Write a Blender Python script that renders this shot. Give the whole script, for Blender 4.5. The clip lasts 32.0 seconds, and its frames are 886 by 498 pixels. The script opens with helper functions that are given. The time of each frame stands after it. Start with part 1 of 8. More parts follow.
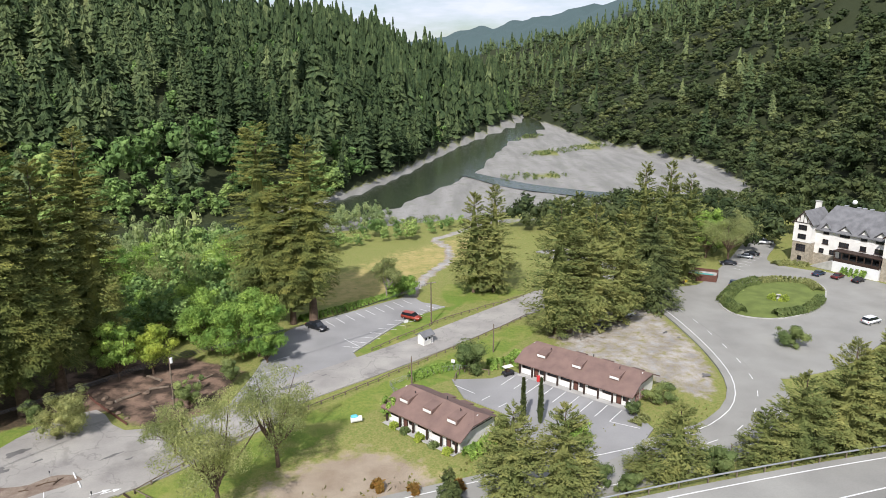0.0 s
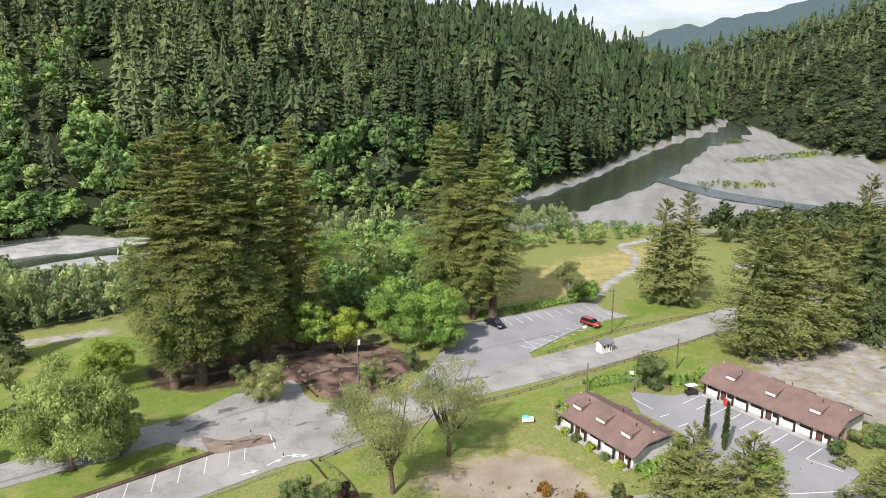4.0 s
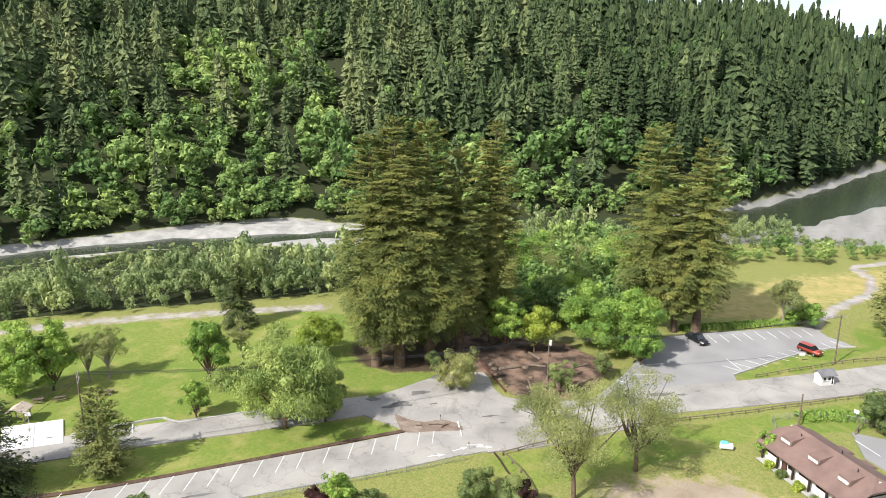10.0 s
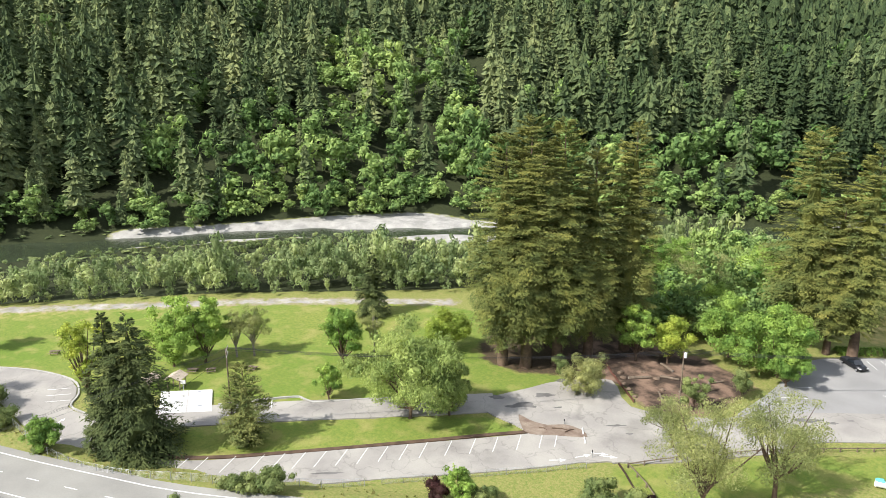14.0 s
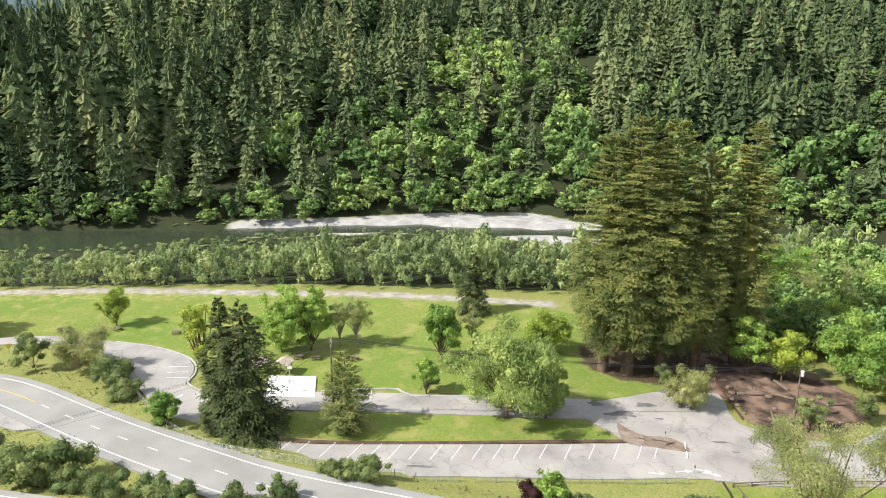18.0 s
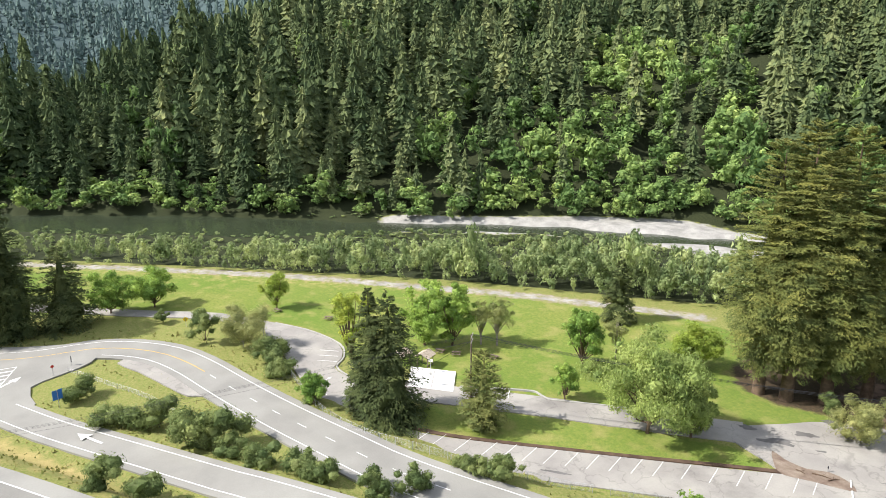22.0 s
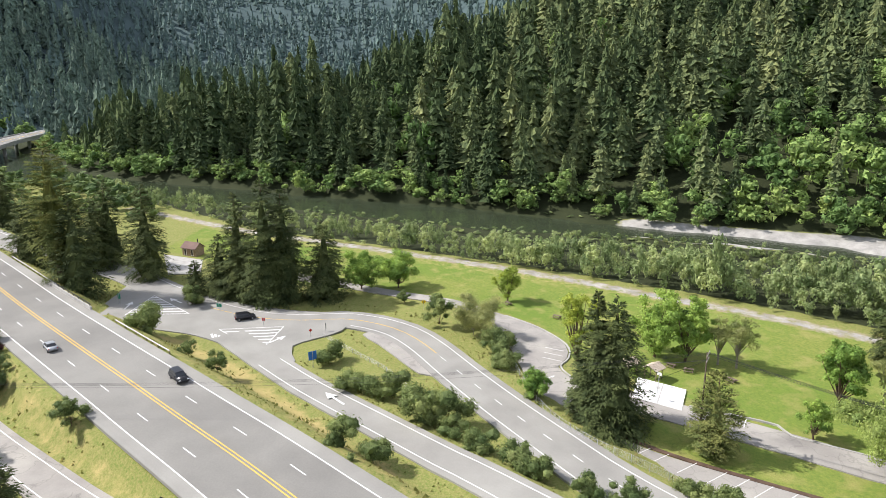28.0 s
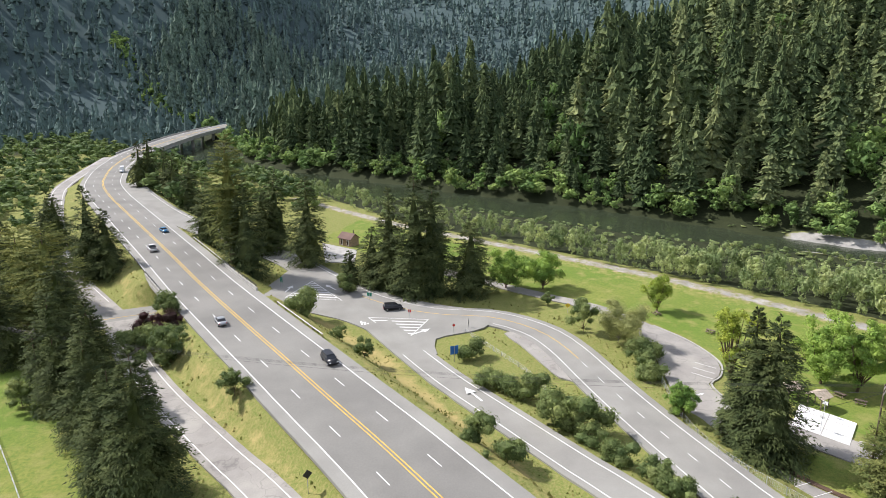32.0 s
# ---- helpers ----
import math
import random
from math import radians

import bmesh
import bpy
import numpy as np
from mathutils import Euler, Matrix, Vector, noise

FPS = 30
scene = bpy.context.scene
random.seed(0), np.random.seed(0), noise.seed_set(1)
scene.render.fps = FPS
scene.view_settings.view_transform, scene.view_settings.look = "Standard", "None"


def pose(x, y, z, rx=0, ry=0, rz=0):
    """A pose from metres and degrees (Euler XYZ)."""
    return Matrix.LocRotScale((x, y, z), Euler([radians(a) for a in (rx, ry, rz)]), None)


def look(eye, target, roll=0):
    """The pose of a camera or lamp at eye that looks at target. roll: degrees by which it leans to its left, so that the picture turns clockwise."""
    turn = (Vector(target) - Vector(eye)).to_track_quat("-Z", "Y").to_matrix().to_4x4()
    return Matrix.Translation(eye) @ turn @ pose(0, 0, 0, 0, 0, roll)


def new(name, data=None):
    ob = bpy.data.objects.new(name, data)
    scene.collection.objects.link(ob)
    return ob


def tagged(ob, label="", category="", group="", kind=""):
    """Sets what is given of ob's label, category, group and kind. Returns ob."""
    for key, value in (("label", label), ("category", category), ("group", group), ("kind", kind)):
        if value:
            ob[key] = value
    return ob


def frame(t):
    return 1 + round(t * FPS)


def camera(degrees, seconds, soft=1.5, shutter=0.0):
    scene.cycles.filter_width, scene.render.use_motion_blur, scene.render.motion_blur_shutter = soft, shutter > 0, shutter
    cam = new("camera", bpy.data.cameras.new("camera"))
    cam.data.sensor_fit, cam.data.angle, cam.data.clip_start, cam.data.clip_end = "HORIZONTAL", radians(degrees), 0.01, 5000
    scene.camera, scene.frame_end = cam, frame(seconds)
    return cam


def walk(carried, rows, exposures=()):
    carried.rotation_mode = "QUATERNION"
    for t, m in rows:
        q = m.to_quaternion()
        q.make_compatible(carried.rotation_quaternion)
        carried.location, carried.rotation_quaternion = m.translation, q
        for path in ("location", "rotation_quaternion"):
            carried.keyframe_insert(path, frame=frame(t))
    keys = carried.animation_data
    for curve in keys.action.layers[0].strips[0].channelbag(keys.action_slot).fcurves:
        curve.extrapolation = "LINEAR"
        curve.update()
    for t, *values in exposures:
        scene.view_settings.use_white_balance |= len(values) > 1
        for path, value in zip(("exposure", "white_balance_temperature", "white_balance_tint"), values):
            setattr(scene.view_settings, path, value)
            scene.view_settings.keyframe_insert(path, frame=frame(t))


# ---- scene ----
cam = camera(65.4, 32.0, soft=0.6)
EYE = (0.0, 0.0, 57.0)
# seconds, pitch, roll, yaw: a drone that hovers and turns to its left
TURN_A = [
    (0.0, 75.21, 0.21, 0.00),
    (0.5, 75.22, 0.23, 1.44),
    (1.0, 75.23, 0.23, 3.29),
    (1.5, 75.24, 0.22, 5.69),
    (2.0, 75.26, 0.21, 8.25),
    (2.5, 75.28, 0.23, 10.62),
    (3.0, 75.30, 0.25, 12.49),
    (3.5, 75.32, 0.28, 14.05),
    (5.5, 75.33, 0.29, 20.46),
    (6.0, 75.33, 0.28, 22.02),
    (6.5, 75.33, 0.27, 22.97),
    (7.0, 75.34, 0.26, 23.72),
    (7.5, 75.34, 0.26, 25.10),
    (8.0, 75.34, 0.27, 26.77),
    (8.5, 75.35, 0.28, 28.20),
    (9.0, 75.35, 0.29, 29.75),
    (9.5, 75.35, 0.29, 31.11),
    (10.0, 75.34, 0.28, 32.53),
    (10.5, 75.33, 0.26, 33.75),
    (11.0, 75.33, 0.24, 34.96),
    (11.5, 75.32, 0.22, 36.21),
    (12.0, 75.31, 0.20, 37.57),
    (12.5, 75.31, 0.20, 39.06),
    (13.0, 75.30, 0.21, 40.70),
    (13.5, 75.30, 0.21, 42.33),
    (14.0, 75.29, 0.20, 43.82),
    (14.5, 75.29, 0.19, 45.08),
]
TURN_B = [
    (16.5, 75.28, 0.18, 49.20),
    (17.0, 75.27, 0.17, 50.31),
    (17.5, 75.26, 0.18, 51.44),
    (18.0, 75.25, 0.18, 52.58),
    (18.5, 75.25, 0.18, 53.76),
    (19.0, 75.25, 0.19, 54.91),
    (19.5, 75.25, 0.20, 56.28),
    (20.0, 75.26, 0.21, 57.94),
    (20.5, 75.28, 0.21, 59.68),
    (21.0, 75.29, 0.23, 61.49),
    (21.5, 75.31, 0.25, 63.20),
    (22.0, 75.32, 0.27, 64.99),
    (22.5, 75.33, 0.27, 66.77),
    (23.0, 75.33, 0.26, 68.55),
    (23.5, 75.33, 0.25, 70.26),
    (24.0, 75.32, 0.24, 71.91),
    (24.5, 75.32, 0.24, 73.55),
    (25.0, 75.31, 0.23, 75.19),
    (25.5, 75.31, 0.23, 76.85),
    (27.5, 75.31, 0.23, 83.30),
    (28.0, 75.31, 0.22, 84.93),
    (28.5, 75.31, 0.20, 86.60),
    (29.0, 75.31, 0.19, 88.24),
    (29.5, 75.31, 0.18, 89.88),
    (30.0, 75.31, 0.18, 91.52),
    (30.5, 75.31, 0.19, 93.10),
    (31.0, 75.31, 0.20, 94.68),
    (31.5, 75.32, 0.20, 96.23),
    (32.0, 75.33, 0.20, 97.46),
]
walk(cam, [(t, pose(*EYE, a, b, c)) for t, a, b, c in TURN_A + TURN_B], [(0, 0.32, 6200, 14), (6, 0.54, 6280, 14), (13, 0.8, 6420, 11), (24, 0.8, 6420, 13), (32, 0.5, 6300, 15)])

# ---- world and sun ----
SUN_EL, SUN_AZ = radians(44), radians(17)        # shadows fall towards +y, a little to +x
world = bpy.data.worlds.new("sky")
scene.world = world
world.use_nodes = True
wn, wl = world.node_tree.nodes, world.node_tree.links
sky = wn.new("ShaderNodeTexSky")
sky.sky_type, sky.sun_disc = "NISHITA", False
sky.sun_elevation, sky.sun_rotation = SUN_EL, radians(180) + SUN_AZ
cl_map, cl_tex, cl_ramp, cl_mix = (wn.new("ShaderNodeMapping"), wn.new("ShaderNodeTexNoise"), wn.new("ShaderNodeValToRGB"), wn.new("ShaderNodeMix"))
cl_co = wn.new("ShaderNodeTexCoord")
cl_map.inputs["Scale"].default_value = (1.6, 1.6, 7.0)
cl_tex.inputs["Scale"].default_value, cl_tex.inputs["Detail"].default_value, cl_tex.inputs["Roughness"].default_value = 2.6, 8, 0.6
cl_ramp.color_ramp.elements[0].position, cl_ramp.color_ramp.elements[1].position = 0.36, 0.60
cl_mix.data_type = "RGBA"
cl_mix.inputs["B"].default_value = (8.6, 9.0, 9.8, 1)
wl.new(cl_co.outputs["Generated"], cl_map.inputs["Vector"])
wl.new(cl_map.outputs["Vector"], cl_tex.inputs["Vector"])
wl.new(cl_tex.outputs["Fac"], cl_ramp.inputs["Fac"])
wl.new(cl_ramp.outputs["Color"], cl_mix.inputs["Factor"])
wl.new(sky.outputs["Color"], cl_mix.inputs["A"])
wl.new(cl_mix.outputs["Result"], wn["Background"].inputs["Color"])
wn["Background"].inputs["Strength"].default_value = 0.085

sun = new("sun", bpy.data.lights.new("sun", "SUN"))
sun.data.energy, sun.data.angle, sun.data.color = 4.4, radians(0.6), (1.0, 0.96, 0.89)
sun.matrix_world = look((-math.sin(SUN_AZ) * math.cos(SUN_EL) * 90, -math.cos(SUN_AZ) * math.cos(SUN_EL) * 90, math.sin(SUN_EL) * 90), (0, 0, 0))


# ---- materials ----
def mat(name, base, rough=0.7, metal=0.0, var=0.25, scale=2.0, fine=30.0, bump=0.3, second=None, island=0.0, tint=0.0, translucent=0.0, spec=0.3, cracks=0.0, lift=0.05):
    """A surface with mottling at two sizes, fine relief, and a change from piece to piece."""
    m = bpy.data.materials.new(name)
    m.use_nodes = True
    n, l = m.node_tree.nodes, m.node_tree.links
    b = n["Principled BSDF"]
    b.inputs["Roughness"].default_value, b.inputs["Metallic"].default_value, b.inputs["Specular IOR Level"].default_value = rough, metal, spec
    co = n.new("ShaderNodeTexCoord")
    n1, n2 = n.new("ShaderNodeTexNoise"), n.new("ShaderNodeTexNoise")
    n1.inputs["Scale"].default_value, n1.inputs["Detail"].default_value = scale, 5
    n2.inputs["Scale"].default_value, n2.inputs["Detail"].default_value = fine, 3
    geo = n.new("ShaderNodeNewGeometry")
    for q in (n1, n2):
        l.new(geo.outputs["Position"], q.inputs["Vector"])
    mix = n.new("ShaderNodeMix")
    mix.data_type = "RGBA"
    second = second or tuple(c * (1 - 1.3 * var) for c in base)
    mix.inputs["A"].default_value, mix.inputs["B"].default_value = (*base, 1), (*second, 1)
    r = n.new("ShaderNodeMapRange")
    r.inputs["From Min"].default_value, r.inputs["From Max"].default_value = 0.33, 0.67
    l.new(n1.outputs["Fac"], r.inputs["Value"])
    l.new(r.outputs["Result"], mix.inputs["Factor"])
    hsv = n.new("ShaderNodeHueSaturation")
    l.new(mix.outputs["Result"], hsv.inputs["Color"])
    val = n.new("ShaderNodeMath")
    val.operation = "MULTIPLY_ADD"
    val.inputs[1].default_value, val.inputs[2].default_value = var * 1.2, 1 - var * 0.6
    l.new(n2.outputs["Fac"], val.inputs[0])
    last = val
    if island:
        k = n.new("ShaderNodeMath")
        k.operation = "MULTIPLY_ADD"
        k.inputs[1].default_value, k.inputs[2].default_value = island, 1 - island / 2
        l.new(geo.outputs["Random Per Island"], k.inputs[0])
        k2 = n.new("ShaderNodeMath")
        k2.operation = "MULTIPLY"
        l.new(k.outputs[0], k2.inputs[0])
        l.new(last.outputs[0], k2.inputs[1])
        last = k2
    if cracks:
        bend, vor, thin_line = n.new("ShaderNodeVectorMath"), n.new("ShaderNodeTexVoronoi"), n.new("ShaderNodeMapRange")
        bend.operation, vor.feature = "MULTIPLY_ADD", "DISTANCE_TO_EDGE"
        wob = n.new("ShaderNodeTexNoise")
        wob.inputs["Scale"].default_value, wob.inputs["Detail"].default_value = 0.25, 6
        l.new(geo.outputs["Position"], wob.inputs["Vector"])
        l.new(wob.outputs["Color"], bend.inputs[0])
        bend.inputs[1].default_value = (9, 9, 0)
        l.new(geo.outputs["Position"], bend.inputs[2])
        l.new(bend.outputs[0], vor.inputs["Vector"])
        vor.inputs["Scale"].default_value = cracks
        thin_line.inputs["From Min"].default_value, thin_line.inputs["From Max"].default_value = 0.006, 0.022
        thin_line.inputs["To Min"].default_value, thin_line.inputs["To Max"].default_value = 0.80, 1.0
        l.new(vor.outputs["Distance"], thin_line.inputs["Value"])
        stain, sr = n.new("ShaderNodeTexNoise"), n.new("ShaderNodeMapRange")
        stain.inputs["Scale"].default_value, stain.inputs["Detail"].default_value, stain.inputs["Roughness"].default_value = 0.09, 7, 0.65
        l.new(geo.outputs["Position"], stain.inputs["Vector"])
        sr.inputs["From Min"].default_value, sr.inputs["From Max"].default_value, sr.inputs["To Min"].default_value, sr.inputs["To Max"].default_value = 0.57, 0.66, 1.0, 0.84
        l.new(stain.outputs["Fac"], sr.inputs["Value"])
        for extra in (thin_line, sr):
            k2 = n.new("ShaderNodeMath")
            k2.operation = "MULTIPLY"
            l.new(extra.outputs["Result"], k2.inputs[0])
            l.new(last.outputs[0], k2.inputs[1])
            last = k2
    if tint:
        at = n.new("ShaderNodeAttribute")
        at.attribute_name = "tint"
        hue = n.new("ShaderNodeMath")
        hue.operation = "MULTIPLY_ADD"
        hue.inputs[1].default_value, hue.inputs[2].default_value = -tint * 0.06, 0.5 + tint * 0.03
        l.new(at.outputs["Fac"], hue.inputs[0])
        l.new(hue.outputs[0], hsv.inputs["Hue"])
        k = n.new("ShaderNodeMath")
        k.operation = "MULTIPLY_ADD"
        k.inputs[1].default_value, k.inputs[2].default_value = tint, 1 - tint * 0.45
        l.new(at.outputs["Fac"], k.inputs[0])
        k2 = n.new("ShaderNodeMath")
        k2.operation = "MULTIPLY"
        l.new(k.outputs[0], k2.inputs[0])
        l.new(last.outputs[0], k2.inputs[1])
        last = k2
    l.new(last.outputs[0], hsv.inputs["Value"])
    l.new(hsv.outputs["Color"], b.inputs["Base Color"])
    if bump:
        bp = n.new("ShaderNodeBump")
        bp.inputs["Strength"].default_value, bp.inputs["Distance"].default_value = bump, lift
        l.new(n2.outputs["Fac"], bp.inputs["Height"])
        l.new(bp.outputs["Normal"], b.inputs["Normal"])
    if translucent:
        t, ms = n.new("ShaderNodeBsdfTranslucent"), n.new("ShaderNodeMixShader")
        l.new(hsv.outputs["Color"], t.inputs["Color"])
        ms.inputs["Fac"].default_value = translucent
        l.new(b.outputs["BSDF"], ms.inputs[1])
        l.new(t.outputs["BSDF"], ms.inputs[2])
        l.new(ms.outputs["Shader"], n["Material Output"].inputs["Surface"])
    return m


def leaf(name, base, second, island=0.5, tint=0.6, thin=0.42, coarse=0.0):
    """Foliage; coarse: the grain of needle clumps on the far woods' larger sprays."""
    gloss = 0.2 if thin > 0.2 else 0.06
    if coarse:
        return mat(name, base, 0.75, 0, 1.1, 0.35, coarse, 1.0, second, island, tint, thin, gloss, 0.0, 0.7 / coarse)
    return mat(name, base, 0.7, 0, 0.2, 0.35, 3.0, 0, second, island, tint, thin, gloss)


M_REDWOOD = leaf("redwood needles", (0.205, 0.212, 0.056), (0.105, 0.132, 0.044), 0.35, 0.5, 0.15)
M_FIR = leaf("fir needles", (0.104, 0.126, 0.044), (0.048, 0.066, 0.027), 0.35, 0.5, 0.12)
M_PINE = leaf("pine needles", (0.225, 0.232, 0.075), (0.125, 0.155, 0.052), 0.35, 0.5, 0.18)
M_BROAD = leaf("broad green leaves", (0.310, 0.440, 0.092), (0.165, 0.275, 0.060), 0.5, 0.6, 0.36)
M_YELLOW = leaf("yellow green leaves", (0.370, 0.430, 0.070), (0.260, 0.345, 0.060), 0.5, 0.5, 0.36)
M_WILLOW = leaf("willow leaves", (0.335, 0.410, 0.125), (0.220, 0.295, 0.085), 0.5, 0.6, 0.36)
M_BELT = leaf("young willow leaves", (0.370, 0.430, 0.190), (0.230, 0.300, 0.120), 0.6, 0.8, 0.45)
M_OLIVE = leaf("sparse grey green leaves", (0.350, 0.375, 0.150), (0.240, 0.275, 0.100), 0.5, 0.5, 0.48)
M_GREY = leaf("grey green leaves", (0.370, 0.385, 0.155), (0.250, 0.275, 0.105), 0.5, 0.5, 0.48)
M_SHRUB = leaf("shrub leaves", (0.225, 0.275, 0.095), (0.125, 0.175, 0.062))
M_PLUM = leaf("dark red leaves", (0.075, 0.032, 0.030), (0.045, 0.028, 0.022))
M_FLOWER = leaf("pink blossom", (0.55, 0.36, 0.34), (0.35, 0.22, 0.20))
M_FOREST = leaf("forest needles", (0.150, 0.185, 0.074), (0.075, 0.108, 0.051), 0.3, 1.0, 0.08, 1.1)
M_OAK = leaf("oak canopy", (0.098, 0.122, 0.044), (0.050, 0.072, 0.028), 0.4, 1.0, 0.25, 0.9)
M_BANKTREE = leaf("riverbank leaves", (0.270, 0.375, 0.110), (0.145, 0.235, 0.072), 0.4, 0.8, 0.28, 1.1)
# aerial haze is put into the base colours of M_FAR, M_MIDHILL and M_RIDGE
M_FAR = leaf("distant forest with haze tint", (0.142, 0.200, 0.178), (0.096, 0.144, 0.134), 0.2, 0.5, 0.05, 0.35)
M_MIDHILL = leaf("conifer needles with haze tint", (0.145, 0.200, 0.150), (0.090, 0.132, 0.108), 0.25, 0.6, 0.05, 0.5)
M_VALLEY = leaf("valley leaves", (0.190, 0.255, 0.085), (0.105, 0.160, 0.055), 0.4, 0.8, 0.28, 1.0)
M_RIDGE = mat("distant ridge with haze tint", (0.10, 0.15, 0.17), 0.95, 0, 0.3, 0.01, 0.05, 0, (0.075, 0.12, 0.13))
M_BARK = mat("bark", (0.16, 0.11, 0.075), 0.9, 0, 0.35, 1.2, 14, 0.7)
M_PALEBARK = mat("pale bark", (0.34, 0.30, 0.25), 0.9, 0, 0.3, 1.5, 14, 0.6)
M_ASPHALT = mat("grey asphalt", (0.290, 0.284, 0.256), 0.9, 0, 0.20, 0.12, 5, 0.15, (0.228, 0.222, 0.202))
M_LANE = mat("worn driving lane asphalt", (0.232, 0.226, 0.204), 0.88, 0, 0.22, 0.08, 4, 0.15, (0.172, 0.167, 0.152))
M_OLDASPHALT = mat("worn pale asphalt", (0.350, 0.333, 0.298), 0.92, 0, 0.24, 0.16, 5, 0.2, (0.255, 0.240, 0.222), cracks=0.16)
M_LOT = mat("parking lot asphalt", (0.290, 0.285, 0.277), 0.9, 0, 0.18, 0.12, 5, 0.2, (0.230, 0.227, 0.222))
M_PATCH = mat("dark tar patch", (0.165, 0.158, 0.150), 0.8, 0, 0.25, 0.5, 9, 0.2)
M_WHITE = mat("white road paint", (0.74, 0.74, 0.72), 0.7, 0, 0.15, 1.5, 20, 0.1)
M_YELLOWLINE = mat("yellow road paint", (0.70, 0.46, 0.09), 0.7, 0, 0.15, 1.5, 20, 0.1)
M_CONCRETE = mat("concrete", (0.42, 0.41, 0.38), 0.85, 0, 0.2, 0.6, 12, 0.2)
M_COURT = mat("white painted court", (0.78, 0.78, 0.76), 0.7, 0, 0.08, 0.5, 8, 0.1)
M_ROOF = mat("brown roof shingle", (0.205, 0.135, 0.112), 0.9, 0, 0.25, 0.5, 9, 0.4, (0.155, 0.103, 0.088))
M_STUCCO = mat("white stucco", (0.76, 0.74, 0.69), 0.85, 0, 0.1, 0.7, 14, 0.2)
M_SLATE = mat("grey slate roof", (0.185, 0.185, 0.19), 0.8, 0, 0.25, 0.6, 8, 0.4)
M_STONE = mat("tan rubble stone", (0.40, 0.35, 0.27), 0.9, 0, 0.3, 1.5, 6, 0.5)
M_TIMBER = mat("dark timber", (0.050, 0.030, 0.022), 0.7, 0, 0.3, 2, 20, 0.3)
M_WOOD = mat("weathered wood", (0.20, 0.155, 0.115), 0.9, 0, 0.35, 2, 16, 0.5)
M_REDWOODBOARD = mat("red brown boards", (0.14, 0.062, 0.045), 0.8, 0, 0.25, 2, 16, 0.3)
M_GLASS = mat("dark window glass", (0.018, 0.022, 0.028), 0.08, 0, 0.2, 0.5, 4, 0, None, 0, 0, 0, 0.6)
M_STEEL = mat("galvanised steel", (0.50, 0.51, 0.52), 0.45, 0.7, 0.15, 3, 20, 0.1)
M_DARKMETAL = mat("dark metal", (0.05, 0.05, 0.055), 0.5, 0.5, 0.2, 3, 20, 0.1)
M_TYRE = mat("tyre rubber", (0.02, 0.02, 0.02), 0.85, 0, 0.2, 8, 40, 0.2)
M_DIRT = mat("bare brown dirt", (0.21, 0.145, 0.10), 0.95, 0, 0.35, 0.4, 6, 0.5)
M_MULCH = mat("red brown needle litter", (0.125, 0.080, 0.055), 0.95, 0, 0.4, 0.5, 6, 0.6)


def paint(name, c, rough=0.3, metal=0.0):
    return mat(name, c, rough, metal, 0.06, 1.0, 10, 0, None, 0, 0, 0, 0.5)


M_CARBLACK, M_CARRED, M_CARWHITE = paint("black car paint", (0.012, 0.013, 0.016)), paint("red car paint", (0.30, 0.045, 0.025)), paint("white car paint", (0.72, 0.73, 0.74))
M_CARSILVER, M_CARBLUE, M_CARNAVY = paint("silver car paint", (0.42, 0.44, 0.46), 0.35, 0.5), paint("blue car paint", (0.03, 0.17, 0.34)), paint("navy car paint", (0.025, 0.04, 0.075))
M_CARMAROON = paint("maroon car paint", (0.09, 0.018, 0.02))
M_LAMPRED, M_LAMPWHITE = paint("red lamp glass", (0.45, 0.02, 0.015), 0.15), paint("clear lamp glass", (0.75, 0.76, 0.76), 0.1)
M_SIGNBLUE, M_SIGNGREEN = paint("blue sign sheet", (0.02, 0.13, 0.42), 0.5), paint("green sign sheet", (0.01, 0.22, 0.14), 0.5)
M_SIGNYELLOW, M_SIGNRED, M_SIGNWHITE = paint("yellow sign sheet", (0.75, 0.52, 0.02), 0.5), paint("red sign sheet", (0.5, 0.03, 0.03), 0.5), paint("white sheet", (0.75, 0.75, 0.74), 0.5)
M_TANK = paint("turquoise tarp", (0.12, 0.50, 0.58), 0.6)


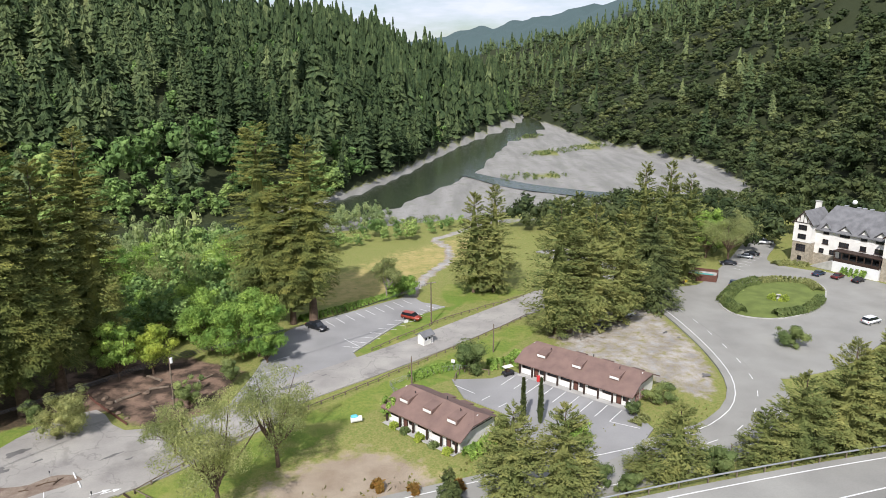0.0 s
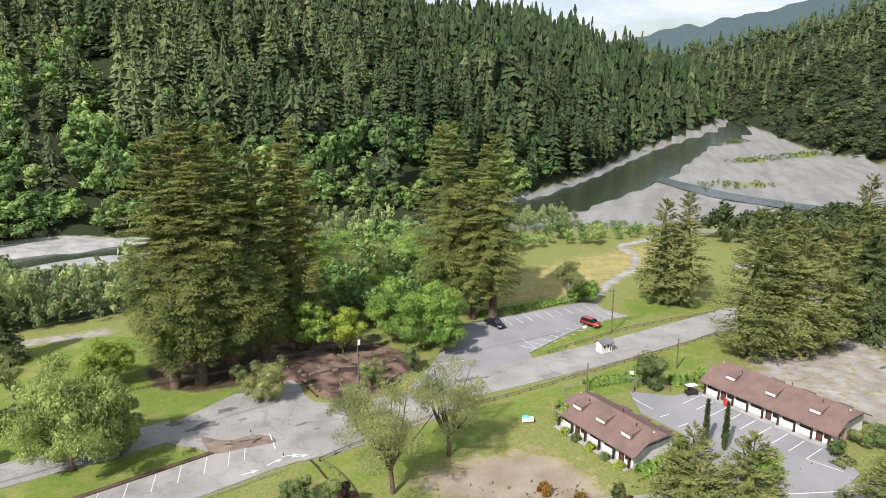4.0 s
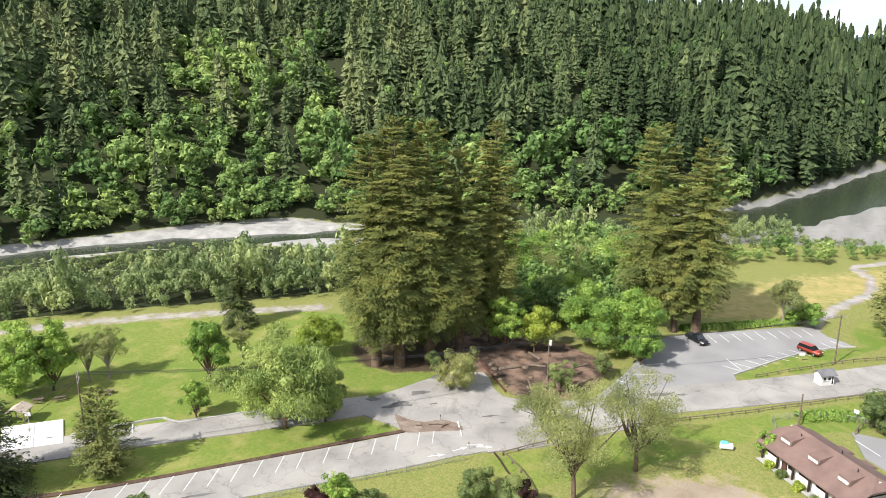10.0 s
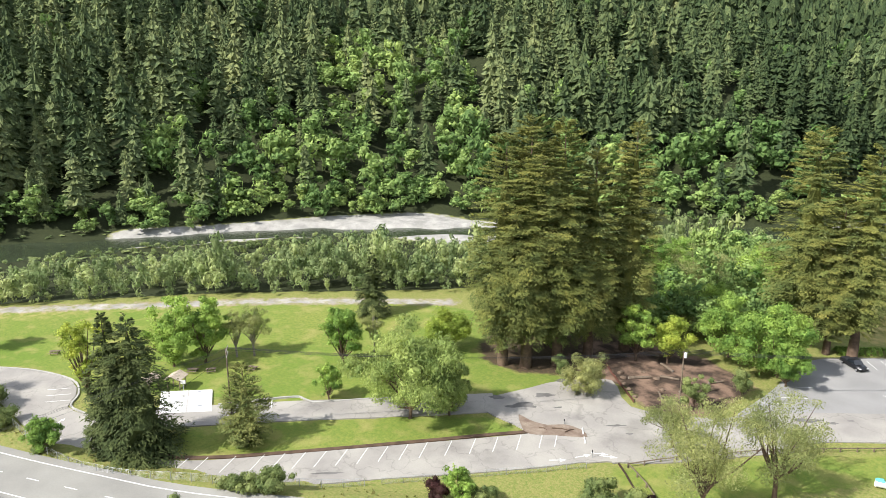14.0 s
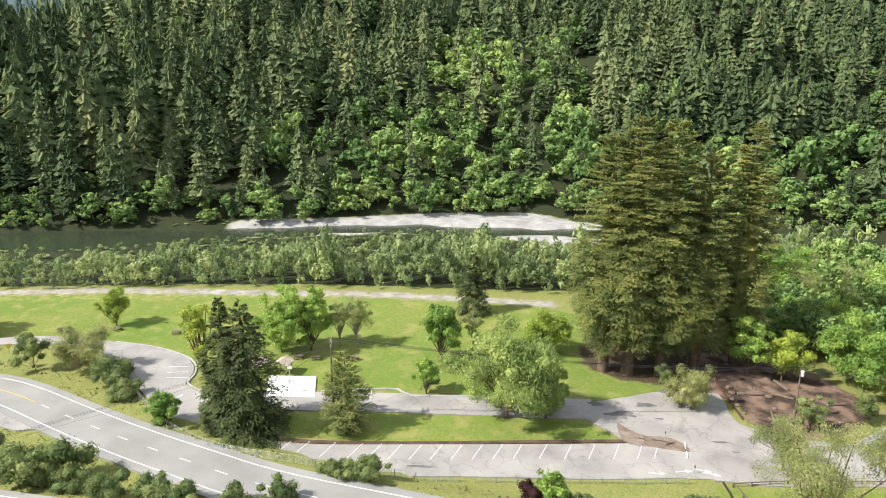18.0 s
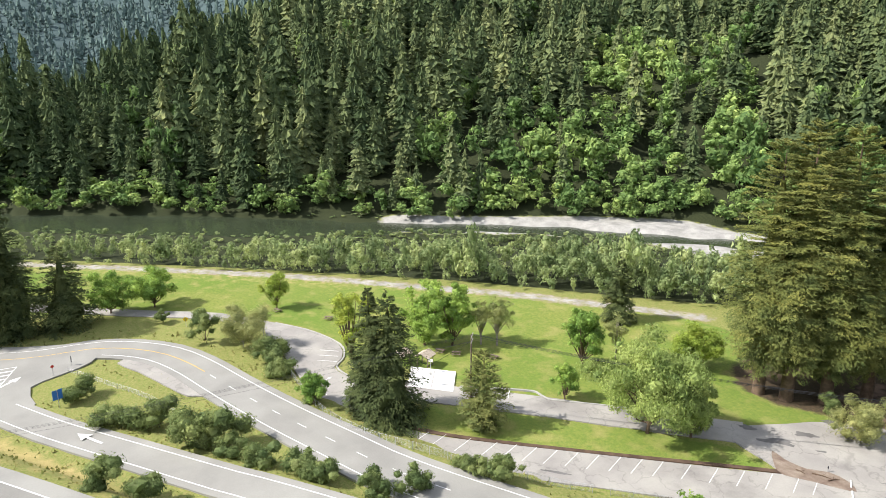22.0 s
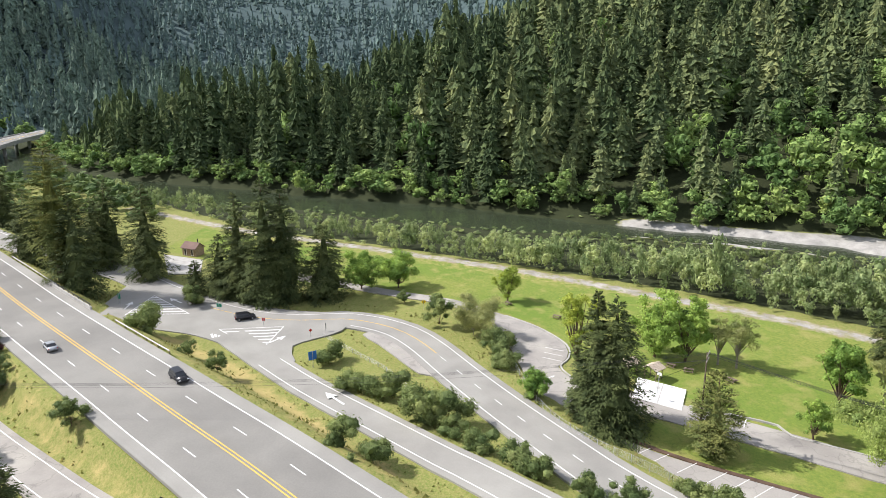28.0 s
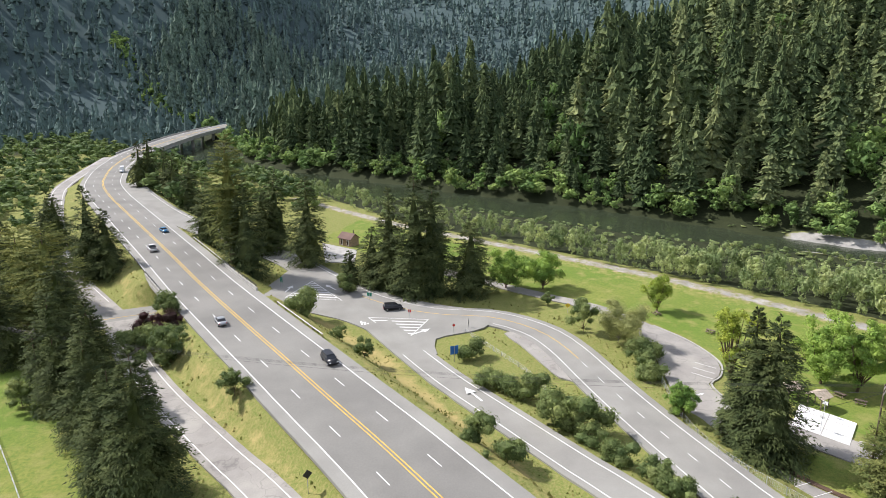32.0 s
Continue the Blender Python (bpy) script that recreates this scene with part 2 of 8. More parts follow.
def ground_material():
    """Grass, lawn, dry grass, gravel and dirt, told apart by the ground's own layers."""
    m = bpy.data.materials.new("ground cover")
    m.use_nodes = True
    n, l = m.node_tree.nodes, m.node_tree.links
    b = n["Principled BSDF"]
    b.inputs["Roughness"].default_value, b.inputs["Specular IOR Level"].default_value = 0.95, 0.15
    geo = n.new("ShaderNodeNewGeometry")

    def tex(scale, detail=4, rough=0.55):
        q = n.new("ShaderNodeTexNoise")
        q.inputs["Scale"].default_value, q.inputs["Detail"].default_value, q.inputs["Roughness"].default_value = scale, detail, rough
        l.new(geo.outputs["Position"], q.inputs["Vector"])
        return q.outputs["Fac"]

    def remap(fac, a, c):
        q = n.new("ShaderNodeMapRange")
        q.inputs["From Min"].default_value, q.inputs["From Max"].default_value = a, c
        l.new(fac, q.inputs["Value"])
        return q.outputs["Result"]

    def blend(fac, a, c):
        q = n.new("ShaderNodeMix")
        q.data_type = "RGBA"
        l.new(fac, q.inputs["Factor"])
        for k, v in (("A", a), ("B", c)):
            if isinstance(v, tuple):
                q.inputs[k].default_value = (*v, 1)
            else:
                l.new(v, q.inputs[k])
        return q.outputs["Result"]

    big, mid, fine, grit = tex(0.035), tex(0.22, 6), tex(1.6, 6), tex(7, 4)
    tuft = tex(2.6, 7, 0.7)
    grass = blend(remap(tuft, 0.40, 0.60), (0.150, 0.192, 0.045), (0.255, 0.235, 0.085))
    lawn = blend(remap(big, 0.38, 0.62), (0.138, 0.205, 0.034), (0.220, 0.238, 0.058))
    lawn = blend(remap(fine, 0.35, 0.75), lawn, (0.115, 0.175, 0.032))
    lawn = blend(remap(mid, 0.50, 0.74), lawn, (0.270, 0.255, 0.085))
    dry = blend(remap(mid, 0.35, 0.65), (0.40, 0.32, 0.135), (0.27, 0.25, 0.085))
    gravel = blend(remap(mid, 0.35, 0.65), (0.40, 0.385, 0.355), (0.25, 0.245, 0.225))
    dirt = blend(remap(mid, 0.3, 0.7), (0.36, 0.30, 0.225), (0.25, 0.195, 0.14))
    litter = blend(remap(fine, 0.3, 0.7), (0.10, 0.068, 0.042), (0.055, 0.048, 0.028))
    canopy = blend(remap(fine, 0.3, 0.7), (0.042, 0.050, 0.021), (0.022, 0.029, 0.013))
    flow = n.new("ShaderNodeMapping")
    flow.inputs["Rotation"].default_value, flow.inputs["Scale"].default_value = (0, 0, radians(12)), (0.16, 0.022, 0.1)
    l.new(geo.outputs["Position"], flow.inputs["Vector"])
    streak = n.new("ShaderNodeTexNoise")
    streak.inputs["Scale"].default_value, streak.inputs["Detail"].default_value = 1.0, 5
    l.new(flow.outputs["Vector"], streak.inputs["Vector"])
    wash = blend(remap(streak.outputs["Fac"], 0.36, 0.66), (0.285, 0.276, 0.255), (0.205, 0.200, 0.184))
    wash = blend(remap(mid, 0.52, 0.72), wash, (0.20, 0.205, 0.165))
    bed = blend(remap(mid, 0.40, 0.56), (0.215, 0.145, 0.105), (0.055, 0.040, 0.030))
    rough_edge = tex(0.5, 6, 0.65)
    colour = grass
    # the last layer, blue, paints distance haze onto the far ground
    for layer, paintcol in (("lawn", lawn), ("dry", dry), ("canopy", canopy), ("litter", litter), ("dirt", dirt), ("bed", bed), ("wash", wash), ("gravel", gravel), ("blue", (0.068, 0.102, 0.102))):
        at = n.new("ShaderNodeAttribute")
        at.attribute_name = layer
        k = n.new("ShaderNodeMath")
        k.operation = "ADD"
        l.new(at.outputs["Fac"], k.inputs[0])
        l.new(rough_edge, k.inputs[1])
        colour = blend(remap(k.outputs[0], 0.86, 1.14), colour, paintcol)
    hsv = n.new("ShaderNodeHueSaturation")
    l.new(colour, hsv.inputs["Color"])
    k = n.new("ShaderNodeMath")
    k.operation = "MULTIPLY_ADD"
    k.inputs[1].default_value, k.inputs[2].default_value = 0.9, 0.55
    l.new(grit, k.inputs[0])
    l.new(k.outputs[0], hsv.inputs["Value"])
    l.new(hsv.outputs["Color"], b.inputs["Base Color"])
    bp = n.new("ShaderNodeBump")
    bp.inputs["Strength"].default_value, bp.inputs["Distance"].default_value = 0.6, 0.12
    l.new(grit, bp.inputs["Height"])
    l.new(bp.outputs["Normal"], b.inputs["Normal"])
    return m


def water_material():
    m = bpy.data.materials.new("green river water")
    m.use_nodes = True
    n, l = m.node_tree.nodes, m.node_tree.links
    b = n["Principled BSDF"]
    b.inputs["Base Color"].default_value = (0.036, 0.047, 0.027, 1)
    b.inputs["Roughness"].default_value, b.inputs["IOR"].default_value = 0.10, 1.33
    geo, t1, bp = n.new("ShaderNodeNewGeometry"), n.new("ShaderNodeTexNoise"), n.new("ShaderNodeBump")
    t1.inputs["Scale"].default_value, t1.inputs["Detail"].default_value = 0.8, 6
    l.new(geo.outputs["Position"], t1.inputs["Vector"])
    bp.inputs["Strength"].default_value, bp.inputs["Distance"].default_value = 0.7, 0.16
    l.new(t1.outputs["Fac"], bp.inputs["Height"])
    l.new(bp.outputs["Normal"], b.inputs["Normal"])
    return m


M_GROUND, M_WATER = ground_material(), water_material()


# ---- building helpers ----
def mesh(name, verts, faces, material=None, tint=None, smooth=False):
    verts, me = np.asarray(verts, dtype=np.float32).reshape(-1, 3), bpy.data.meshes.new(name)
    if isinstance(faces, np.ndarray):
        k, n = faces.shape[1], len(faces)
        me.vertices.add(len(verts))
        me.vertices.foreach_set("co", verts.ravel())
        me.loops.add(n * k)
        me.loops.foreach_set("vertex_index", faces.astype(np.int32).ravel())
        me.polygons.add(n)
        me.polygons.foreach_set("loop_start", np.arange(0, n * k, k, dtype=np.int32))
        me.update(calc_edges=True)
    else:
        me.from_pydata(verts.tolist(), [], faces)
    if tint is not None:
        at = me.attributes.new("tint", "FLOAT", "POINT")
        at.data.foreach_set("value", np.asarray(tint, dtype=np.float32))
    me.polygons.foreach_set("use_smooth", np.full(len(me.polygons), smooth, dtype=bool))
    if material:
        me.materials.append(material)
    return me


def part(name, me, parent, label="", m=None):
    """Links a mesh as one object under a thing or a part."""
    ob = new(name, me)
    ob.parent = parent
    if m is not None:
        ob.matrix_basis = m
    return tagged(ob, label) if label else ob


def thing(name, x, y, z, turn=0.0, label="", category="", group="", kind=""):
    """An Empty at a thing's base, which parents its parts."""
    ob = new(name)
    ob.empty_display_size = 0.2
    ob.matrix_basis = pose(x, y, z, 0, 0, turn)
    return tagged(ob, label, category, group, kind)


def bm_mesh(name, bm, material, smooth=False):
    bmesh.ops.recalc_face_normals(bm, faces=bm.faces)
    me = bpy.data.meshes.new(name)
    bm.to_mesh(me)
    bm.free()
    me.materials.append(material)
    if smooth:
        me.polygons.foreach_set("use_smooth", np.ones(len(me.polygons), dtype=bool))
    return me


def box(name, size, at, material, bevel=0.0, turn=0.0):
    """A bevelled box; at is the middle of its base."""
    bm = bmesh.new()
    bmesh.ops.create_cube(bm, size=1, matrix=Matrix.Translation(at) @ pose(0, 0, size[2] / 2, 0, 0, turn) @ Matrix.Diagonal((*size, 1)))
    if bevel:
        bmesh.ops.bevel(bm, geom=bm.edges[:], offset=bevel, segments=1, affect="EDGES")
    return bm_mesh(name, bm, material)


def prism(name, outline, z0, z1, material):
    """An upright block over an outline of (x, y) points, counter-clockwise."""
    n = len(outline)
    v = [(x, y, z0) for x, y in outline] + [(x, y, z1) for x, y in outline]
    f = [list(range(n, 2 * n))] + [[i, (i + 1) % n, n + (i + 1) % n, n + i] for i in range(n)]
    return mesh(name, v, f, material)


def profile(name, outline, x0, x1, material):
    """A block with an outline of (y, z) points, drawn out along x."""
    n = len(outline)
    v = [(x0, y, z) for y, z in outline] + [(x1, y, z) for y, z in outline]
    f = [list(range(n - 1, -1, -1)), list(range(n, 2 * n))] + [[i, (i + 1) % n, n + (i + 1) % n, n + i] for i in range(n)]
    return mesh(name, v, f, material)


def tubes(runs, sides=6):
    """Tapered tubes: runs of (points, radii). Returns vertices and quads."""
    V, Q, base = [], [], 0
    for pts, rad in runs:
        pts = np.asarray(pts, float)
        k = len(pts)
        for i in range(k):
            d = pts[min(i + 1, k - 1)] - pts[max(i - 1, 0)]
            d = d / (np.linalg.norm(d) + 1e-9)
            a = np.cross(d, (0.31, 0.95, 0.05) if abs(d[2]) > 0.9 else (0, 0, 1))
            a /= np.linalg.norm(a) + 1e-9
            b = np.cross(d, a)
            for j in range(sides):
                w = 2 * math.pi * j / sides
                V.append(pts[i] + rad[i] * (a * math.cos(w) + b * math.sin(w)))
        for i in range(k - 1):
            for j in range(sides):
                j2 = (j + 1) % sides
                Q.append((base + i * sides + j, base + i * sides + j2, base + (i + 1) * sides + j2, base + (i + 1) * sides + j))
        base += k * sides
    return np.array(V), np.array(Q)


def tube_mesh(name, runs, material, sides=6):
    v, q = tubes(runs, sides)
    return mesh(name, v, q, material, smooth=True)


def spline(points, step=3.0, closed=False):
    """A smooth line through the points."""
    p = np.asarray(points, float)
    n = len(p)
    out = []
    for i in range(n if closed else n - 1):
        a, b, c, d = (p[(i - 1) % n], p[i], p[(i + 1) % n], p[(i + 2) % n]) if closed else (p[max(i - 1, 0)], p[i], p[i + 1], p[min(i + 2, n - 1)])
        k = max(2, int(np.linalg.norm((c - b)[:2]) / step))
        for t in np.arange(k) / k:
            out.append(0.5 * (2 * b + (c - a) * t + (2 * a - 5 * b + 4 * c - d) * t * t + (3 * b - a - 3 * c + d) * t ** 3))
    if not closed:
        out.append(p[-1])
    return np.array(out)


def near(px, py, line):
    """Distance from points to a line, on which side they lie (+ left), and the line's height there."""
    line = np.asarray(line, float)
    best, side, high = np.full(px.shape, 1e9), np.zeros(px.shape), np.zeros(px.shape)
    for a, b in zip(line[:-1], line[1:]):
        dx, dy = b[0] - a[0], b[1] - a[1]
        t = np.clip(((px - a[0]) * dx + (py - a[1]) * dy) / (dx * dx + dy * dy + 1e-9), 0, 1)
        d = np.hypot(px - a[0] - t * dx, py - a[1] - t * dy)
        m = d < best
        best = np.where(m, d, best)
        side = np.where(m, np.sign(dx * (py - a[1]) - dy * (px - a[0])), side)
        if line.shape[1] > 2:
            high = np.where(m, a[2] + t * (b[2] - a[2]), high)
    return best, side, high


def inside(px, py, outline, soft=2.0):
    """1 inside an outline, 0 outside, with a soft edge."""
    q = np.asarray(outline, float)
    odd = np.zeros(px.shape, bool)
    for a, b in zip(q, np.roll(q, -1, 0)):
        odd ^= ((a[1] > py) != (b[1] > py)) & (px < (b[0] - a[0]) * (py - a[1]) / (b[1] - a[1] + 1e-9) + a[0])
    d = near(px, py, np.vstack([q, q[:1]])[:, :2])[0]
    return np.clip(0.5 + np.where(odd, d, -d) / soft, 0, 1)


def ramp01(v):
    v = np.clip(v, 0, 1)
    return v * v * (3 - 2 * v)


def waves(x, y, size, seed=0):
    """Smooth made-up unevenness, about -1 to 1."""
    r = np.random.default_rng(seed)
    out = np.zeros(np.shape(x))
    for k in range(6):
        a, f, p = r.uniform(0, 6.28), (1.0 + 0.45 * k) / size, r.uniform(0, 6.28)
        out += np.sin((x * math.cos(a) + y * math.sin(a)) * f * 6.28 + p) / (1 + 0.4 * k)
    return out / 2.4


# ---- the lie of the land ----
# all lines run from the south-west down the valley to the north
FAR_BANK = spline([(-1500, -1100), (-760, -480), (-640, -330), (-520, -240), (-431, -181), (-357, -72), (-296, 35), (-243, 113), (-207, 181), (-165, 220), (-118, 250), (-54, 307), (-32, 360), (-13, 428), (8, 521), (55, 693), (92, 830), (100, 935), (60, 1060), (-120, 1260), (-600, 1700)], 20)
NEAR_BANK = spline([(-1400, -1300), (-680, -580), (-560, -420), (-470, -300), (-400, -215), (-310, -110), (-252, -51), (-229, -17), (-205, 18), (-185, 46), (-167, 70), (-148, 92), (-117, 124), (-90, 165), (-62, 205), (-39, 233), (3, 256), (22, 247), (48, 262), (75, 290), (112, 290), (140, 300)], 12)
CHANNEL = spline([(-1500, -1200, 60), (-700, -520, 40), (-570, -350, 34), (-480, -255, 34), (-415, -180, 30), (-374, -122, 29), (-345, -68, 26), (-315, -16, 21), (-281, 30, 17), (-255, 71, 11), (-238, 106, 8), (-222, 136, 6), (-186, 172, 6), (-135, 222, 7), (-80, 262, 10), (-48, 292, 17), (-28, 338, 20), (-4, 400, 17), (14, 470, 17), (34, 560, 15), (90, 720, 13), (106, 850, 9), (104, 925, 8), (90, 1010, 8)], 14)
EAST_FOOT = spline([(-520, 1800), (-60, 1300), (60, 1080), (96, 940), (103, 840), (113, 654), (117, 562), (132, 513), (151, 445), (161, 413), (152, 351), (141, 310), (142, 260), (158, 222), (190, 180), (230, 120), (290, 40), (340, -100), (330, -400)], 20)
FREEWAY = spline([(-660, -281, 7), (-605, -279, 7), (-540, -276, 6.5), (-481, -267, 6), (-412, -252, 5.5), (-351, -228.5, 5.5), (-312, -208.5, 5.5), (-290, -195, 5.5), (-263, -174, 5.5), (-232, -147.5, 5.5), (-200, -120, 5.5), (-179, -102, 5.5), (-153, -80, 5.5), (-127, -57, 5.5), (-112.5, -44, 5.5), (-99.5, -32.5, 5.5), (-86, -20.4, 5.5), (-75, -11, 5.5), (-45, 14.5, 5.5), (-18, 36, 5.5), (15, 54.5, 5.5), (51, 67, 5.5), (90, 78, 5.5), (150, 91, 5.5), (300, 105, 5.5)], 5)
RAMP_OUT = spline([(-147, -35, 0.08), (-137, -28, 0.1), (-128, -21.6, 0.2), (-119, -15.2, 0.45), (-110, -8.4, 1.0), (-100.5, -1.1, 1.6), (-88, 8, 2.7), (-80, 14, 3.5), (-55, 32.5, 4.8), (-25, 51, 5.4), (10, 66, 5.5), (45, 77, 5.5), (85, 87, 5.5)], 4)
VALLEY_ROAD = spline([(-300, -188, 5.4), (-266, -160, 5.0), (-236, -130, 3.4), (-214, -99, 1.4), (-199, -76, 0.3), (-182, -59.5, 0), (-168, -46, 0), (-158, -32, 0), (-154.3, -20, 0), (-154.6, -11, 0), (-151.5, -3.5, 0), (-145.3, 3.4, 0), (-136.3, 8.4, 0), (-124.5, 12.9, 0.1), (-113.4, 17.1, 0.4), (-103.7, 20.8, 0.9), (-93.3, 25, 1.5), (-80, 31.2, 1.9), (-62, 43.5, 1.8), (-40, 59, 1.2), (-20, 71.5, 0.6), (0, 80.3, 0.2), (20, 88, 0), (35, 93.5, 0), (47, 100, 0), (54.5, 109, 0), (58, 119, 0), (59, 130, 0), (58.7, 142, 0), (57.5, 155, 0), (55, 168, 0), (50, 182, 0), (42, 200, 0), (34, 215, 0)], 4)
UNDER_ROAD = spline([(-163, -56, 0), (-158, -68, 0), (-152, -80, 0), (-146, -92, 0), (-138, -104, 0), (-122, -128, 0), (-100, -170, 0)], 4)
RAMP_SOUTH = spline([(-141, -95, 0.1), (-128, -85.5, 0.3), (-115, -74.3, 0.6), (-104.5, -64, 0.8), (-93.3, -52, 1.2), (-85, -43, 1.6), (-76.3, -33.5, 2.2), (-52, -10.5, 4.2), (-20, 16, 5.4)], 4)
RAMP_FAR = spline([(-146, -101, 0), (-180, -137, 1), (-216.5, -166, 3), (-255.6, -194, 4), (-288, -214, 4.8), (-332, -232.5, 5.3), (-389, -255.5, 5.5)], 5)
GRAVEL_BAR = spline([(-246, 108), (-226, 145), (-198, 176), (-166, 186)], 6)
WILLOW_EDGE = spline([(-300, -108), (-252, -52), (-229, -18), (-203, 21), (-185, 45), (-165, 68), (-146, 90), (-113, 120)], 6)

SIDE_CHANNEL = spline([(12, 392, 5), (29, 363, 7), (41, 346, 8), (59, 331, 8), (76, 322, 7), (100, 324, 4)], 8)


def land(px, py):
    """Height of the ground, and the layers that cover it."""
    px, py = np.asarray(px, float), np.asarray(py, float)
    far, az = np.hypot(px, py), np.degrees(np.arctan2(-px, py))
    z = np.zeros(px.shape)
    d, s, _ = near(px, py, NEAR_BANK)
    river = np.where(s > 0, d, 0)
    z = z - 2.0 * ramp01(river / 25) + 0.25 * waves(px, py, 30, 4) * (river > 8)
    north = (py > 150) & (px > -120)
    gravel = np.where((s > 0) & (py > 225) & (px > -70), ramp01(river / 14 + 0.3 * waves(px, py, 26, 5)), 0)
    d2 = near(px, py, GRAVEL_BAR)[0]
    gravel = np.maximum(gravel, ramp01((24 - d2) / 8 + 0.3 * waves(px, py, 15, 6)))
    z = z + 0.7 * ramp01((22 - d2) / 14)
    green_bar = np.zeros(px.shape)
    for bar in ([(57, 583), (80, 616)], [(64, 478), (131, 545)], [(40, 376), (61, 381)], [(20, 270), (60, 285)]):
        green_bar = np.maximum(green_bar, ramp01((9 - near(px, py, np.array(bar))[0] + 4 * waves(px, py, 18, 8)) / 7))
    gravel = gravel * (1 - 0.85 * green_bar)
    d, _, half = near(px, py, CHANNEL)
    half = half + 3.0 * waves(px, py, 34, 7)
    z = np.where(d < half + 12, z + (-4.6 - z) * ramp01((half + 5 - d) / 9), z)
    # hills on both sides
    d, s, _ = near(px, py, FAR_BANK)
    west = np.where(s > 0, d, 0)
    top = np.interp(az, (-30, -8, -3, 2, 6, 12, 25, 60, 74, 79, 84, 92, 104, 120), (60, 80, 92, 108, 132, 162, 212, 240, 190, 120, 68, 26, 8, 3))
    rise = top * (1 - np.exp(-0.52 * np.maximum(west - 6, 0) / top)) * (1 + 0.10 * waves(px, py, 190, 1)) + 4.0 * waves(px, py, 70, 2) * ramp01(west / 60)
    z = np.where(west > 0, np.maximum(z, -2.2) * (1 - ramp01(west / 10)) + ramp01(west / 10) * np.maximum(rise, -1), z)
    d, s, _ = near(px, py, EAST_FOOT)
    east = np.where(s > 0, d, 0)
    top_e = np.interp(az, (-100, -60, -35, -21, -13, -8, -5, 0, 4), (120, 190, 290, 265, 205, 165, 140, 105, 80))
    z = z + top_e * (1 - np.exp(-0.62 * east / top_e)) * (1 + 0.12 * waves(px, py, 210, 3)) * (east > 0)
    # ranges far off
    z = z + 330 * ramp01((far - 700) / 1100) * np.interp(az, (66, 80, 150, 175), (0, 1, 1, 0)) * (1 + 0.12 * waves(px, py, 420, 9))
    z = z + 52 * ramp01((far - 1500) / 1000) * np.interp(az, (-60, -20, 25, 50), (0, 1, 1, 0)) * (1 + 0.12 * waves(px, py, 500, 10))
    z = z + 210 * ramp01((far - 690) / 560) * np.interp(az, (108, 117, 150, 175), (0, 1, 1, 0))
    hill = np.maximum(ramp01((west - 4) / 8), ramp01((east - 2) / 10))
    # banks that carry the roads, and the pass under the freeway
    for line, half, fall in ((FREEWAY, 10.2, 10.0), (RAMP_FAR, 4, 6), (RAMP_OUT, 4.3, 6), (RAMP_SOUTH, 4, 5), (VALLEY_ROAD, 6, 6), (UNDER_ROAD, 7, 3)):
        d, _, high = near(px, py, line)
        bridge = 1 - ramp01((-425 - px) / 10)
        w = (1 - ramp01((d - half) / fall)) * bridge
        z = z + (high - 0.16 - z) * w
    z = z - 0.02 + (0.10 * waves(px, py, 14, 11) - 0.12) * ramp01((far - 20) / 10)
    gravel = gravel * (1 - ramp01((far - 880) / 60)) * (1 - ramp01(east / 4)) * (1 - ramp01((west - 3) / 4))
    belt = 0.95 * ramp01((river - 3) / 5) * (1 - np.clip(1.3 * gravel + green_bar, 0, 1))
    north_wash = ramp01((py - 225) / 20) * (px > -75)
    # "blue" grows with distance: haze laid into the ground's colour
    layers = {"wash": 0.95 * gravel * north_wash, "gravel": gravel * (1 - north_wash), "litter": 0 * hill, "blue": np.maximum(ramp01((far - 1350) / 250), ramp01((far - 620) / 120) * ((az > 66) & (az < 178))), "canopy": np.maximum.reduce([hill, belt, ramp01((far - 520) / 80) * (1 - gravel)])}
    return z, layers, river, west, east


def ground_z(x, y):
    return float(land(np.array([x]), np.array([y]))[0][0])


def axis(lo, a, b, hi, fine):
    """Even steps between a and b that grow towards lo and hi."""
    mid, up, down = list(np.arange(a, b + fine / 2, fine)), [], []
    for end, out, start in ((hi, up, b), (lo, down, a)):
        v, s = start, fine
        while abs(v - start) < abs(end - start):
            s = min(s * 1.14, 120)
            v += s if end > start else -s
            out.append(v)
    return np.array(down[::-1] + mid + up)


LAWN = [(-262, -66), (-232, -24), (-206, 15), (-187, 42), (-168, 65), (-149, 86), (-116, 116), (-92, 122), (-84, 106), (-74, 90), (-86, 73), (-95, 64), (-101, 57), (-107, 54), (-118, 46), (-127, 37), (-136, 38.5), (-146, 35), (-154, 29), (-164, 20), (-171, 8), (-176, -8), (-186, -26), (-205, -48), (-225, -72)]
LAWN_STRIP = [(-98, 38), (-101, 44), (-88.5, 60), (-77.5, 72.5), (-68, 81), (-61, 82), (-63, 78), (-77.5, 57.5), (-90, 42)]
ENTRY_VERGE = [(-46, 80), (-40, 87), (-30, 99), (-20, 110), (-8, 122), (6, 137), (16, 149), (22, 146), (8, 126), (-6, 114), (-14, 106), (-24, 92), (-36, 78)]
GRASS_WEDGE = [(-84, 97.5), (-77.5, 89.5), (-70, 86), (-67, 95), (-65, 103), (-68.5, 103.5), (-74, 99.5)]
LOT_ISLAND = [(-18.7, 132.5), (-10.8, 147.7), (-4.7, 156), (0.2, 160.3), (14, 166), (22, 172), (12, 182), (0, 178), (-1, 168), (3, 160), (-2.1, 150.2), (-8.8, 139.5), (-15.4, 132.1)]
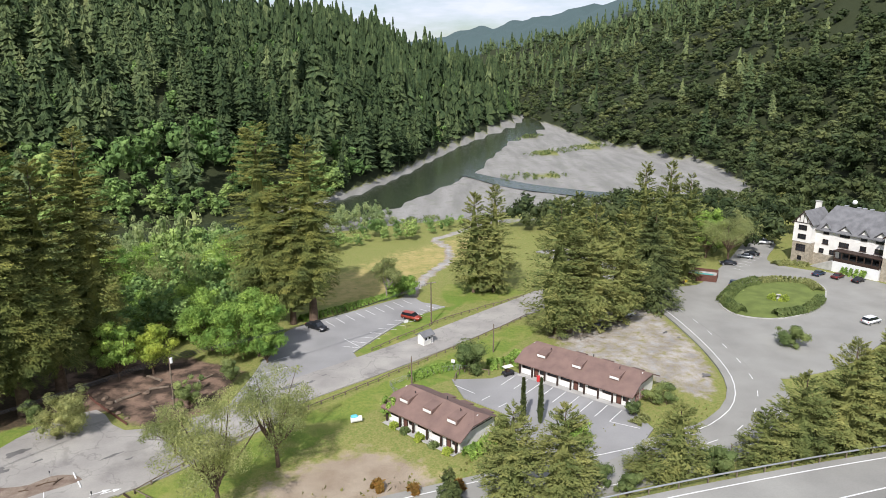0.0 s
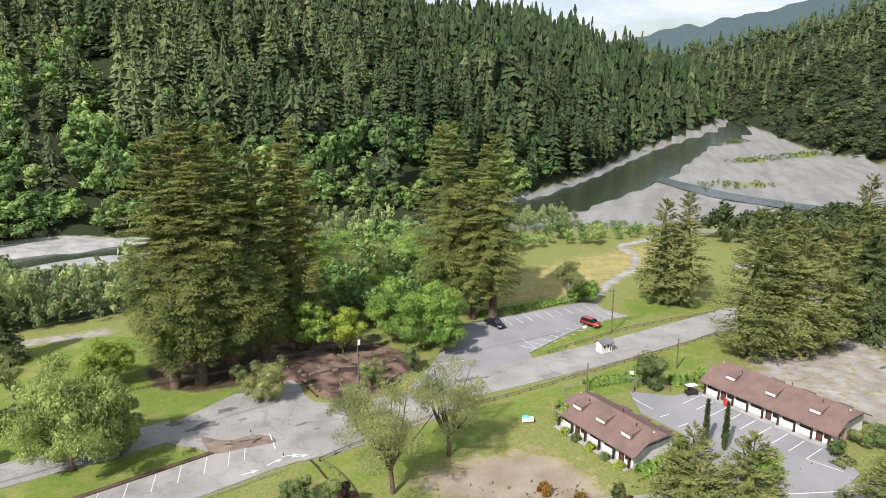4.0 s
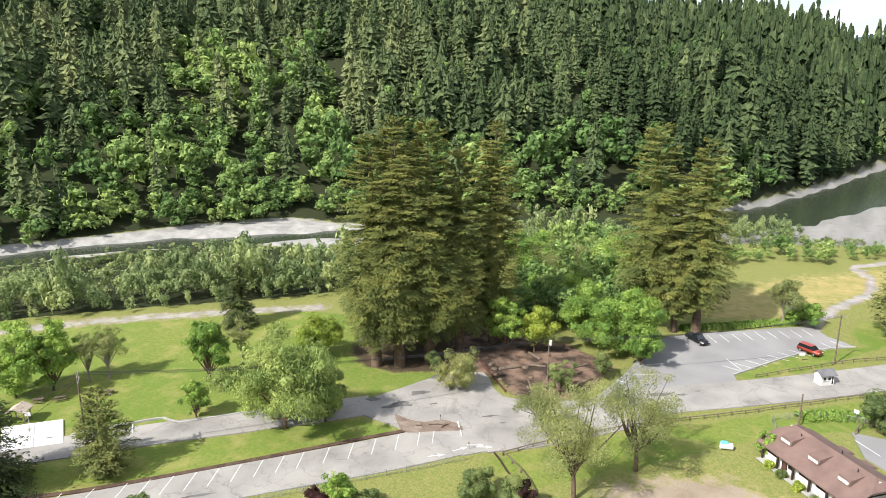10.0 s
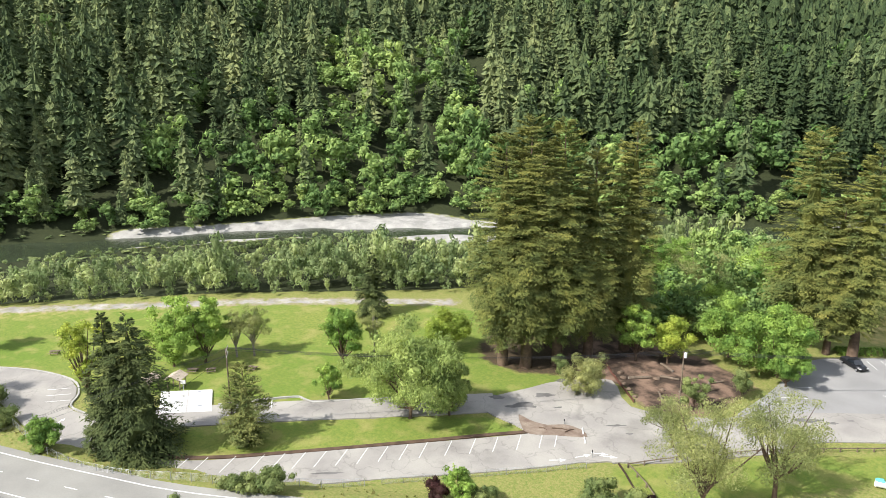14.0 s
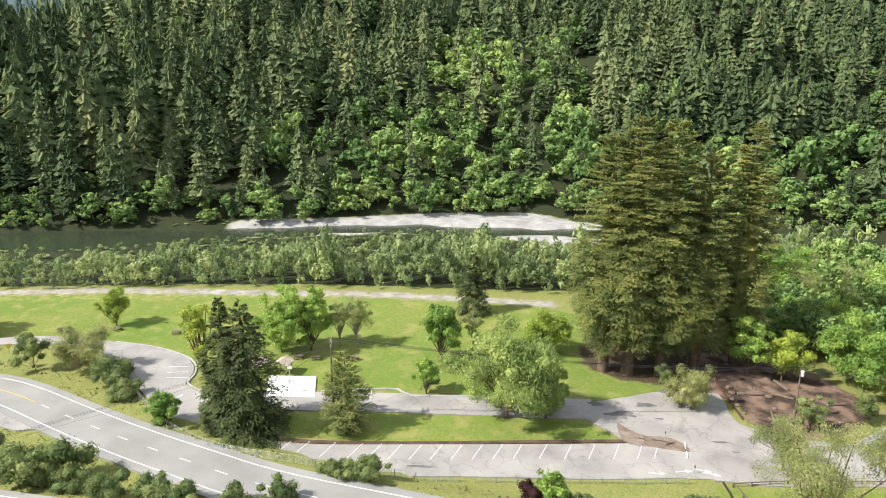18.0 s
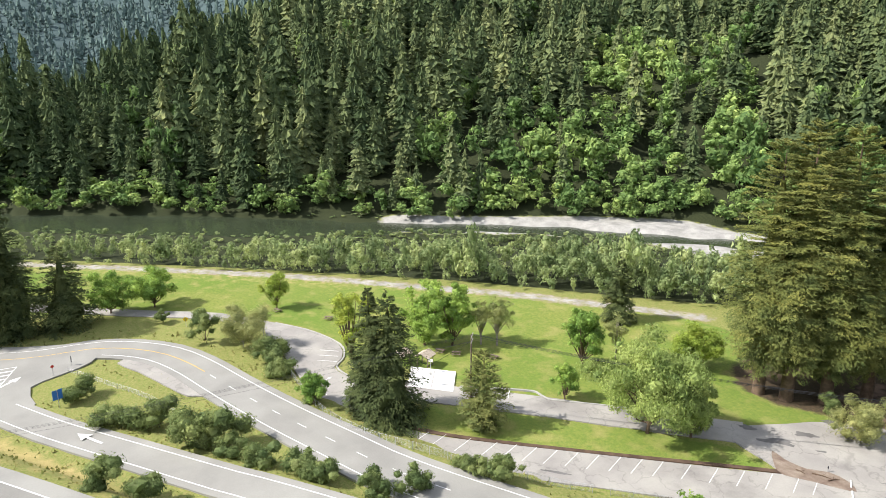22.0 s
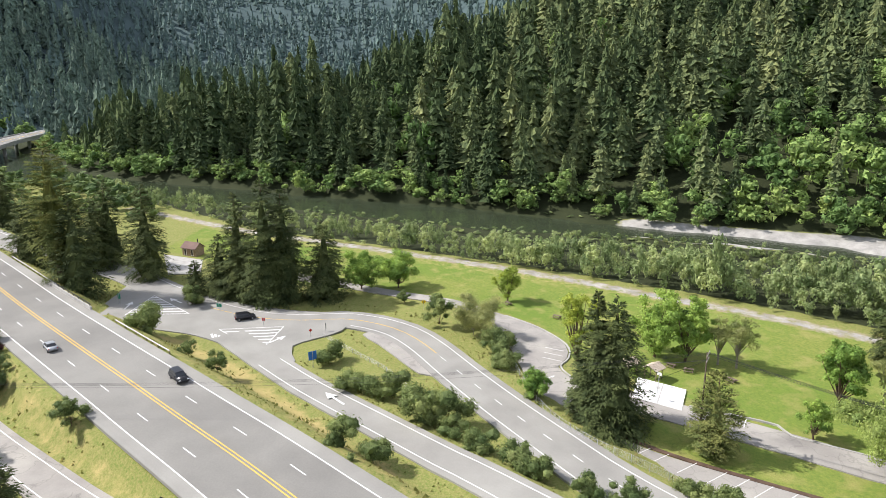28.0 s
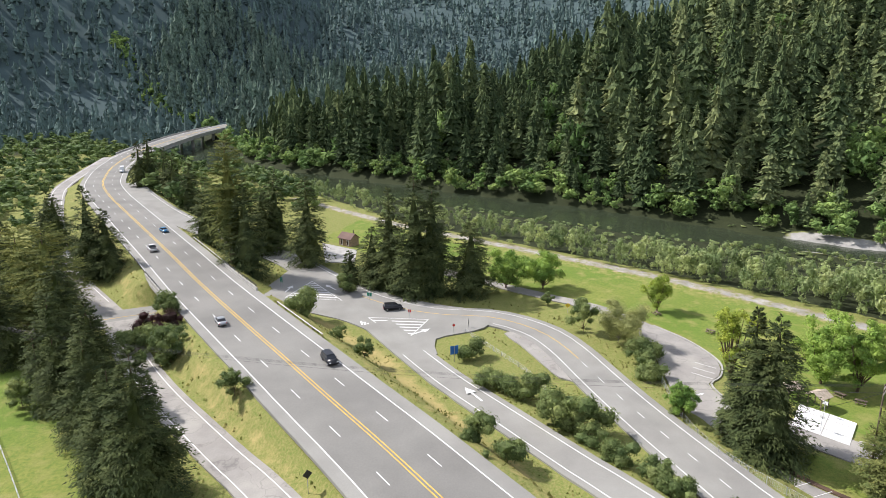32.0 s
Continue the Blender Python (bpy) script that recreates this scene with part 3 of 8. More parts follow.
MEADOW = [(-42, 178), (-29, 194), (-22, 208), (-6, 224), (8, 240), (22, 236), (12, 205), (-3, 188), (-8, 172), (-24, 158), (-36, 162)]
BROWN_BED = [(-66, 114), (-53, 131), (-39, 124), (-40.5, 107), (-50, 102), (-58, 109)]
DIRT_LOT = [(23, 141), (36, 155), (50, 164), (53, 150), (54, 136), (53.5, 124), (49.5, 113.5), (46, 110), (41, 116), (36, 121), (24, 131)]
MOTEL_YARD = [(-30, 84), (-18, 97), (-8, 98), (0, 91), (4, 86), (-6, 83), (-20, 77)]
SOUTH_FIELD = [(-135, -121), (-122, -103), (-104, -83), (-88, -68), (-74, -56), (-50, -45), (0, -50), (-20, -160), (-120, -170)]
GOLD_BANK = [(-150, -55), (-131, -36), (-112, -22), (-94, -9), (-82, -1), (-80, 4), (-92, -2), (-108, -14), (-128, -27), (-146, -44)]
TRAIL = spline([(-9, 167), (-5.3, 185), (1.5, 203), (1, 219), (-3, 229), (4, 238), (12, 250), (22, 262)], 4)

gx, gy = axis(-3600, -270, 130, 2600, 2.3), axis(-2200, -130, 250, 3800, 2.3)
GX, GY = np.meshgrid(gx, gy)
gz, layers, RIVER, WEST, EAST = land(GX.ravel(), GY.ravel())
fx, fy = GX.ravel(), GY.ravel()
layers["lawn"] = np.maximum.reduce([inside(fx, fy, q, 3) for q in (LAWN, LAWN_STRIP, GRASS_WEDGE, ENTRY_VERGE, LOT_ISLAND, SOUTH_FIELD)])
bank = near(fx, fy, FREEWAY)[0]
layers["dry"] = np.maximum.reduce([0.43 * ramp01((bank - 9) / 2) * ramp01((19 - bank) / 4) * (fx < -40) * (fx > -300), 0.62 * inside(fx, fy, MEADOW, 14), 0.85 * inside(fx, fy, GOLD_BANK, 5), 0.6 * inside(fx, fy, MOTEL_YARD, 10), 0.42 * ramp01((14 - near(fx, fy, NEAR_BANK)[0]) / 8) * (RIVER == 0) * (fx < -150)])
grove = ramp01((19 - np.hypot(fx + 76, fy - 113)) / 6) * (1 - inside(fx, fy, GRASS_WEDGE, 3))
layers["litter"] = np.maximum.reduce([layers["litter"], grove, 0.9 * ramp01((11 - np.hypot(fx - 30, fy - 143)) / 8)])
layers["bed"] = np.maximum.reduce([inside(fx, fy, BROWN_BED, 4), 0.9 * ramp01((15 - np.hypot(fx + 62, fy - 118)) / 6)])
layers["dirt"] = np.maximum.reduce([0.62 * inside(fx, fy, DIRT_LOT, 4), 0.86 * inside(fx, fy, [(-29, 82), (-20, 92), (-12, 96), (-5, 93), (0, 86), (-14, 76)], 10), ramp01((2.2 - near(fx, fy, TRAIL)[0]) / 1.5), 0.62 * inside(fx, fy, [(-63.3, 85.3), (-61.0, 86.2), (-56.8, 86.8), (-58.7, 76.7), (-61.0, 80.8)], 3), 0.55 * ramp01((5 - near(fx, fy, WILLOW_EDGE)[0]) / 3)])
layers["gravel"] = np.maximum.reduce([layers["gravel"], 0.62 * ramp01((2.6 - near(fx, fy, TRAIL)[0]) / 1.4), 0.5 * inside(fx, fy, DIRT_LOT, 4), 0.55 * ramp01((3.5 - near(fx, fy, WILLOW_EDGE)[0]) / 2)])
nx, ny = len(gx), len(gy)
ids = np.arange(nx * ny).reshape(ny, nx)
quads = np.stack([ids[:-1, :-1], ids[:-1, 1:], ids[1:, 1:], ids[1:, :-1]], -1).reshape(-1, 4)
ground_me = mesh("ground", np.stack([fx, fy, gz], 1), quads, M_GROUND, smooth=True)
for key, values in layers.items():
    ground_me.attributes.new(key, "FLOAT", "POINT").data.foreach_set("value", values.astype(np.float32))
ground = tagged(new("ground", ground_me), "valley floor of lawn, dry grass and gravel between wooded hills", "ground", kind="structure")

def stream(name, line, extra, level, label):
    n = np.gradient(line[:, :2], axis=0)
    n /= np.linalg.norm(n, axis=1, keepdims=True)
    v = []
    for p, t in zip(line, n):
        w, z = p[2] + extra, level
        v += [(p[0] - t[1] * w, p[1] + t[0] * w, z), (p[0] + t[1] * w, p[1] - t[0] * w, z)]
    q = np.array([(2 * i, 2 * i + 1, 2 * i + 3, 2 * i + 2) for i in range(len(line) - 1)])
    return tagged(new(name, mesh(name, v, q, M_WATER)), label, "river", kind="structure")


stream("water", CHANNEL, 16, -3.0, "calm dark green river winding below the forest")
stream("water_side_channel", SIDE_CHANNEL, 0, -1.72, "shallow side channel across the gravel plain")


# ---- roads ----
def cross(line):
    d = np.gradient(line[:, :2], axis=0)
    d /= np.linalg.norm(d, axis=1, keepdims=True)
    return np.stack([-d[:, 1], d[:, 0]], 1)


def ribbon(line, left, right, lift, material, name="strip", skirt=0.25):
    """A paved band from left to right of a line (+ left), with edges that reach into the ground."""
    n = cross(line)
    V = []
    for p, m in zip(line, n):
        for off, z in ((left, -skirt), (left, lift), (right, lift), (right, -skirt)):
            V.append((p[0] + m[0] * off, p[1] + m[1] * off, p[2] + z))
    Q = [(4 * i + k, 4 * i + k + 4, 4 * i + k + 5, 4 * i + k + 1) for i in range(len(line) - 1) for k in range(3)]
    return mesh(name, V, np.array(Q), material)


def along(line):
    return np.concatenate([[0], np.cumsum(np.linalg.norm(np.diff(line[:, :2], axis=0), axis=1))])


def at_length(line, s):
    a = along(line)
    return np.stack([np.interp(s, a, line[:, k]) for k in range(3)], -1)


def stripe(parent, line, off, a, b, material=M_WHITE, width=0.16, lift=0.075, name="edge_line"):
    k = max(2, int((b - a) / 4))
    seg = at_length(line, np.linspace(a, b, k))
    return part(name, ribbon(seg, off + width / 2, off - width / 2, lift, material, name, 0.0), parent)


def dashes(parent, line, off, a, b, dash=3.66, gap=10.97, material=M_WHITE, lift=0.075, width=0.17):
    s = a
    while s + dash < b:
        stripe(parent, line, off, s, s + dash, material, width, lift, "lane_dash")
        s += dash + gap


def flat(name, outline, z, material, label, category="pavement", step=3.0, smooth=True):
    """A flat paved piece with a rounded outline, 0.3 m thick."""
    q = spline(outline, step, closed=True)[:, :2] if smooth else np.asarray(outline, float)
    if np.sum(q[:, 0] * np.roll(q[:, 1], -1) - q[:, 1] * np.roll(q[:, 0], -1)) < 0:
        q = q[::-1]
    return tagged(new(name, prism(name, q.tolist(), z - 0.3, z, material)), label, category, kind="structure")


def road(name, line, left, right, lift, material, label):
    return tagged(new(name, ribbon(line, left, right, lift, material, name, 0.5)), label, "road", kind="structure")


def length_near(line, x, y):
    return along(line)[np.argmin(np.hypot(line[:, 0] - x, line[:, 1] - y))]


freeway = road("road_freeway", FREEWAY, 10.0, -9.6, 0.05, M_ASPHALT, "four-lane grey asphalt freeway with a double yellow centre line")
end = along(FREEWAY)[-1]
part("lane_surface", ribbon(FREEWAY, 7.5, -7.5, 0.058, M_LANE, "lane_surface", 0.0), freeway, "darker worn asphalt of the driving lanes")
for off in (0.28, -0.28):
    stripe(freeway, FREEWAY, off, 0, end, M_YELLOWLINE, 0.2, name="centre_line")
for off in (7.55, -7.55):
    stripe(freeway, FREEWAY, off, 0, end, width=0.2)
s_gore = length_near(FREEWAY, -281, -184)
for off in (3.95, -3.95):
    dashes(freeway, FREEWAY, off, 2, end)
ramp_out = road("road_ramp", RAMP_OUT, 3.6, -3.6, 0.02, M_ASPHALT, "one-lane freeway ramp of grey asphalt")
for off in (2.35, -2.35):
    stripe(ramp_out, RAMP_OUT, off, 20, along(RAMP_OUT)[-1], lift=0.045)
ramp_south = road("road_south_ramp", RAMP_SOUTH, 3.4, -3.4, 0.02, M_OLDASPHALT, "pale one-lane ramp south of the freeway")
for off in (2.2, -2.2):
    stripe(ramp_south, RAMP_SOUTH, off, 8, along(RAMP_SOUTH)[-1], lift=0.045)
ramp_far = road("road_far_ramp", RAMP_FAR, 3.2, -3.2, 0.02, M_OLDASPHALT, "far ramp of pale asphalt that joins the freeway")
for off in (2.2, -2.2):
    stripe(ramp_far, RAMP_FAR, off, 8, along(RAMP_FAR)[-1], lift=0.045)
under_road = road("road_underpass", UNDER_ROAD, 5.6, -5.6, 0.03, M_ASPHALT, "two-lane road that passes under the freeway")
stripe(under_road, UNDER_ROAD, 0.0, 34, along(UNDER_ROAD)[-1], M_YELLOWLINE, lift=0.06, name="centre_line")
valley_road = road("road_valley", VALLEY_ROAD, 5.2, -5.2, 0.04, M_ASPHALT, "curving two-lane grey road with white edge lines")
s0, s1, s2 = (length_near(VALLEY_ROAD, *q) for q in ((-157, -29), (-123, 11.7), (34, 215)))
stripe(valley_road, VALLEY_ROAD, 3.7, 30, s2 - 60, lift=0.065)
stripe(valley_road, VALLEY_ROAD, -3.7, s0 + 22, s2 - 112, lift=0.065)
stripe(valley_road, VALLEY_ROAD, 0.0, s0 - 18, s1 - 8, M_YELLOWLINE, lift=0.065, name="centre_line")
dashes(valley_road, VALLEY_ROAD, 0.0, s1 - 6, s2 - 40, 2.4, 5.0, lift=0.065, width=0.13)

flat("pavement_junction", [(-188, -68), (-178, -70), (-168, -70), (-160, -66), (-153, -55), (-147, -42), (-137, -30.5), (-127, -22), (-131, -18.5), (-139, -20), (-147, -10), (-157, -10), (-162, -24), (-168, -36), (-178, -49)], 0.062, M_ASPHALT, "wide asphalt junction where the ramps meet the valley road")
flat("pavement_park_apron", [(-72, 83.5), (-69.2, 94.7), (-66.4, 101.8), (-60, 108), (-52, 101), (-41, 106), (-33, 113), (-25, 109), (-32, 98), (-40, 88), (-46, 83), (-50, 79.5), (-60, 82)], 0.05, M_OLDASPHALT, "cracked pale asphalt apron at the park entrance")
flat("pavement_upper_lot", [(-37, 105), (-36.5, 124), (-36.2, 142), (-31, 149), (-21.7, 157.4), (-9.8, 167.4), (-5.2, 163.5), (0, 160.2), (-4.9, 156), (-11, 147.5), (-18.7, 132.3), (-16, 125), (-27, 112)], 0.04, M_LOT, "grey asphalt parking lot with white stall lines")
ENTRY = spline([(-49, 86, 0), (-38, 101, 0), (-28, 114, 0), (-15, 126, 0), (-2, 138.5, 0), (10, 151, 0), (23, 164.5, 0), (36, 179, 0)], 4)
entry_road = road("road_entry", ENTRY, 4.6, -4.8, 0.06, M_OLDASPHALT, "straight pale asphalt entry road beside a low wooden rail")
flat("pavement_south_lot", [(-113, 37), (-107, 36), (-99, 34), (-94, 38), (-89.6, 42), (-77.5, 57.5), (-61.5, 78.5), (-54.4, 88), (-47, 93), (-40, 92), (-45.5, 84.4), (-55.6, 70.5), (-66, 58), (-76.6, 45), (-86.4, 36.5), (-95, 30.5), (-106, 27), (-114, 27)], 0.045, M_OLDASPHALT, "long pale asphalt parking strip beside a curved lawn")
flat("pavement_west_lot", [(-153, 27.6), (-144.4, 34), (-134, 37.7), (-127, 36.2), (-123.3, 33.5), (-118, 34.5), (-111, 37), (-106, 32), (-107, 28), (-113.7, 26.6), (-135, 25.8), (-149, 25)], 0.052, M_OLDASPHALT, "small pale asphalt turning lot at the lawn's edge")
INNER = spline([(-109, 41.5, 0), (-101.5, 50, 0), (-94, 59, 0), (-82.5, 71.8, 0), (-70, 86, 0)], 4)
inner_road = road("road_inner", INNER, 3.7, -3.4, 0.035, M_OLDASPHALT, "narrow pale grey park road under a willow")
PATH = spline([(-200, -36, 0), (-188, -22, 0), (-177, -5, 0), (-170, 6, 0), (-164, 16, 0), (-151, 27, 0)], 4)
tagged(new("pavement_path", ribbon(PATH, 2.1, -2.1, 0.06, M_OLDASPHALT, "path")), "narrow pale asphalt path along the lawn", "path", kind="structure")
flat("pavement_motel_court", [(1.5, 119.5), (8.9, 119.8), (13.5, 122.8), (31.8, 108.8), (34, 101), (30, 95), (22, 90), (15, 91.5), (11, 98), (10.5, 106), (3.5, 112)], 0.05, M_LOT, "grey asphalt court between two motel wings", smooth=False)
flat("pavement_forecourt", [(60, 121), (69, 121), (80, 126), (95, 138), (110, 148), (122, 163), (119, 177), (111, 187), (103, 192), (98, 201), (110, 222), (103, 226), (88, 204), (79, 191), (68, 177), (57, 174), (56, 160), (60, 140)], 0.055, M_ASPHALT, "wide grey asphalt forecourt round a planted island")
flat("pavement_restroom", [(-219, -70), (-211, -56), (-196, -53), (-196, -62)], 0.05, M_CONCRETE, "pale concrete apron by a restroom hut", smooth=False)
flat("pavement_pullout", [(-144.2, -5.3), (-146.4, -0.7), (-140.3, 3.6), (-130.3, 7.5), (-122.2, 9.8), (-122.8, 6.1), (-131, 1.8), (-138.1, -1.7)], 0.03, M_OLDASPHALT, "pale gravelly pullout inside the road's bend")
court = flat("pavement_court", [(-116.9, 47.3), (-110.9, 54.2), (-103.4, 50), (-109.2, 43.4)], 0.09, M_COURT, "bright white painted concrete court", smooth=False)


# ---- trees ----


def slivers(root, way, side, length, width):
    """Pointed leaf sprays of one triangle each."""
    V = np.stack([root + side * (width / 2)[:, None], root - side * (width / 2)[:, None], root + way * length[:, None]], 1).reshape(-1, 3)
    return V, np.arange(3 * len(root)).reshape(-1, 3)


def unit(v):
    return v / (np.linalg.norm(v, axis=-1, keepdims=True) + 1e-9)


def boughs(h, r, rng, count, sprays, low=0.1, power=0.5, rise=0.5, fall=-0.35, curve=0.25, size=1.0, thin=0.40, core=0.34, whorl=0.0, foot=0.5):
    """A conifer's crown: needle sprays along curved boughs, and the shaded mass inside. Gives vertices, triangles and each triangle's bough."""
    q = np.linspace(low, 0.995, 200)
    form = np.minimum(1, 1.12 * (1.01 - q) ** power) * np.minimum(1, foot + 2.2 * (q - low))
    share = np.cumsum(form + 0.22)
    u = np.interp(rng.random(count), share / share[-1], q)
    if whorl:
        u = u + (np.round(u / whorl) * whorl - u) * 0.6
    a = rng.random(count) * 2 * math.pi
    lobes = 1 + 0.12 * np.sin(3 * a + 9 * u + rng.uniform(0, 6)) + 0.12 * np.sin(5 * a - 17 * u) + rng.normal(0, 0.07, count)
    reach = np.maximum(0.3, r * np.interp(u, q, form) * lobes)
    out = np.stack([np.cos(a), np.sin(a), 0 * a], 1)[:, None, :]
    tang = np.stack([-np.sin(a), np.cos(a), 0 * a], 1)[:, None, :]
    up = np.array([0, 0, 1.0])
    e = fall + (rise - fall) * ((u - low) / (1 - low)) ** 1.3 + rng.normal(0, 0.12, count)
    f = np.sqrt((np.arange(sprays)[None] + rng.random((count, sprays))) / sprays) * 0.86 + 0.14
    lift = np.sin(e)[:, None] * f - curve * f * f
    at = out * (np.cos(e)[:, None] * f * reach[:, None])[..., None] + up * ((u * h)[:, None] + lift * reach[:, None])[..., None]
    fan = rng.normal(0, 0.13, (count, sprays)) * (reach[:, None] * f)
    at = at + tang * fan[..., None] + up * rng.normal(0, 0.12, (count, sprays))[..., None] * size
    dip = (np.sin(e)[:, None] - 2 * curve * f)[..., None]
    sgn = np.where(rng.random((count, sprays)) > 0.5, 1, -1) * rng.uniform(0.1, 1.1, (count, sprays))
    way = unit(out * rng.uniform(0.5, 1.0, (count, sprays))[..., None] + tang * sgn[..., None] + up * (dip + rng.normal(-0.10, 0.20, (count, sprays))[..., None]))
    face = 0.75 * up - 0.3 * dip * out + 0.75 * out
    side = unit(np.cross(way, np.broadcast_to(face, way.shape)) + rng.normal(0, 0.22, way.shape))
    ln = size * rng.uniform(0.6, 1.35, (count, sprays)) * (1.2 - 0.5 * f) * np.clip(0.45 + 0.55 * reach / r, 0, 1)[:, None]
    v, t = slivers(at.reshape(-1, 3), way.reshape(-1, 3), side.reshape(-1, 3), ln.ravel(), (ln * rng.uniform(thin * 0.75, thin * 1.3, ln.shape)).ravel())
    n, rings = 9, np.linspace(low + 0.02, 0.86, 9)
    inner = []
    for k, g in enumerate(rings):
        wide = r * core * np.interp(g, q, form) * min(1, 1.5 * (1 - g)) * rng.uniform(0.6, 1.25, n)
        inner += [(w * math.cos(6.283 * (i + 0.5 * (k % 2)) / n), w * math.sin(6.283 * (i + 0.5 * (k % 2)) / n), g * h + rng.normal(0, 0.012) * h) for i, w in enumerate(wide)]
    base, T = len(v), []
    for k in range(len(rings) - 1):
        for i in range(n):
            p, p2 = base + k * n + i, base + k * n + (i + 1) % n
            T += [(p, p2, p2 + n), (p, p2 + n, p + n)]
    bough = np.concatenate([np.repeat(np.arange(count), sprays), np.full(len(T), count)])
    return np.concatenate([v, np.array(inner)]), np.concatenate([t, np.array(T)]), bough


def layered(h, r, rng, tiers, points, sprays, low=0.08, power=0.8, fat=1.5):
    """A conifer of the far woods: ragged tiers of drooping boughs, one over another, with loose sprays."""
    V, T = [], []
    step = (1 - low) / tiers
    for k in range(tiers):
        u = low + step * (k + (rng.uniform(-0.25, 0.25) if k else 0))
        wide = r * min(1.0, 1.08 * (1.0 - u) ** power) * (0.8 if k == 0 else 1.0) * rng.uniform(0.84, 1.12)
        turn, b = rng.uniform(0, 6.28), len(V)
        for i in range(points):
            a = turn + 6.283 * (i + rng.uniform(-0.3, 0.3)) / points
            w = wide * (rng.uniform(0.7, 1.3) if i % 2 else rng.uniform(0.35, 0.75))
            V.append((w * math.cos(a), w * math.sin(a), (u + rng.uniform(-0.7, 0.3) * step) * h))
        for i in range(points):
            a = turn + 6.283 * (i + 0.5) / points
            V.append((0.26 * wide * math.cos(a), 0.26 * wide * math.sin(a), min(1.0, u + step * (rng.uniform(0.75, 1.1) if k < tiers - 1 else 1.0)) * h))
        for i in range(points):
            j = (i + 1) % points
            T += [(b + i, b + j, b + points + i), (b + j, b + points + j, b + points + i)]
    u = low + (1 - low) * rng.random(sprays) ** 1.1
    a = rng.random(sprays) * 6.283
    reach = r * np.minimum(1, 1.08 * (1.01 - u) ** power) * rng.uniform(0.55, 0.98, sprays)
    out = np.stack([np.cos(a), np.sin(a), 0 * a], 1)
    tang = np.stack([-np.sin(a), np.cos(a), 0 * a], 1)
    way = unit(out + tang * rng.normal(0, 0.5, sprays)[:, None] + np.array([0, 0, -0.45]))
    side = unit(np.cross(way, out * 0.9 + np.array([0, 0, 0.55])) + rng.normal(0, 0.15, way.shape))
    ln = fat * rng.uniform(0.6, 1.3, sprays) * (0.45 + 0.55 * (1 - u))
    v, t = slivers(out * reach[:, None] + np.array([0, 0, 1.0]) * (u * h)[:, None], way, side, ln, ln * rng.uniform(0.4, 0.7, sprays))
    return np.concatenate([np.array(V), v]), np.concatenate([np.array(T), t + len(V)])


BALL = bmesh.new()
bmesh.ops.create_icosphere(BALL, subdivisions=1, radius=1)
BALL_V, BALL_T = np.array([q.co[:] for q in BALL.verts]), np.array([[q.index for q in f.verts] for f in BALL.faces])
BALL.free()


def hearts(centre, rad, flatten, rng):
    """The shaded inner masses of leaf clumps."""
    V, T = [], []
    for k, (c, w) in enumerate(zip(centre, rad)):
        V.append(BALL_V * (w * rng.uniform(0.62, 0.95, (len(BALL_V), 1))) * np.array([1, 1, flatten]) + c)
        T.append(BALL_T + k * len(BALL_V))
    V = np.concatenate(V)
    V[:, 2] = np.maximum(V[:, 2], 0.05)
    return V, np.concatenate(T)


def clumps(h, r, rng, count, leaves, low=0.25, size=0.5, flatten=0.75, shell=0.75, hang=0.0, heart=0.0):
    """Leaf sprays on the outsides of many rounded clumps."""
    c = unit(rng.normal(0, 1, (count, 3))) * (rng.random((count, 1)) ** 0.42)
    turn = np.arctan2(c[:, 1], c[:, 0])
    c *= (1 + 0.22 * np.sin(2 * turn + rng.uniform(0, 6)) + 0.16 * np.sin(5 * turn + 4 * c[:, 2] + rng.uniform(0, 6)))[:, None] * np.array([1, 1, 0.9])
    c[:, :2] *= (1 - 0.35 * np.maximum(c[:, 2:3], 0) ** 2)
    zc = low * h + (1 - low) * h * 0.5
    centre = c * np.array([r * 0.80, r * 0.80, (1 - low) * h * 0.44]) + np.array([0, 0, zc])
    centre = centre * (1 + rng.normal(0, 0.10, (count, 1)) * np.array([1, 1, 0.4]))
    rad = r * rng.uniform(0.5, 1.35, count) * 0.98 / count ** 0.34
    share = rad ** 2 * rng.uniform(0.35, 1.3, count)
    k = rng.choice(count, leaves, p=share / share.sum())
    d = unit(rng.normal(0, 1, (leaves, 3)) + np.array([0, 0, 0.25]))
    p = centre[k] + d * (rad[k] * (shell + (1 - shell) * rng.random(leaves)))[:, None] * np.array([1, 1, flatten])
    p[:, 2] = np.maximum(p[:, 2], 0.1)
    way = rng.normal(0, 1, (leaves, 3))
    way = unit(way - 0.8 * d * np.sum(way * d, 1)[:, None] + np.array([0, 0, -0.25 - hang]))
    side = unit(np.cross(way, d + rng.normal(0, 0.35, (leaves, 3))))
    ln = size * rng.uniform(0.6, 1.4, leaves)
    v, t = slivers(p, way, side, ln, ln * rng.uniform(0.5, 0.85, leaves) * (1 - 0.45 * min(1, hang)))
    if heart:
        hv, ht = hearts(centre, rad * heart, flatten, rng)
        v, t, k = np.concatenate([v, hv]), np.concatenate([t, ht + len(v)]), np.concatenate([k, np.repeat(np.arange(count), len(BALL_T))])
    return v, t, centre, k


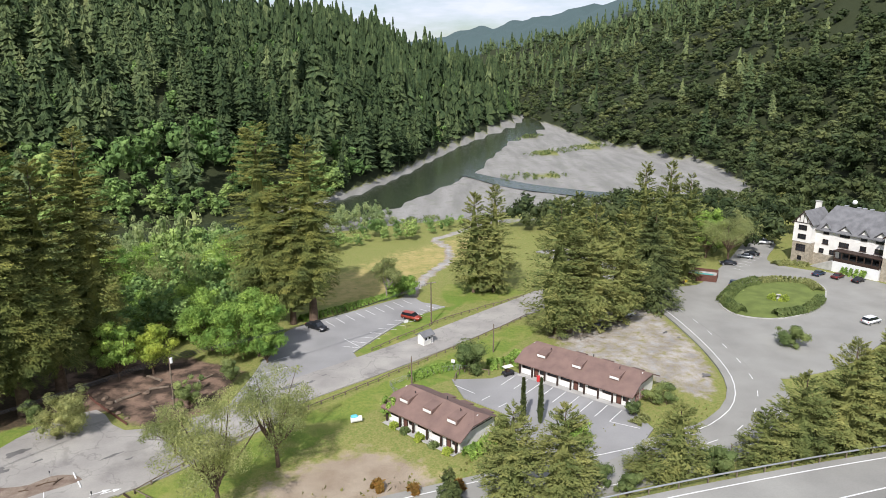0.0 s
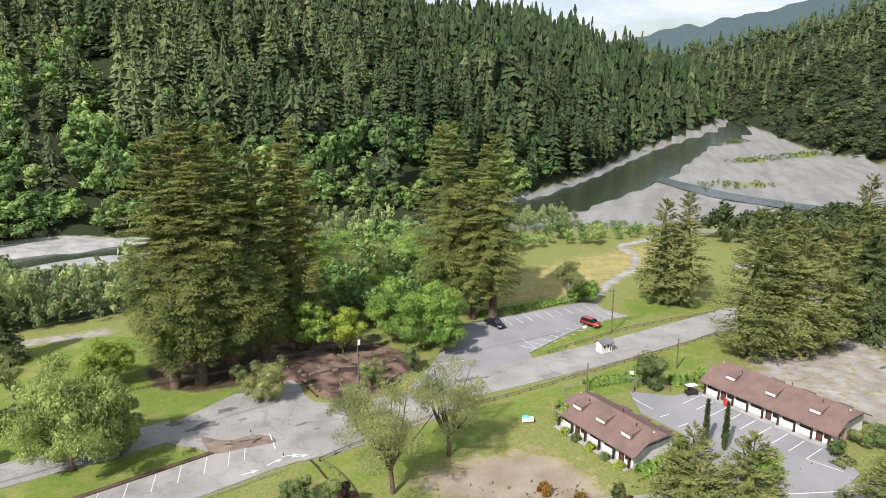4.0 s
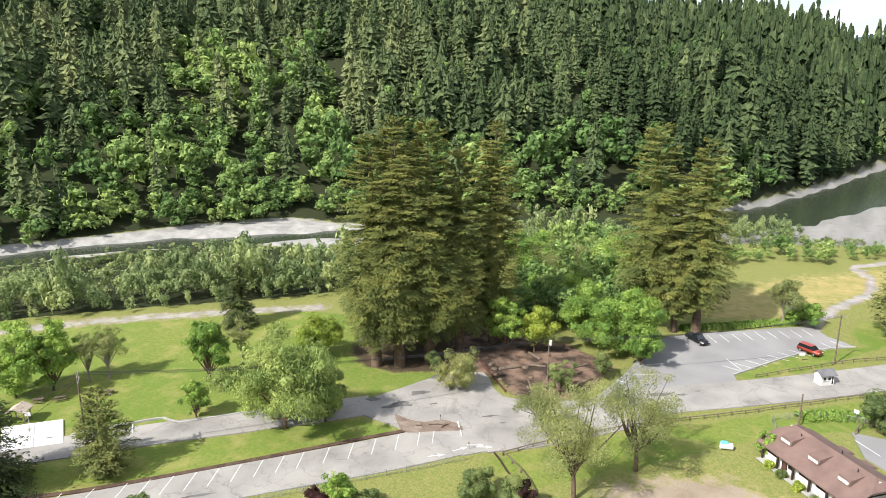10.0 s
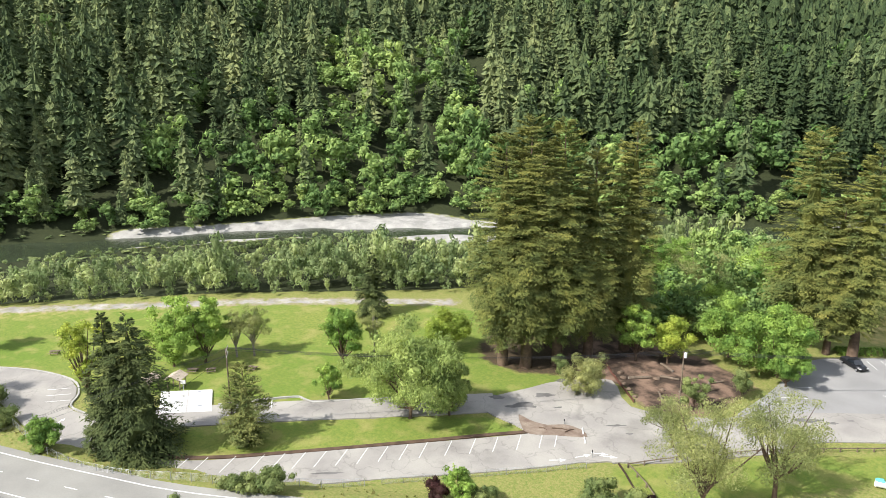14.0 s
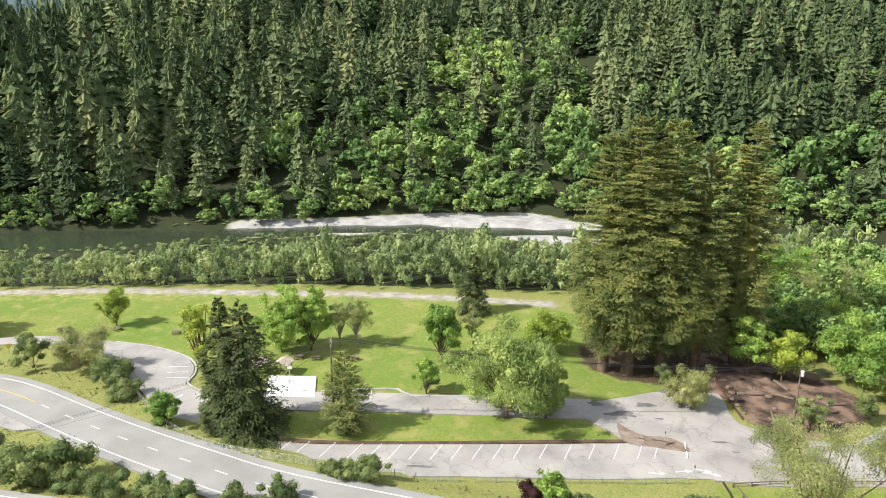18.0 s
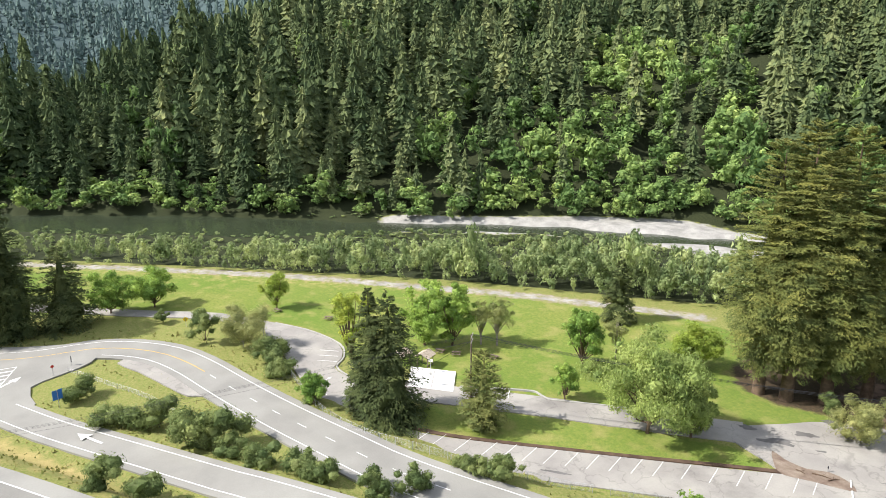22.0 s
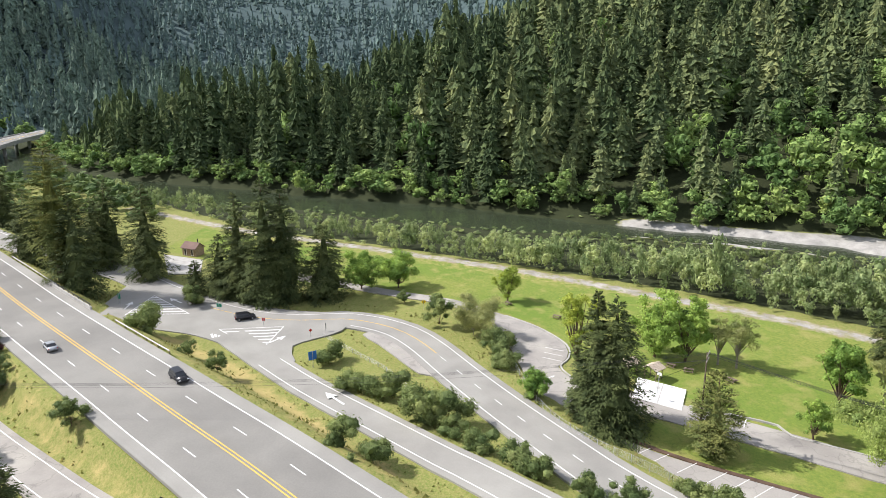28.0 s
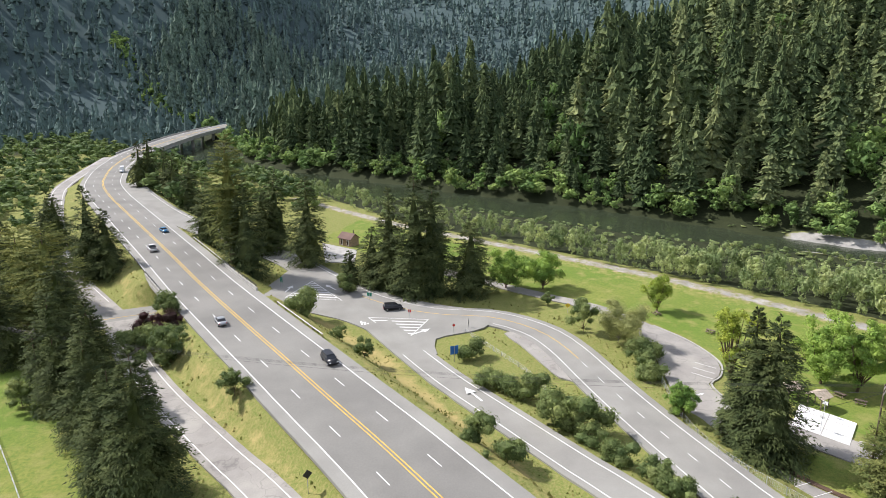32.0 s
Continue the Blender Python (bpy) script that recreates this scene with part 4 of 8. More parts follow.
def limbs(h, r, rng, centre, low, width, bend=0.15):
    """A trunk that forks into limbs which end in the clumps."""
    fork = low * h * 0.8
    lean = rng.normal(0, bend * 0.4, 2) * h * 0.3
    runs = [([(0, 0, -0.4), (lean[0] * 0.3, lean[1] * 0.3, fork * 0.6), (lean[0], lean[1], fork + 0.15 * h)], [width, width * 0.8, width * 0.5])]
    for c in centre[: min(len(centre), 22)]:
        m = np.array([lean[0], lean[1], fork]) * 0.55 + c * 0.45 + rng.normal(0, bend, 3) * r * 0.4
        runs.append(([(lean[0] * 0.6, lean[1] * 0.6, fork * rng.uniform(0.8, 1.1)), m, c], [width * 0.5, width * 0.3, width * 0.08]))
    return runs


LABELS = {
    "redwood": ("tall old redwood with drooping olive green foliage", "redwood tree"), "fir": ("dark green conical conifer beside the road", "conifer tree"),
    "pine": ("olive green bushy conifer with open branches", "conifer tree"), "broad": ("broadleaf tree with a dense fresh green crown", "tree"),
    "yellow": ("young tree with yellow-green spring leaves", "tree"), "willow": ("wide willow with pale green drooping foliage", "willow tree"),
    "olive": ("thinly leaved grey-green tree with crooked limbs", "tree"), "grey": ("rounded grey-green thicket of thin stems", "bush"),
    "shrub": ("rounded dark green shrub on the ground", "shrub"), "plum": ("low shrub with dark red leaves", "shrub"),
    "cypress": ("slim dark green column cypress", "cypress tree"), "snag": ("half-bare tree with forked grey limbs", "tree"), "dead": ("bare grey dead conifer", "dead tree"),
}
FOLIAGE = {"redwood": M_REDWOOD, "fir": M_FIR, "pine": M_PINE, "broad": M_BROAD, "yellow": M_YELLOW, "willow": M_WILLOW, "olive": M_OLIVE, "grey": M_GREY, "shrub": M_SHRUB, "plum": M_PLUM, "cypress": M_FIR, "snag": M_OLIVE, "dead": M_PALEBARK}


def tree(kind, x, y, h, r, seed):
    """One tree or shrub: a trunk with limbs, and a crown."""
    rng = np.random.default_rng(seed)
    label, category = LABELS[kind]
    name = {"shrub": "shrub", "plum": "shrub", "grey": "bush", "dead": "dead_tree"}.get(kind, kind + "_tree" if kind in ("willow", "redwood", "cypress") else "conifer" if kind in ("fir", "pine") else "tree")
    ob = thing(name, x, y, ground_z(x, y), rng.uniform(0, 360), label, category)
    clump = None
    bark, tint = M_BARK, rng.uniform(0.25, 0.75)
    far = math.hypot(x, y)
    fine = min(1.0, max(0.36, 140 / far))
    if kind == "redwood":
        v, t, clump = boughs(h, r * 1.04, rng, int(520 * (h / 45) * fine), int(82 * fine), 0.13, 0.36, 0.60, -0.20, 0.16, 0.68 / fine ** 0.6, 0.40, 0.48, 0.014)
        runs = [([(0, 0, -0.5), (0, 0, h * 0.12), (0, 0, h * 0.5), (0, 0, h * 0.97)], [h * 0.026, h * 0.02, h * 0.012, 0.05])]
    elif kind == "fir":
        v, t, clump = boughs(h, r * 1.34, rng, int((200 + 9 * h) * fine), int(42 * fine), 0.02, 0.66, 0.35, -0.30, 0.12, min(0.85, 0.028 * h + 0.25) / fine ** 0.6, 0.42, 0.46, 0.035, 0.72)
        runs = [([(0, 0, -0.4), (0, 0, h * 0.5), (0, 0, h * 0.97)], [h * 0.018, h * 0.01, 0.04])]
    elif kind == "pine":
        v, t, clump = boughs(h, r * 1.05, rng, int((150 + 7 * h) * fine), int(42 * fine), 0.05, 0.52, 0.75, -0.10, 0.06, min(0.8, 0.025 * h + 0.25) / fine ** 0.6, 0.45, 0.40)
        runs = [([(0, 0, -0.4), (0, 0, h * 0.5), (0, 0, h * 0.95)], [h * 0.02, h * 0.012, 0.05])]
    elif kind == "cypress":
        v, t, clump = boughs(h, r * 1.15, rng, 420, 7, 0.02, 0.35, 1.2, 1.0, 0.0, 0.5, 0.4, 0.8)
        runs = [([(0, 0, -0.3), (0, 0, h * 0.9)], [0.12, 0.03])]
    elif kind == "dead":
        runs = [([(0, 0, -0.3), (0, 0, h)], [0.14, 0.02])]
        for k in range(34):
            a, u = rng.uniform(0, 6.28), rng.uniform(0.15, 0.95)
            runs.append(([(0, 0, u * h), (math.cos(a) * r * (1 - u), math.sin(a) * r * (1 - u), u * h + 0.2)], [0.035, 0.01]))
        v = None
    else:
        spec = {"broad": (60, 9000, 0.06, 0.35, 0.75, 0), "yellow": (46, 7000, 0.10, 0.31, 0.75, 0), "willow": (80, 17000, 0.07, 0.36, 0.9, 0.7), "olive": (60, 9000, 0.30, 0.21, 0.7, 0.4),
                "grey": (40, 9500, 0.02, 0.24, 0.9, 0), "shrub": (16, 2700, 0.0, 0.35, 0.8, 0), "plum": (10, 3000, 0.0, 0.26, 0.9, 0), "snag": (30, 7000, 0.3, 0.28, 0.7, 0)}[kind]
        low = 0.04 if kind == "broad" and h < 8 else spec[2]
        r = r * {"olive": 1.38, "broad": 1.12, "yellow": 1.12}.get(kind, 1.0)
        v, t, centre, clump = clumps(h, r, rng, spec[0], int(spec[1] * (min(1.5, max(0.6, r / 2.8)) if kind == "shrub" else min(2.2, max(0.5, r / 4.6)))), low, spec[3] * max(0.75, min(1.12, r / 4.5)), spec[4], 0.45, spec[5], {"olive": 0, "snag": 0, "willow": 0.5, "grey": 0.55, "shrub": 0.85, "plum": 0.85}.get(kind, 0.55))
        width = 0.07 + h * (0.019 if kind == "olive" else 0.017) if kind not in ("shrub", "plum", "grey") else 0.07
        runs = limbs(h, r, rng, centre, max(low, 0.12), width)
        bark = M_PALEBARK if kind in ("snag", "grey") else M_BARK
    part("trunk", tube_mesh("trunk", runs, bark, 6 if len(runs) > 1 else 8), ob)
    if v is not None:
        v = v[t.ravel()]
        shade = tint + rng.normal(0, 0.10, len(t))
        # redwoods: yellower foliage upward, and the lower crown's deep shade painted in
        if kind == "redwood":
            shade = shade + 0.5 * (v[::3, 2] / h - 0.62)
        if clump is not None:
            shade = shade + rng.normal(0, 0.22, clump.max() + 1)[clump]
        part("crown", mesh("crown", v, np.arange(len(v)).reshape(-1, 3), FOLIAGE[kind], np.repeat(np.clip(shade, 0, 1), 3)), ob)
    return ob


GROVE_TREES = [
    ('redwood', -79.6, 99.8, 45.2, 7.6),
    ('redwood', -75.7, 102.2, 48.5, 7.4),
    ('redwood', -71.9, 107.3, 48.0, 7.0),
    ('redwood', -69.1, 114.0, 42.2, 6.4),
    ('redwood', -65.9, 123.0, 46.7, 6.2),
    ('redwood', -81.7, 114.6, 42.7, 7.4),
    ('redwood', -40.5, 149.3, 45.7, 8.1),
    ('redwood', -30.2, 150.9, 42.4, 6.6),
    ('redwood', -34.6, 149.3, 32.2, 5.8),
    ('snag', -14.5, 166.6, 12.3, 5.0),
    ('broad', -11.5, 168.6, 6.0, 4.2),
    ('broad', -56.1, 173.6, 14.2, 8.4),
    ('broad', -76.2, 162.5, 17.3, 7.7),
    ('willow', -74.8, 110.4, 8.1, 3.5),
]
RESORT_TREES = [
    ('pine', 7.8, 172.2, 26.5, 5.6),
    ('pine', 13.1, 172.2, 28.0, 6.0),
    ('pine', 24.9, 142.7, 30.1, 8.0),
    ('pine', 32.9, 145.3, 28.0, 7.2),
    ('pine', 40.5, 150.2, 26.3, 6.0),
    ('pine', 30.6, 153.3, 30.3, 4.0),
    ('pine', 49.2, 166.3, 34.8, 6.0),
    ('pine', 57.7, 173.6, 34.5, 5.6),
    ('pine', 65.1, 179.4, 30.0, 5.4),
    ('fir', 50.8, 161.1, 24.1, 5.6),
    ('olive', 85.1, 198.8, 16.6, 7.0),
    ('broad', 80.7, 205.2, 16.7, 6.3),
    ('shrub', 4.8, 121.9, 7.9, 4.3),
    ('shrub', 73.0, 135.2, 5.2, 3.9),
    ('cypress', 13.0, 103.2, 8.1, 0.5),
    ('cypress', 15.8, 102.8, 8.1, 0.5),
]
MOTEL_TREES = [
    ('pine', 8.9, 80.7, 14.9, 4.7),
    ('pine', 15.7, 80.7, 15.0, 5.0),
    ('fir', 0.6, 79.3, 7.0, 1.5),
    ('pine', 32.6, 85.9, 12.5, 4.5),
    ('pine', 28.9, 88.5, 4.0, 3.3),
    ('pine', 50.1, 87.2, 15.0, 5.0),
    ('pine', 45.4, 87.5, 10.5, 4.0),
    ('pine', 57.4, 88.9, 18.9, 4.9),
    ('pine', 63.6, 89.6, 19.9, 4.9),
    ('broad', 20.5, 95.7, 5.3, 2.5),
    ('shrub', 38.8, 109.5, 4.6, 2.4),
    ('shrub', 31.9, 105.5, 3.0, 1.7),
    ('shrub', 36.7, 109.5, 3.2, 2.0),
    ('shrub', 21.6, 85.0, 4.5, 2.4),
    ('shrub', 25.0, 83.0, 4.1, 2.3),
    ('shrub', 38.0, 86.9, 6.5, 3.2),
    ('broad', -9.1, 104.8, 4.7, 1.5),
    ('dead', 40.8, 87.6, 5.5, 1.8),
]
ENTRY_TREES = [
    ('olive', -24.6, 90.6, 15.4, 5.7),
    ('olive', -29.6, 79.1, 17.2, 6.4),
    ('olive', -40.9, 93.5, 8.0, 3.7),
    ('broad', -38.0, 130.9, 15.2, 7.2),
    ('broad', -48.4, 133.9, 13.6, 7.4),
    ('yellow', -56.0, 122.6, 11.2, 4.3),
    ('broad', -61.3, 119.6, 14.2, 4.5),
    ('broad', -35.2, 127.5, 9.8, 4.5),
    ('grey', -60.4, 99.1, 8.0, 4.7),
    ('shrub', -43.9, 108.3, 7.2, 3.1),
    ('shrub', -39.6, 117.6, 6.2, 2.6),
    ('shrub', -69.0, 104.1, 4.2, 2.2),
    ('shrub', -35.0, 72.2, 4.7, 3.0),
    ('shrub', -41.8, 71.9, 4.4, 2.8),
    ('plum', -34.0, 72.7, 4.2, 2.0),
]
LAWN_TREES = [
    ('willow', -77.1, 72.0, 17.5, 10.6),
    ('willow', -73.0, 77.3, 9.8, 4.8),
    ('broad', -102.4, 77.9, 14.0, 4.7),
    ('snag', -103.1, 86.5, 10.5, 3.0),
    ('yellow', -92.4, 97.4, 9.4, 5.4),
    ('broad', -92.6, 66.9, 7.7, 2.6),
    ('broad', -126.2, 54.3, 14.9, 6.2),
    ('broad', -123.6, 59.5, 14.3, 4.8),
    ('snag', -121.4, 65.3, 10.7, 2.9),
    ('snag', -119.4, 68.1, 11.3, 3.8),
    ('yellow', -125.2, 38.0, 16.9, 4.0),
    ('fir', -101.9, 33.8, 22.7, 3.4),
    ('fir', -99.0, 36.1, 22.6, 5.4),
    ('pine', -90.0, 49.0, 13.4, 4.3),
    ('yellow', -163.6, 30.7, 9.9, 3.7),
    ('grey', -141.9, 19.1, 10.8, 7.0),
    ('shrub', -147.8, 12.3, 9.5, 3.6),
    ('fir', -120.0, 100.8, 15.5, 3.0),
]
LAWN_TREES_2 = [
    ('shrub', -110.6, 26.2, 4.9, 2.9),
    ('shrub', -125.5, 22.8, 3.4, 3.7),
    ('broad', -176.7, -6.4, 10.9, 6.3),
    ('broad', -177.7, 3.5, 10.7, 6.1),
    ('shrub', -168.1, -48.2, 5.9, 3.4),
    ('shrub', -164.4, 4.6, 3.7, 2.0),
]
ROAD_TREES = [
    ('fir', -174.2, -37.4, 27.4, 4.6),
    ('fir', -169.3, -29.7, 32.2, 5.3),
    ('fir', -169.8, -25.3, 28.6, 5.3),
    ('fir', -171.0, -15.4, 19.9, 5.3),
    ('fir', -177.6, -42.9, 16.0, 4.7),
    ('redwood', -180.3, -84.1, 36.1, 7.1),
    ('fir', -204.0, -102.7, 22.3, 5.5),
    ('fir', -175.5, -77.8, 25.3, 5.4),
    ('fir', -208.8, -82.2, 25.3, 5.5),
    ('fir', -193.1, -66.2, 26.7, 5.5),
    ('fir', -202.9, -84.1, 21.7, 4.7),
    ('fir', -258.7, -136.6, 21.7, 4.6),
    ('fir', -271.3, -150.2, 23.0, 4.3),
    ('fir', -286.9, -162.7, 24.4, 4.1),
    ('fir', -295.5, -174.7, 24.9, 3.7),
    ('fir', -176.9, -49.1, 9.7, 2.8),
    ('fir', -292.2, -177.8, 20.6, 3.6),
]
BANK_TREES = [
    ('fir', -172.9, -122.8, 26.2, 5.4),
    ('fir', -170.9, -116.3, 18.8, 4.7),
    ('redwood', -129.0, -102.4, 25.2, 8.9),
    ('fir', -140.9, -122.1, 23.4, 5.4),
    ('fir', -116.5, -104.8, 18.7, 5.7),
    ('fir', -100.9, -74.1, 19.9, 4.5),
    ('fir', -100.1, -80.5, 13.5, 4.0),
    ('fir', -74.4, -49.6, 23.5, 4.7),
    ('fir', -83.1, -61.0, 12.4, 3.7),
    ('fir', -182.6, -144.1, 15.4, 4.1),
    ('shrub', -118.9, -71.1, 8.3, 5.4),
    ('plum', -131.0, -83.5, 5.7, 4.2),
    ('plum', -128.0, -76.5, 5.2, 4.0),
    ('shrub', -124.5, -80.5, 6.0, 4.6),
    ('shrub', -134.0, -78.5, 5.2, 4.0),
    ('shrub', -123.0, -74.5, 6.4, 4.4),
    ('shrub', -100.4, -48.6, 5.6, 2.7),
    ('shrub', -99.3, -87.4, 6.2, 3.0),
]
RAMP_TREES = [
    ('shrub', -145.9, -51.9, 6.0, 5.1),
    ('shrub', -91.0, -7.4, 4.7, 3.7),
    ('shrub', -87.0, -2.4, 4.1, 3.5),
    ('shrub', -101.6, 9.0, 8.6, 5.0),
    ('shrub', -103.0, 5.0, 6.5, 4.3),
    ('shrub', -112.5, 0.8, 5.3, 4.7),
    ('shrub', -115.8, -5.9, 3.2, 3.8),
    ('shrub', -97.4, 10.0, 4.1, 2.9),
    ('shrub', -91.4, 13.5, 3.9, 3.4),
    ('shrub', -85.7, 18.5, 4.3, 3.8),
    ('shrub', -83.4, 20.6, 4.0, 2.9),
    ('shrub', -129.6, -11.8, 3.7, 4.2),
    ('shrub', -123.1, -31.9, 4.1, 2.3),
    ('shrub', -131.7, -39.5, 3.4, 2.2),
    ('broad', -109.3, 25.8, 5.6, 3.2),
    ('shrub', -132.3, 23.2, 5.2, 4.4),
    ('shrub', -75.9, 30.8, 4.2, 2.9),
    ('shrub', -77.2, 26.3, 4.1, 3.2),
]
RAMP_TREES_2 = [
    ('shrub', -73.2, 43.1, 3.9, 2.7),
    ('shrub', -73.8, 42.4, 3.8, 2.9),
    ('shrub', -76.9, 40.0, 2.9, 2.5),
    ('broad', -55.2, 60.4, 5.6, 2.3),
    ('plum', -57.7, 58.6, 3.5, 2.0),
    ('shrub', -52.9, 63.1, 2.8, 2.6),
    ('shrub', -40.9, 72.6, 4.5, 3.0),
]
BACK_TREES = [
    ("willow", -95, 150, 14, 6), ("broad", -84, 168, 13, 6), ("olive", -66, 160, 15, 7), ("grey", -58, 178, 10, 6), ("broad", -50, 164, 12, 6),
    ("willow", -70, 186, 11, 6), ("broad", -46, 188, 10, 5), ("broad", -103, 136, 12, 5), ("willow", -112, 142, 12, 5), ("broad", -58, 147, 11, 5),
    ("olive", -52, 174, 13, 6), ("broad", -92, 132, 13, 5), ("grey", -76, 148, 9, 5), ("broad", -70, 140, 12, 5), ("broad", -86, 190, 11, 5.5),
]
SOUTH_TREES = [
    ("fir", -80, -57, 18, 4.6), ("fir", -92, -69, 17, 4.6), ("fir", -107, -86, 18, 5), ("fir", -118, -92, 22, 5), ("redwood", -133, -112, 24, 7), ("fir", -150, -118, 20, 5),
    ("fir", -196, -150, 18, 5), ("fir", -206, -160, 16, 4.5), ("fir", -150, -135, 22, 5), ("fir", -128, -128, 20, 5), ("shrub", -88, -62, 4, 3), ("shrub", -98, -73, 4, 3), ("shrub", -110, -78, 4, 3),
]
seed = 100
for rows in (GROVE_TREES, RESORT_TREES, MOTEL_TREES, ENTRY_TREES, LAWN_TREES, LAWN_TREES_2, ROAD_TREES, BANK_TREES, RAMP_TREES, RAMP_TREES_2) + (BACK_TREES, SOUTH_TREES):
    for kind, x, y, h, r in rows:
        seed += 1
        tree(kind, x, y, h, r, seed)


# ---- woods ----
def woods(name, spots, makers, material, label, category="woods"):
    """Many trees joined into one: spots of x, y, z, height, radius, maker, tint."""
    V, T, C, off = [], [], [], 0
    for x, y, z, h, r, k, tint, turn in spots:
        v, t = makers[int(k)]
        c, s = math.cos(turn), math.sin(turn)
        w = np.empty_like(v)
        w[:, 0], w[:, 1], w[:, 2] = (v[:, 0] * c - v[:, 1] * s) * r + x, (v[:, 0] * s + v[:, 1] * c) * r + y, v[:, 2] * h + z
        V.append(w)
        T.append(t + off)
        C.append(np.full(len(v), tint))
        off += len(v)
    return tagged(new(name, mesh(name, np.concatenate(V), np.concatenate(T), material, np.concatenate(C))), label, category, kind="stuff")


def scaled(v, h, r):
    return v / np.array([r, r, h])


def scatter(rng, n, box_, test, gap):
    """Uneven spots in a box, thinned so that none stand closer than about the gap."""
    x, y = rng.uniform(box_[0], box_[2], n), rng.uniform(box_[1], box_[3], n)
    keep = test(x, y)
    x, y = x[keep], y[keep]
    cell, taken = {}, []
    for i in range(len(x)):
        key = (int(x[i] // gap), int(y[i] // gap))
        if key not in cell:
            cell[key] = 1
            taken.append(i)
    return x[taken], y[taken]


rng = np.random.default_rng(7)
CONES = []
for k in range(10):
    h, r = 30.0, 5.0
    v, t = layered(h, r, rng, (12, 14, 11, 13, 11)[k % 5], 13, 170, (0.06, 0.10, 0.16, 0.04, 0.22)[k % 5], (0.66, 0.80, 0.55, 0.72, 0.45)[k % 5], 1.6)
    tv, tq = tubes([([(0, 0, -2), (0, 0, h * 0.4)], [0.4, 0.2])], 3)
    tt = np.concatenate([tq[:, :3], tq[:, [0, 2, 3]]])
    CONES.append((scaled(np.concatenate([v, tv]), h, r), np.concatenate([t, tt + len(v)])))
THIN = [(scaled(v, 30.0, 5.0), t) for v, t in (layered(30.0, 5.0, rng, 6, 7, 14, 0.06, 0.55 + 0.07 * k, 2.2) for k in range(5))]
SPARE = [(scaled(v, 30.0, 5.0), t) for v, t in (layered(30.0, 5.0, rng, 4, 5, 2, 0.05, 0.55 + 0.07 * k, 3.0) for k in range(5))]
ROUND = []
for k in range(6):
    v, t, _, _ = clumps(14.0, 5.0, rng, 10, 150, 0.04, 1.6, 0.8, 0.65, 0.0, 0.72)
    ROUND.append((scaled(v, 14.0, 5.0), t))
PLAIN = []
for k in range(5):
    v, t, _, _ = clumps(14.0, 5.0, rng, 5, 45, 0.04, 2.3, 0.8, 0.65, 0.0, 0.85)
    PLAIN.append((scaled(v, 14.0, 5.0), t))
BUSHY = []
for k in range(6):
    v, t, c, _ = clumps(9.0, 3.6, rng, 4, 90, 0.04, 1.1, 1.05, 0.6, 0.0, 0.7)
    BUSHY.append((scaled(v, 9.0, 3.6), t))
FINE = []
for k in range(7):
    v, t, c, _ = clumps(9.0, 3.0, rng, 10, 270, 0.03, 0.72, 1.25, 0.5, 0.3, 0.5)
    FINE.append((scaled(v, 9.0, 3.0), t))
LEAFY = []
for k in range(6):
    v, t, c, _ = clumps(13.0, 5.0, rng, 26, 600, 0.03, 0.80, 0.9, 0.5, 0.0, 0.5)
    LEAFY.append((scaled(v, 13.0, 5.0), t))


LOW = []
for k in range(5):
    v, t, c, _ = clumps(2.0, 1.4, rng, 5, 70, 0.0, 0.5, 0.9, 0.55)
    LOW.append((scaled(v, 2.0, 1.4), t))


def below_top(x, y, z):
    """Spots that do not lie high over the eye, where nothing is ever seen."""
    return (z - EYE[2]) / np.hypot(x, y) < 0.1


def view(x, y, lo, hi):
    az = np.degrees(np.arctan2(-x, y))
    return (az > lo) & (az < hi)


# conifer forest on the slope across the river
def on_west(x, y):
    d, s, _ = near(x, y, FAR_BANK)
    return (s > 0) & (d > 7) & (d < np.where(view(x, y, -14, 16), 520, 300)) & view(x, y, -14, 124) & (np.hypot(x, y) < 1150) & (near(x, y, FREEWAY)[0] > 24)


x, y = scatter(rng, 60000, (-900, -420, 260, 1150), on_west, 9.0)
keep = below_top(x, y, land(x, y)[0])
x, y = x[keep], y[keep]
z, _, _, west, _ = land(x, y)
dist = np.hypot(x, y)
hmul = 1 + 0.30 * waves(x, y, 90, 21)
h = np.clip(27 * hmul * rng.uniform(0.5, 1.4, len(x)), 10, 46)
h = np.where(np.degrees(np.arctan2(-x, y)) < 13, h * 1.38, h)
h = np.where((west < 20), h * 0.7, h)
h = np.where(view(x, y, 70, 106) & (west < 120), h * 1.3, h)
rad = np.clip(h * rng.uniform(0.17, 0.26, len(x)), 3.0, 8.5)
# tint drops on two bearings: darker redwood stands, and slope shade put into colour
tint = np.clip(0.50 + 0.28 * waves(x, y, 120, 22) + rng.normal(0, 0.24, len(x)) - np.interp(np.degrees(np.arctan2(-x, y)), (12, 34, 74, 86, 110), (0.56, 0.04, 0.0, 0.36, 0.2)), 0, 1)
foot = (west < 75) & (near(x, y, [(-255, 160), (-211, 190), (-175, 215), (-120, 262), (-80, 300)])[0] < 34)
leafy = foot & (rng.random(len(x)) < 0.7) | view(x, y, 41, 54) & (west < 150 + 40 * waves(x, y, 60, 23)) & (rng.random(len(x)) < 0.75) | (waves(x, y, 75, 23) > 0.66) & (west < 120) | (rng.random(len(x)) < 0.05)
near_slope = dist < 470
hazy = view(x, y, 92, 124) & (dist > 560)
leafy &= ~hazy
# lifts the tint of the hazy trees, as the haze before them would
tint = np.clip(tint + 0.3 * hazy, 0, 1)
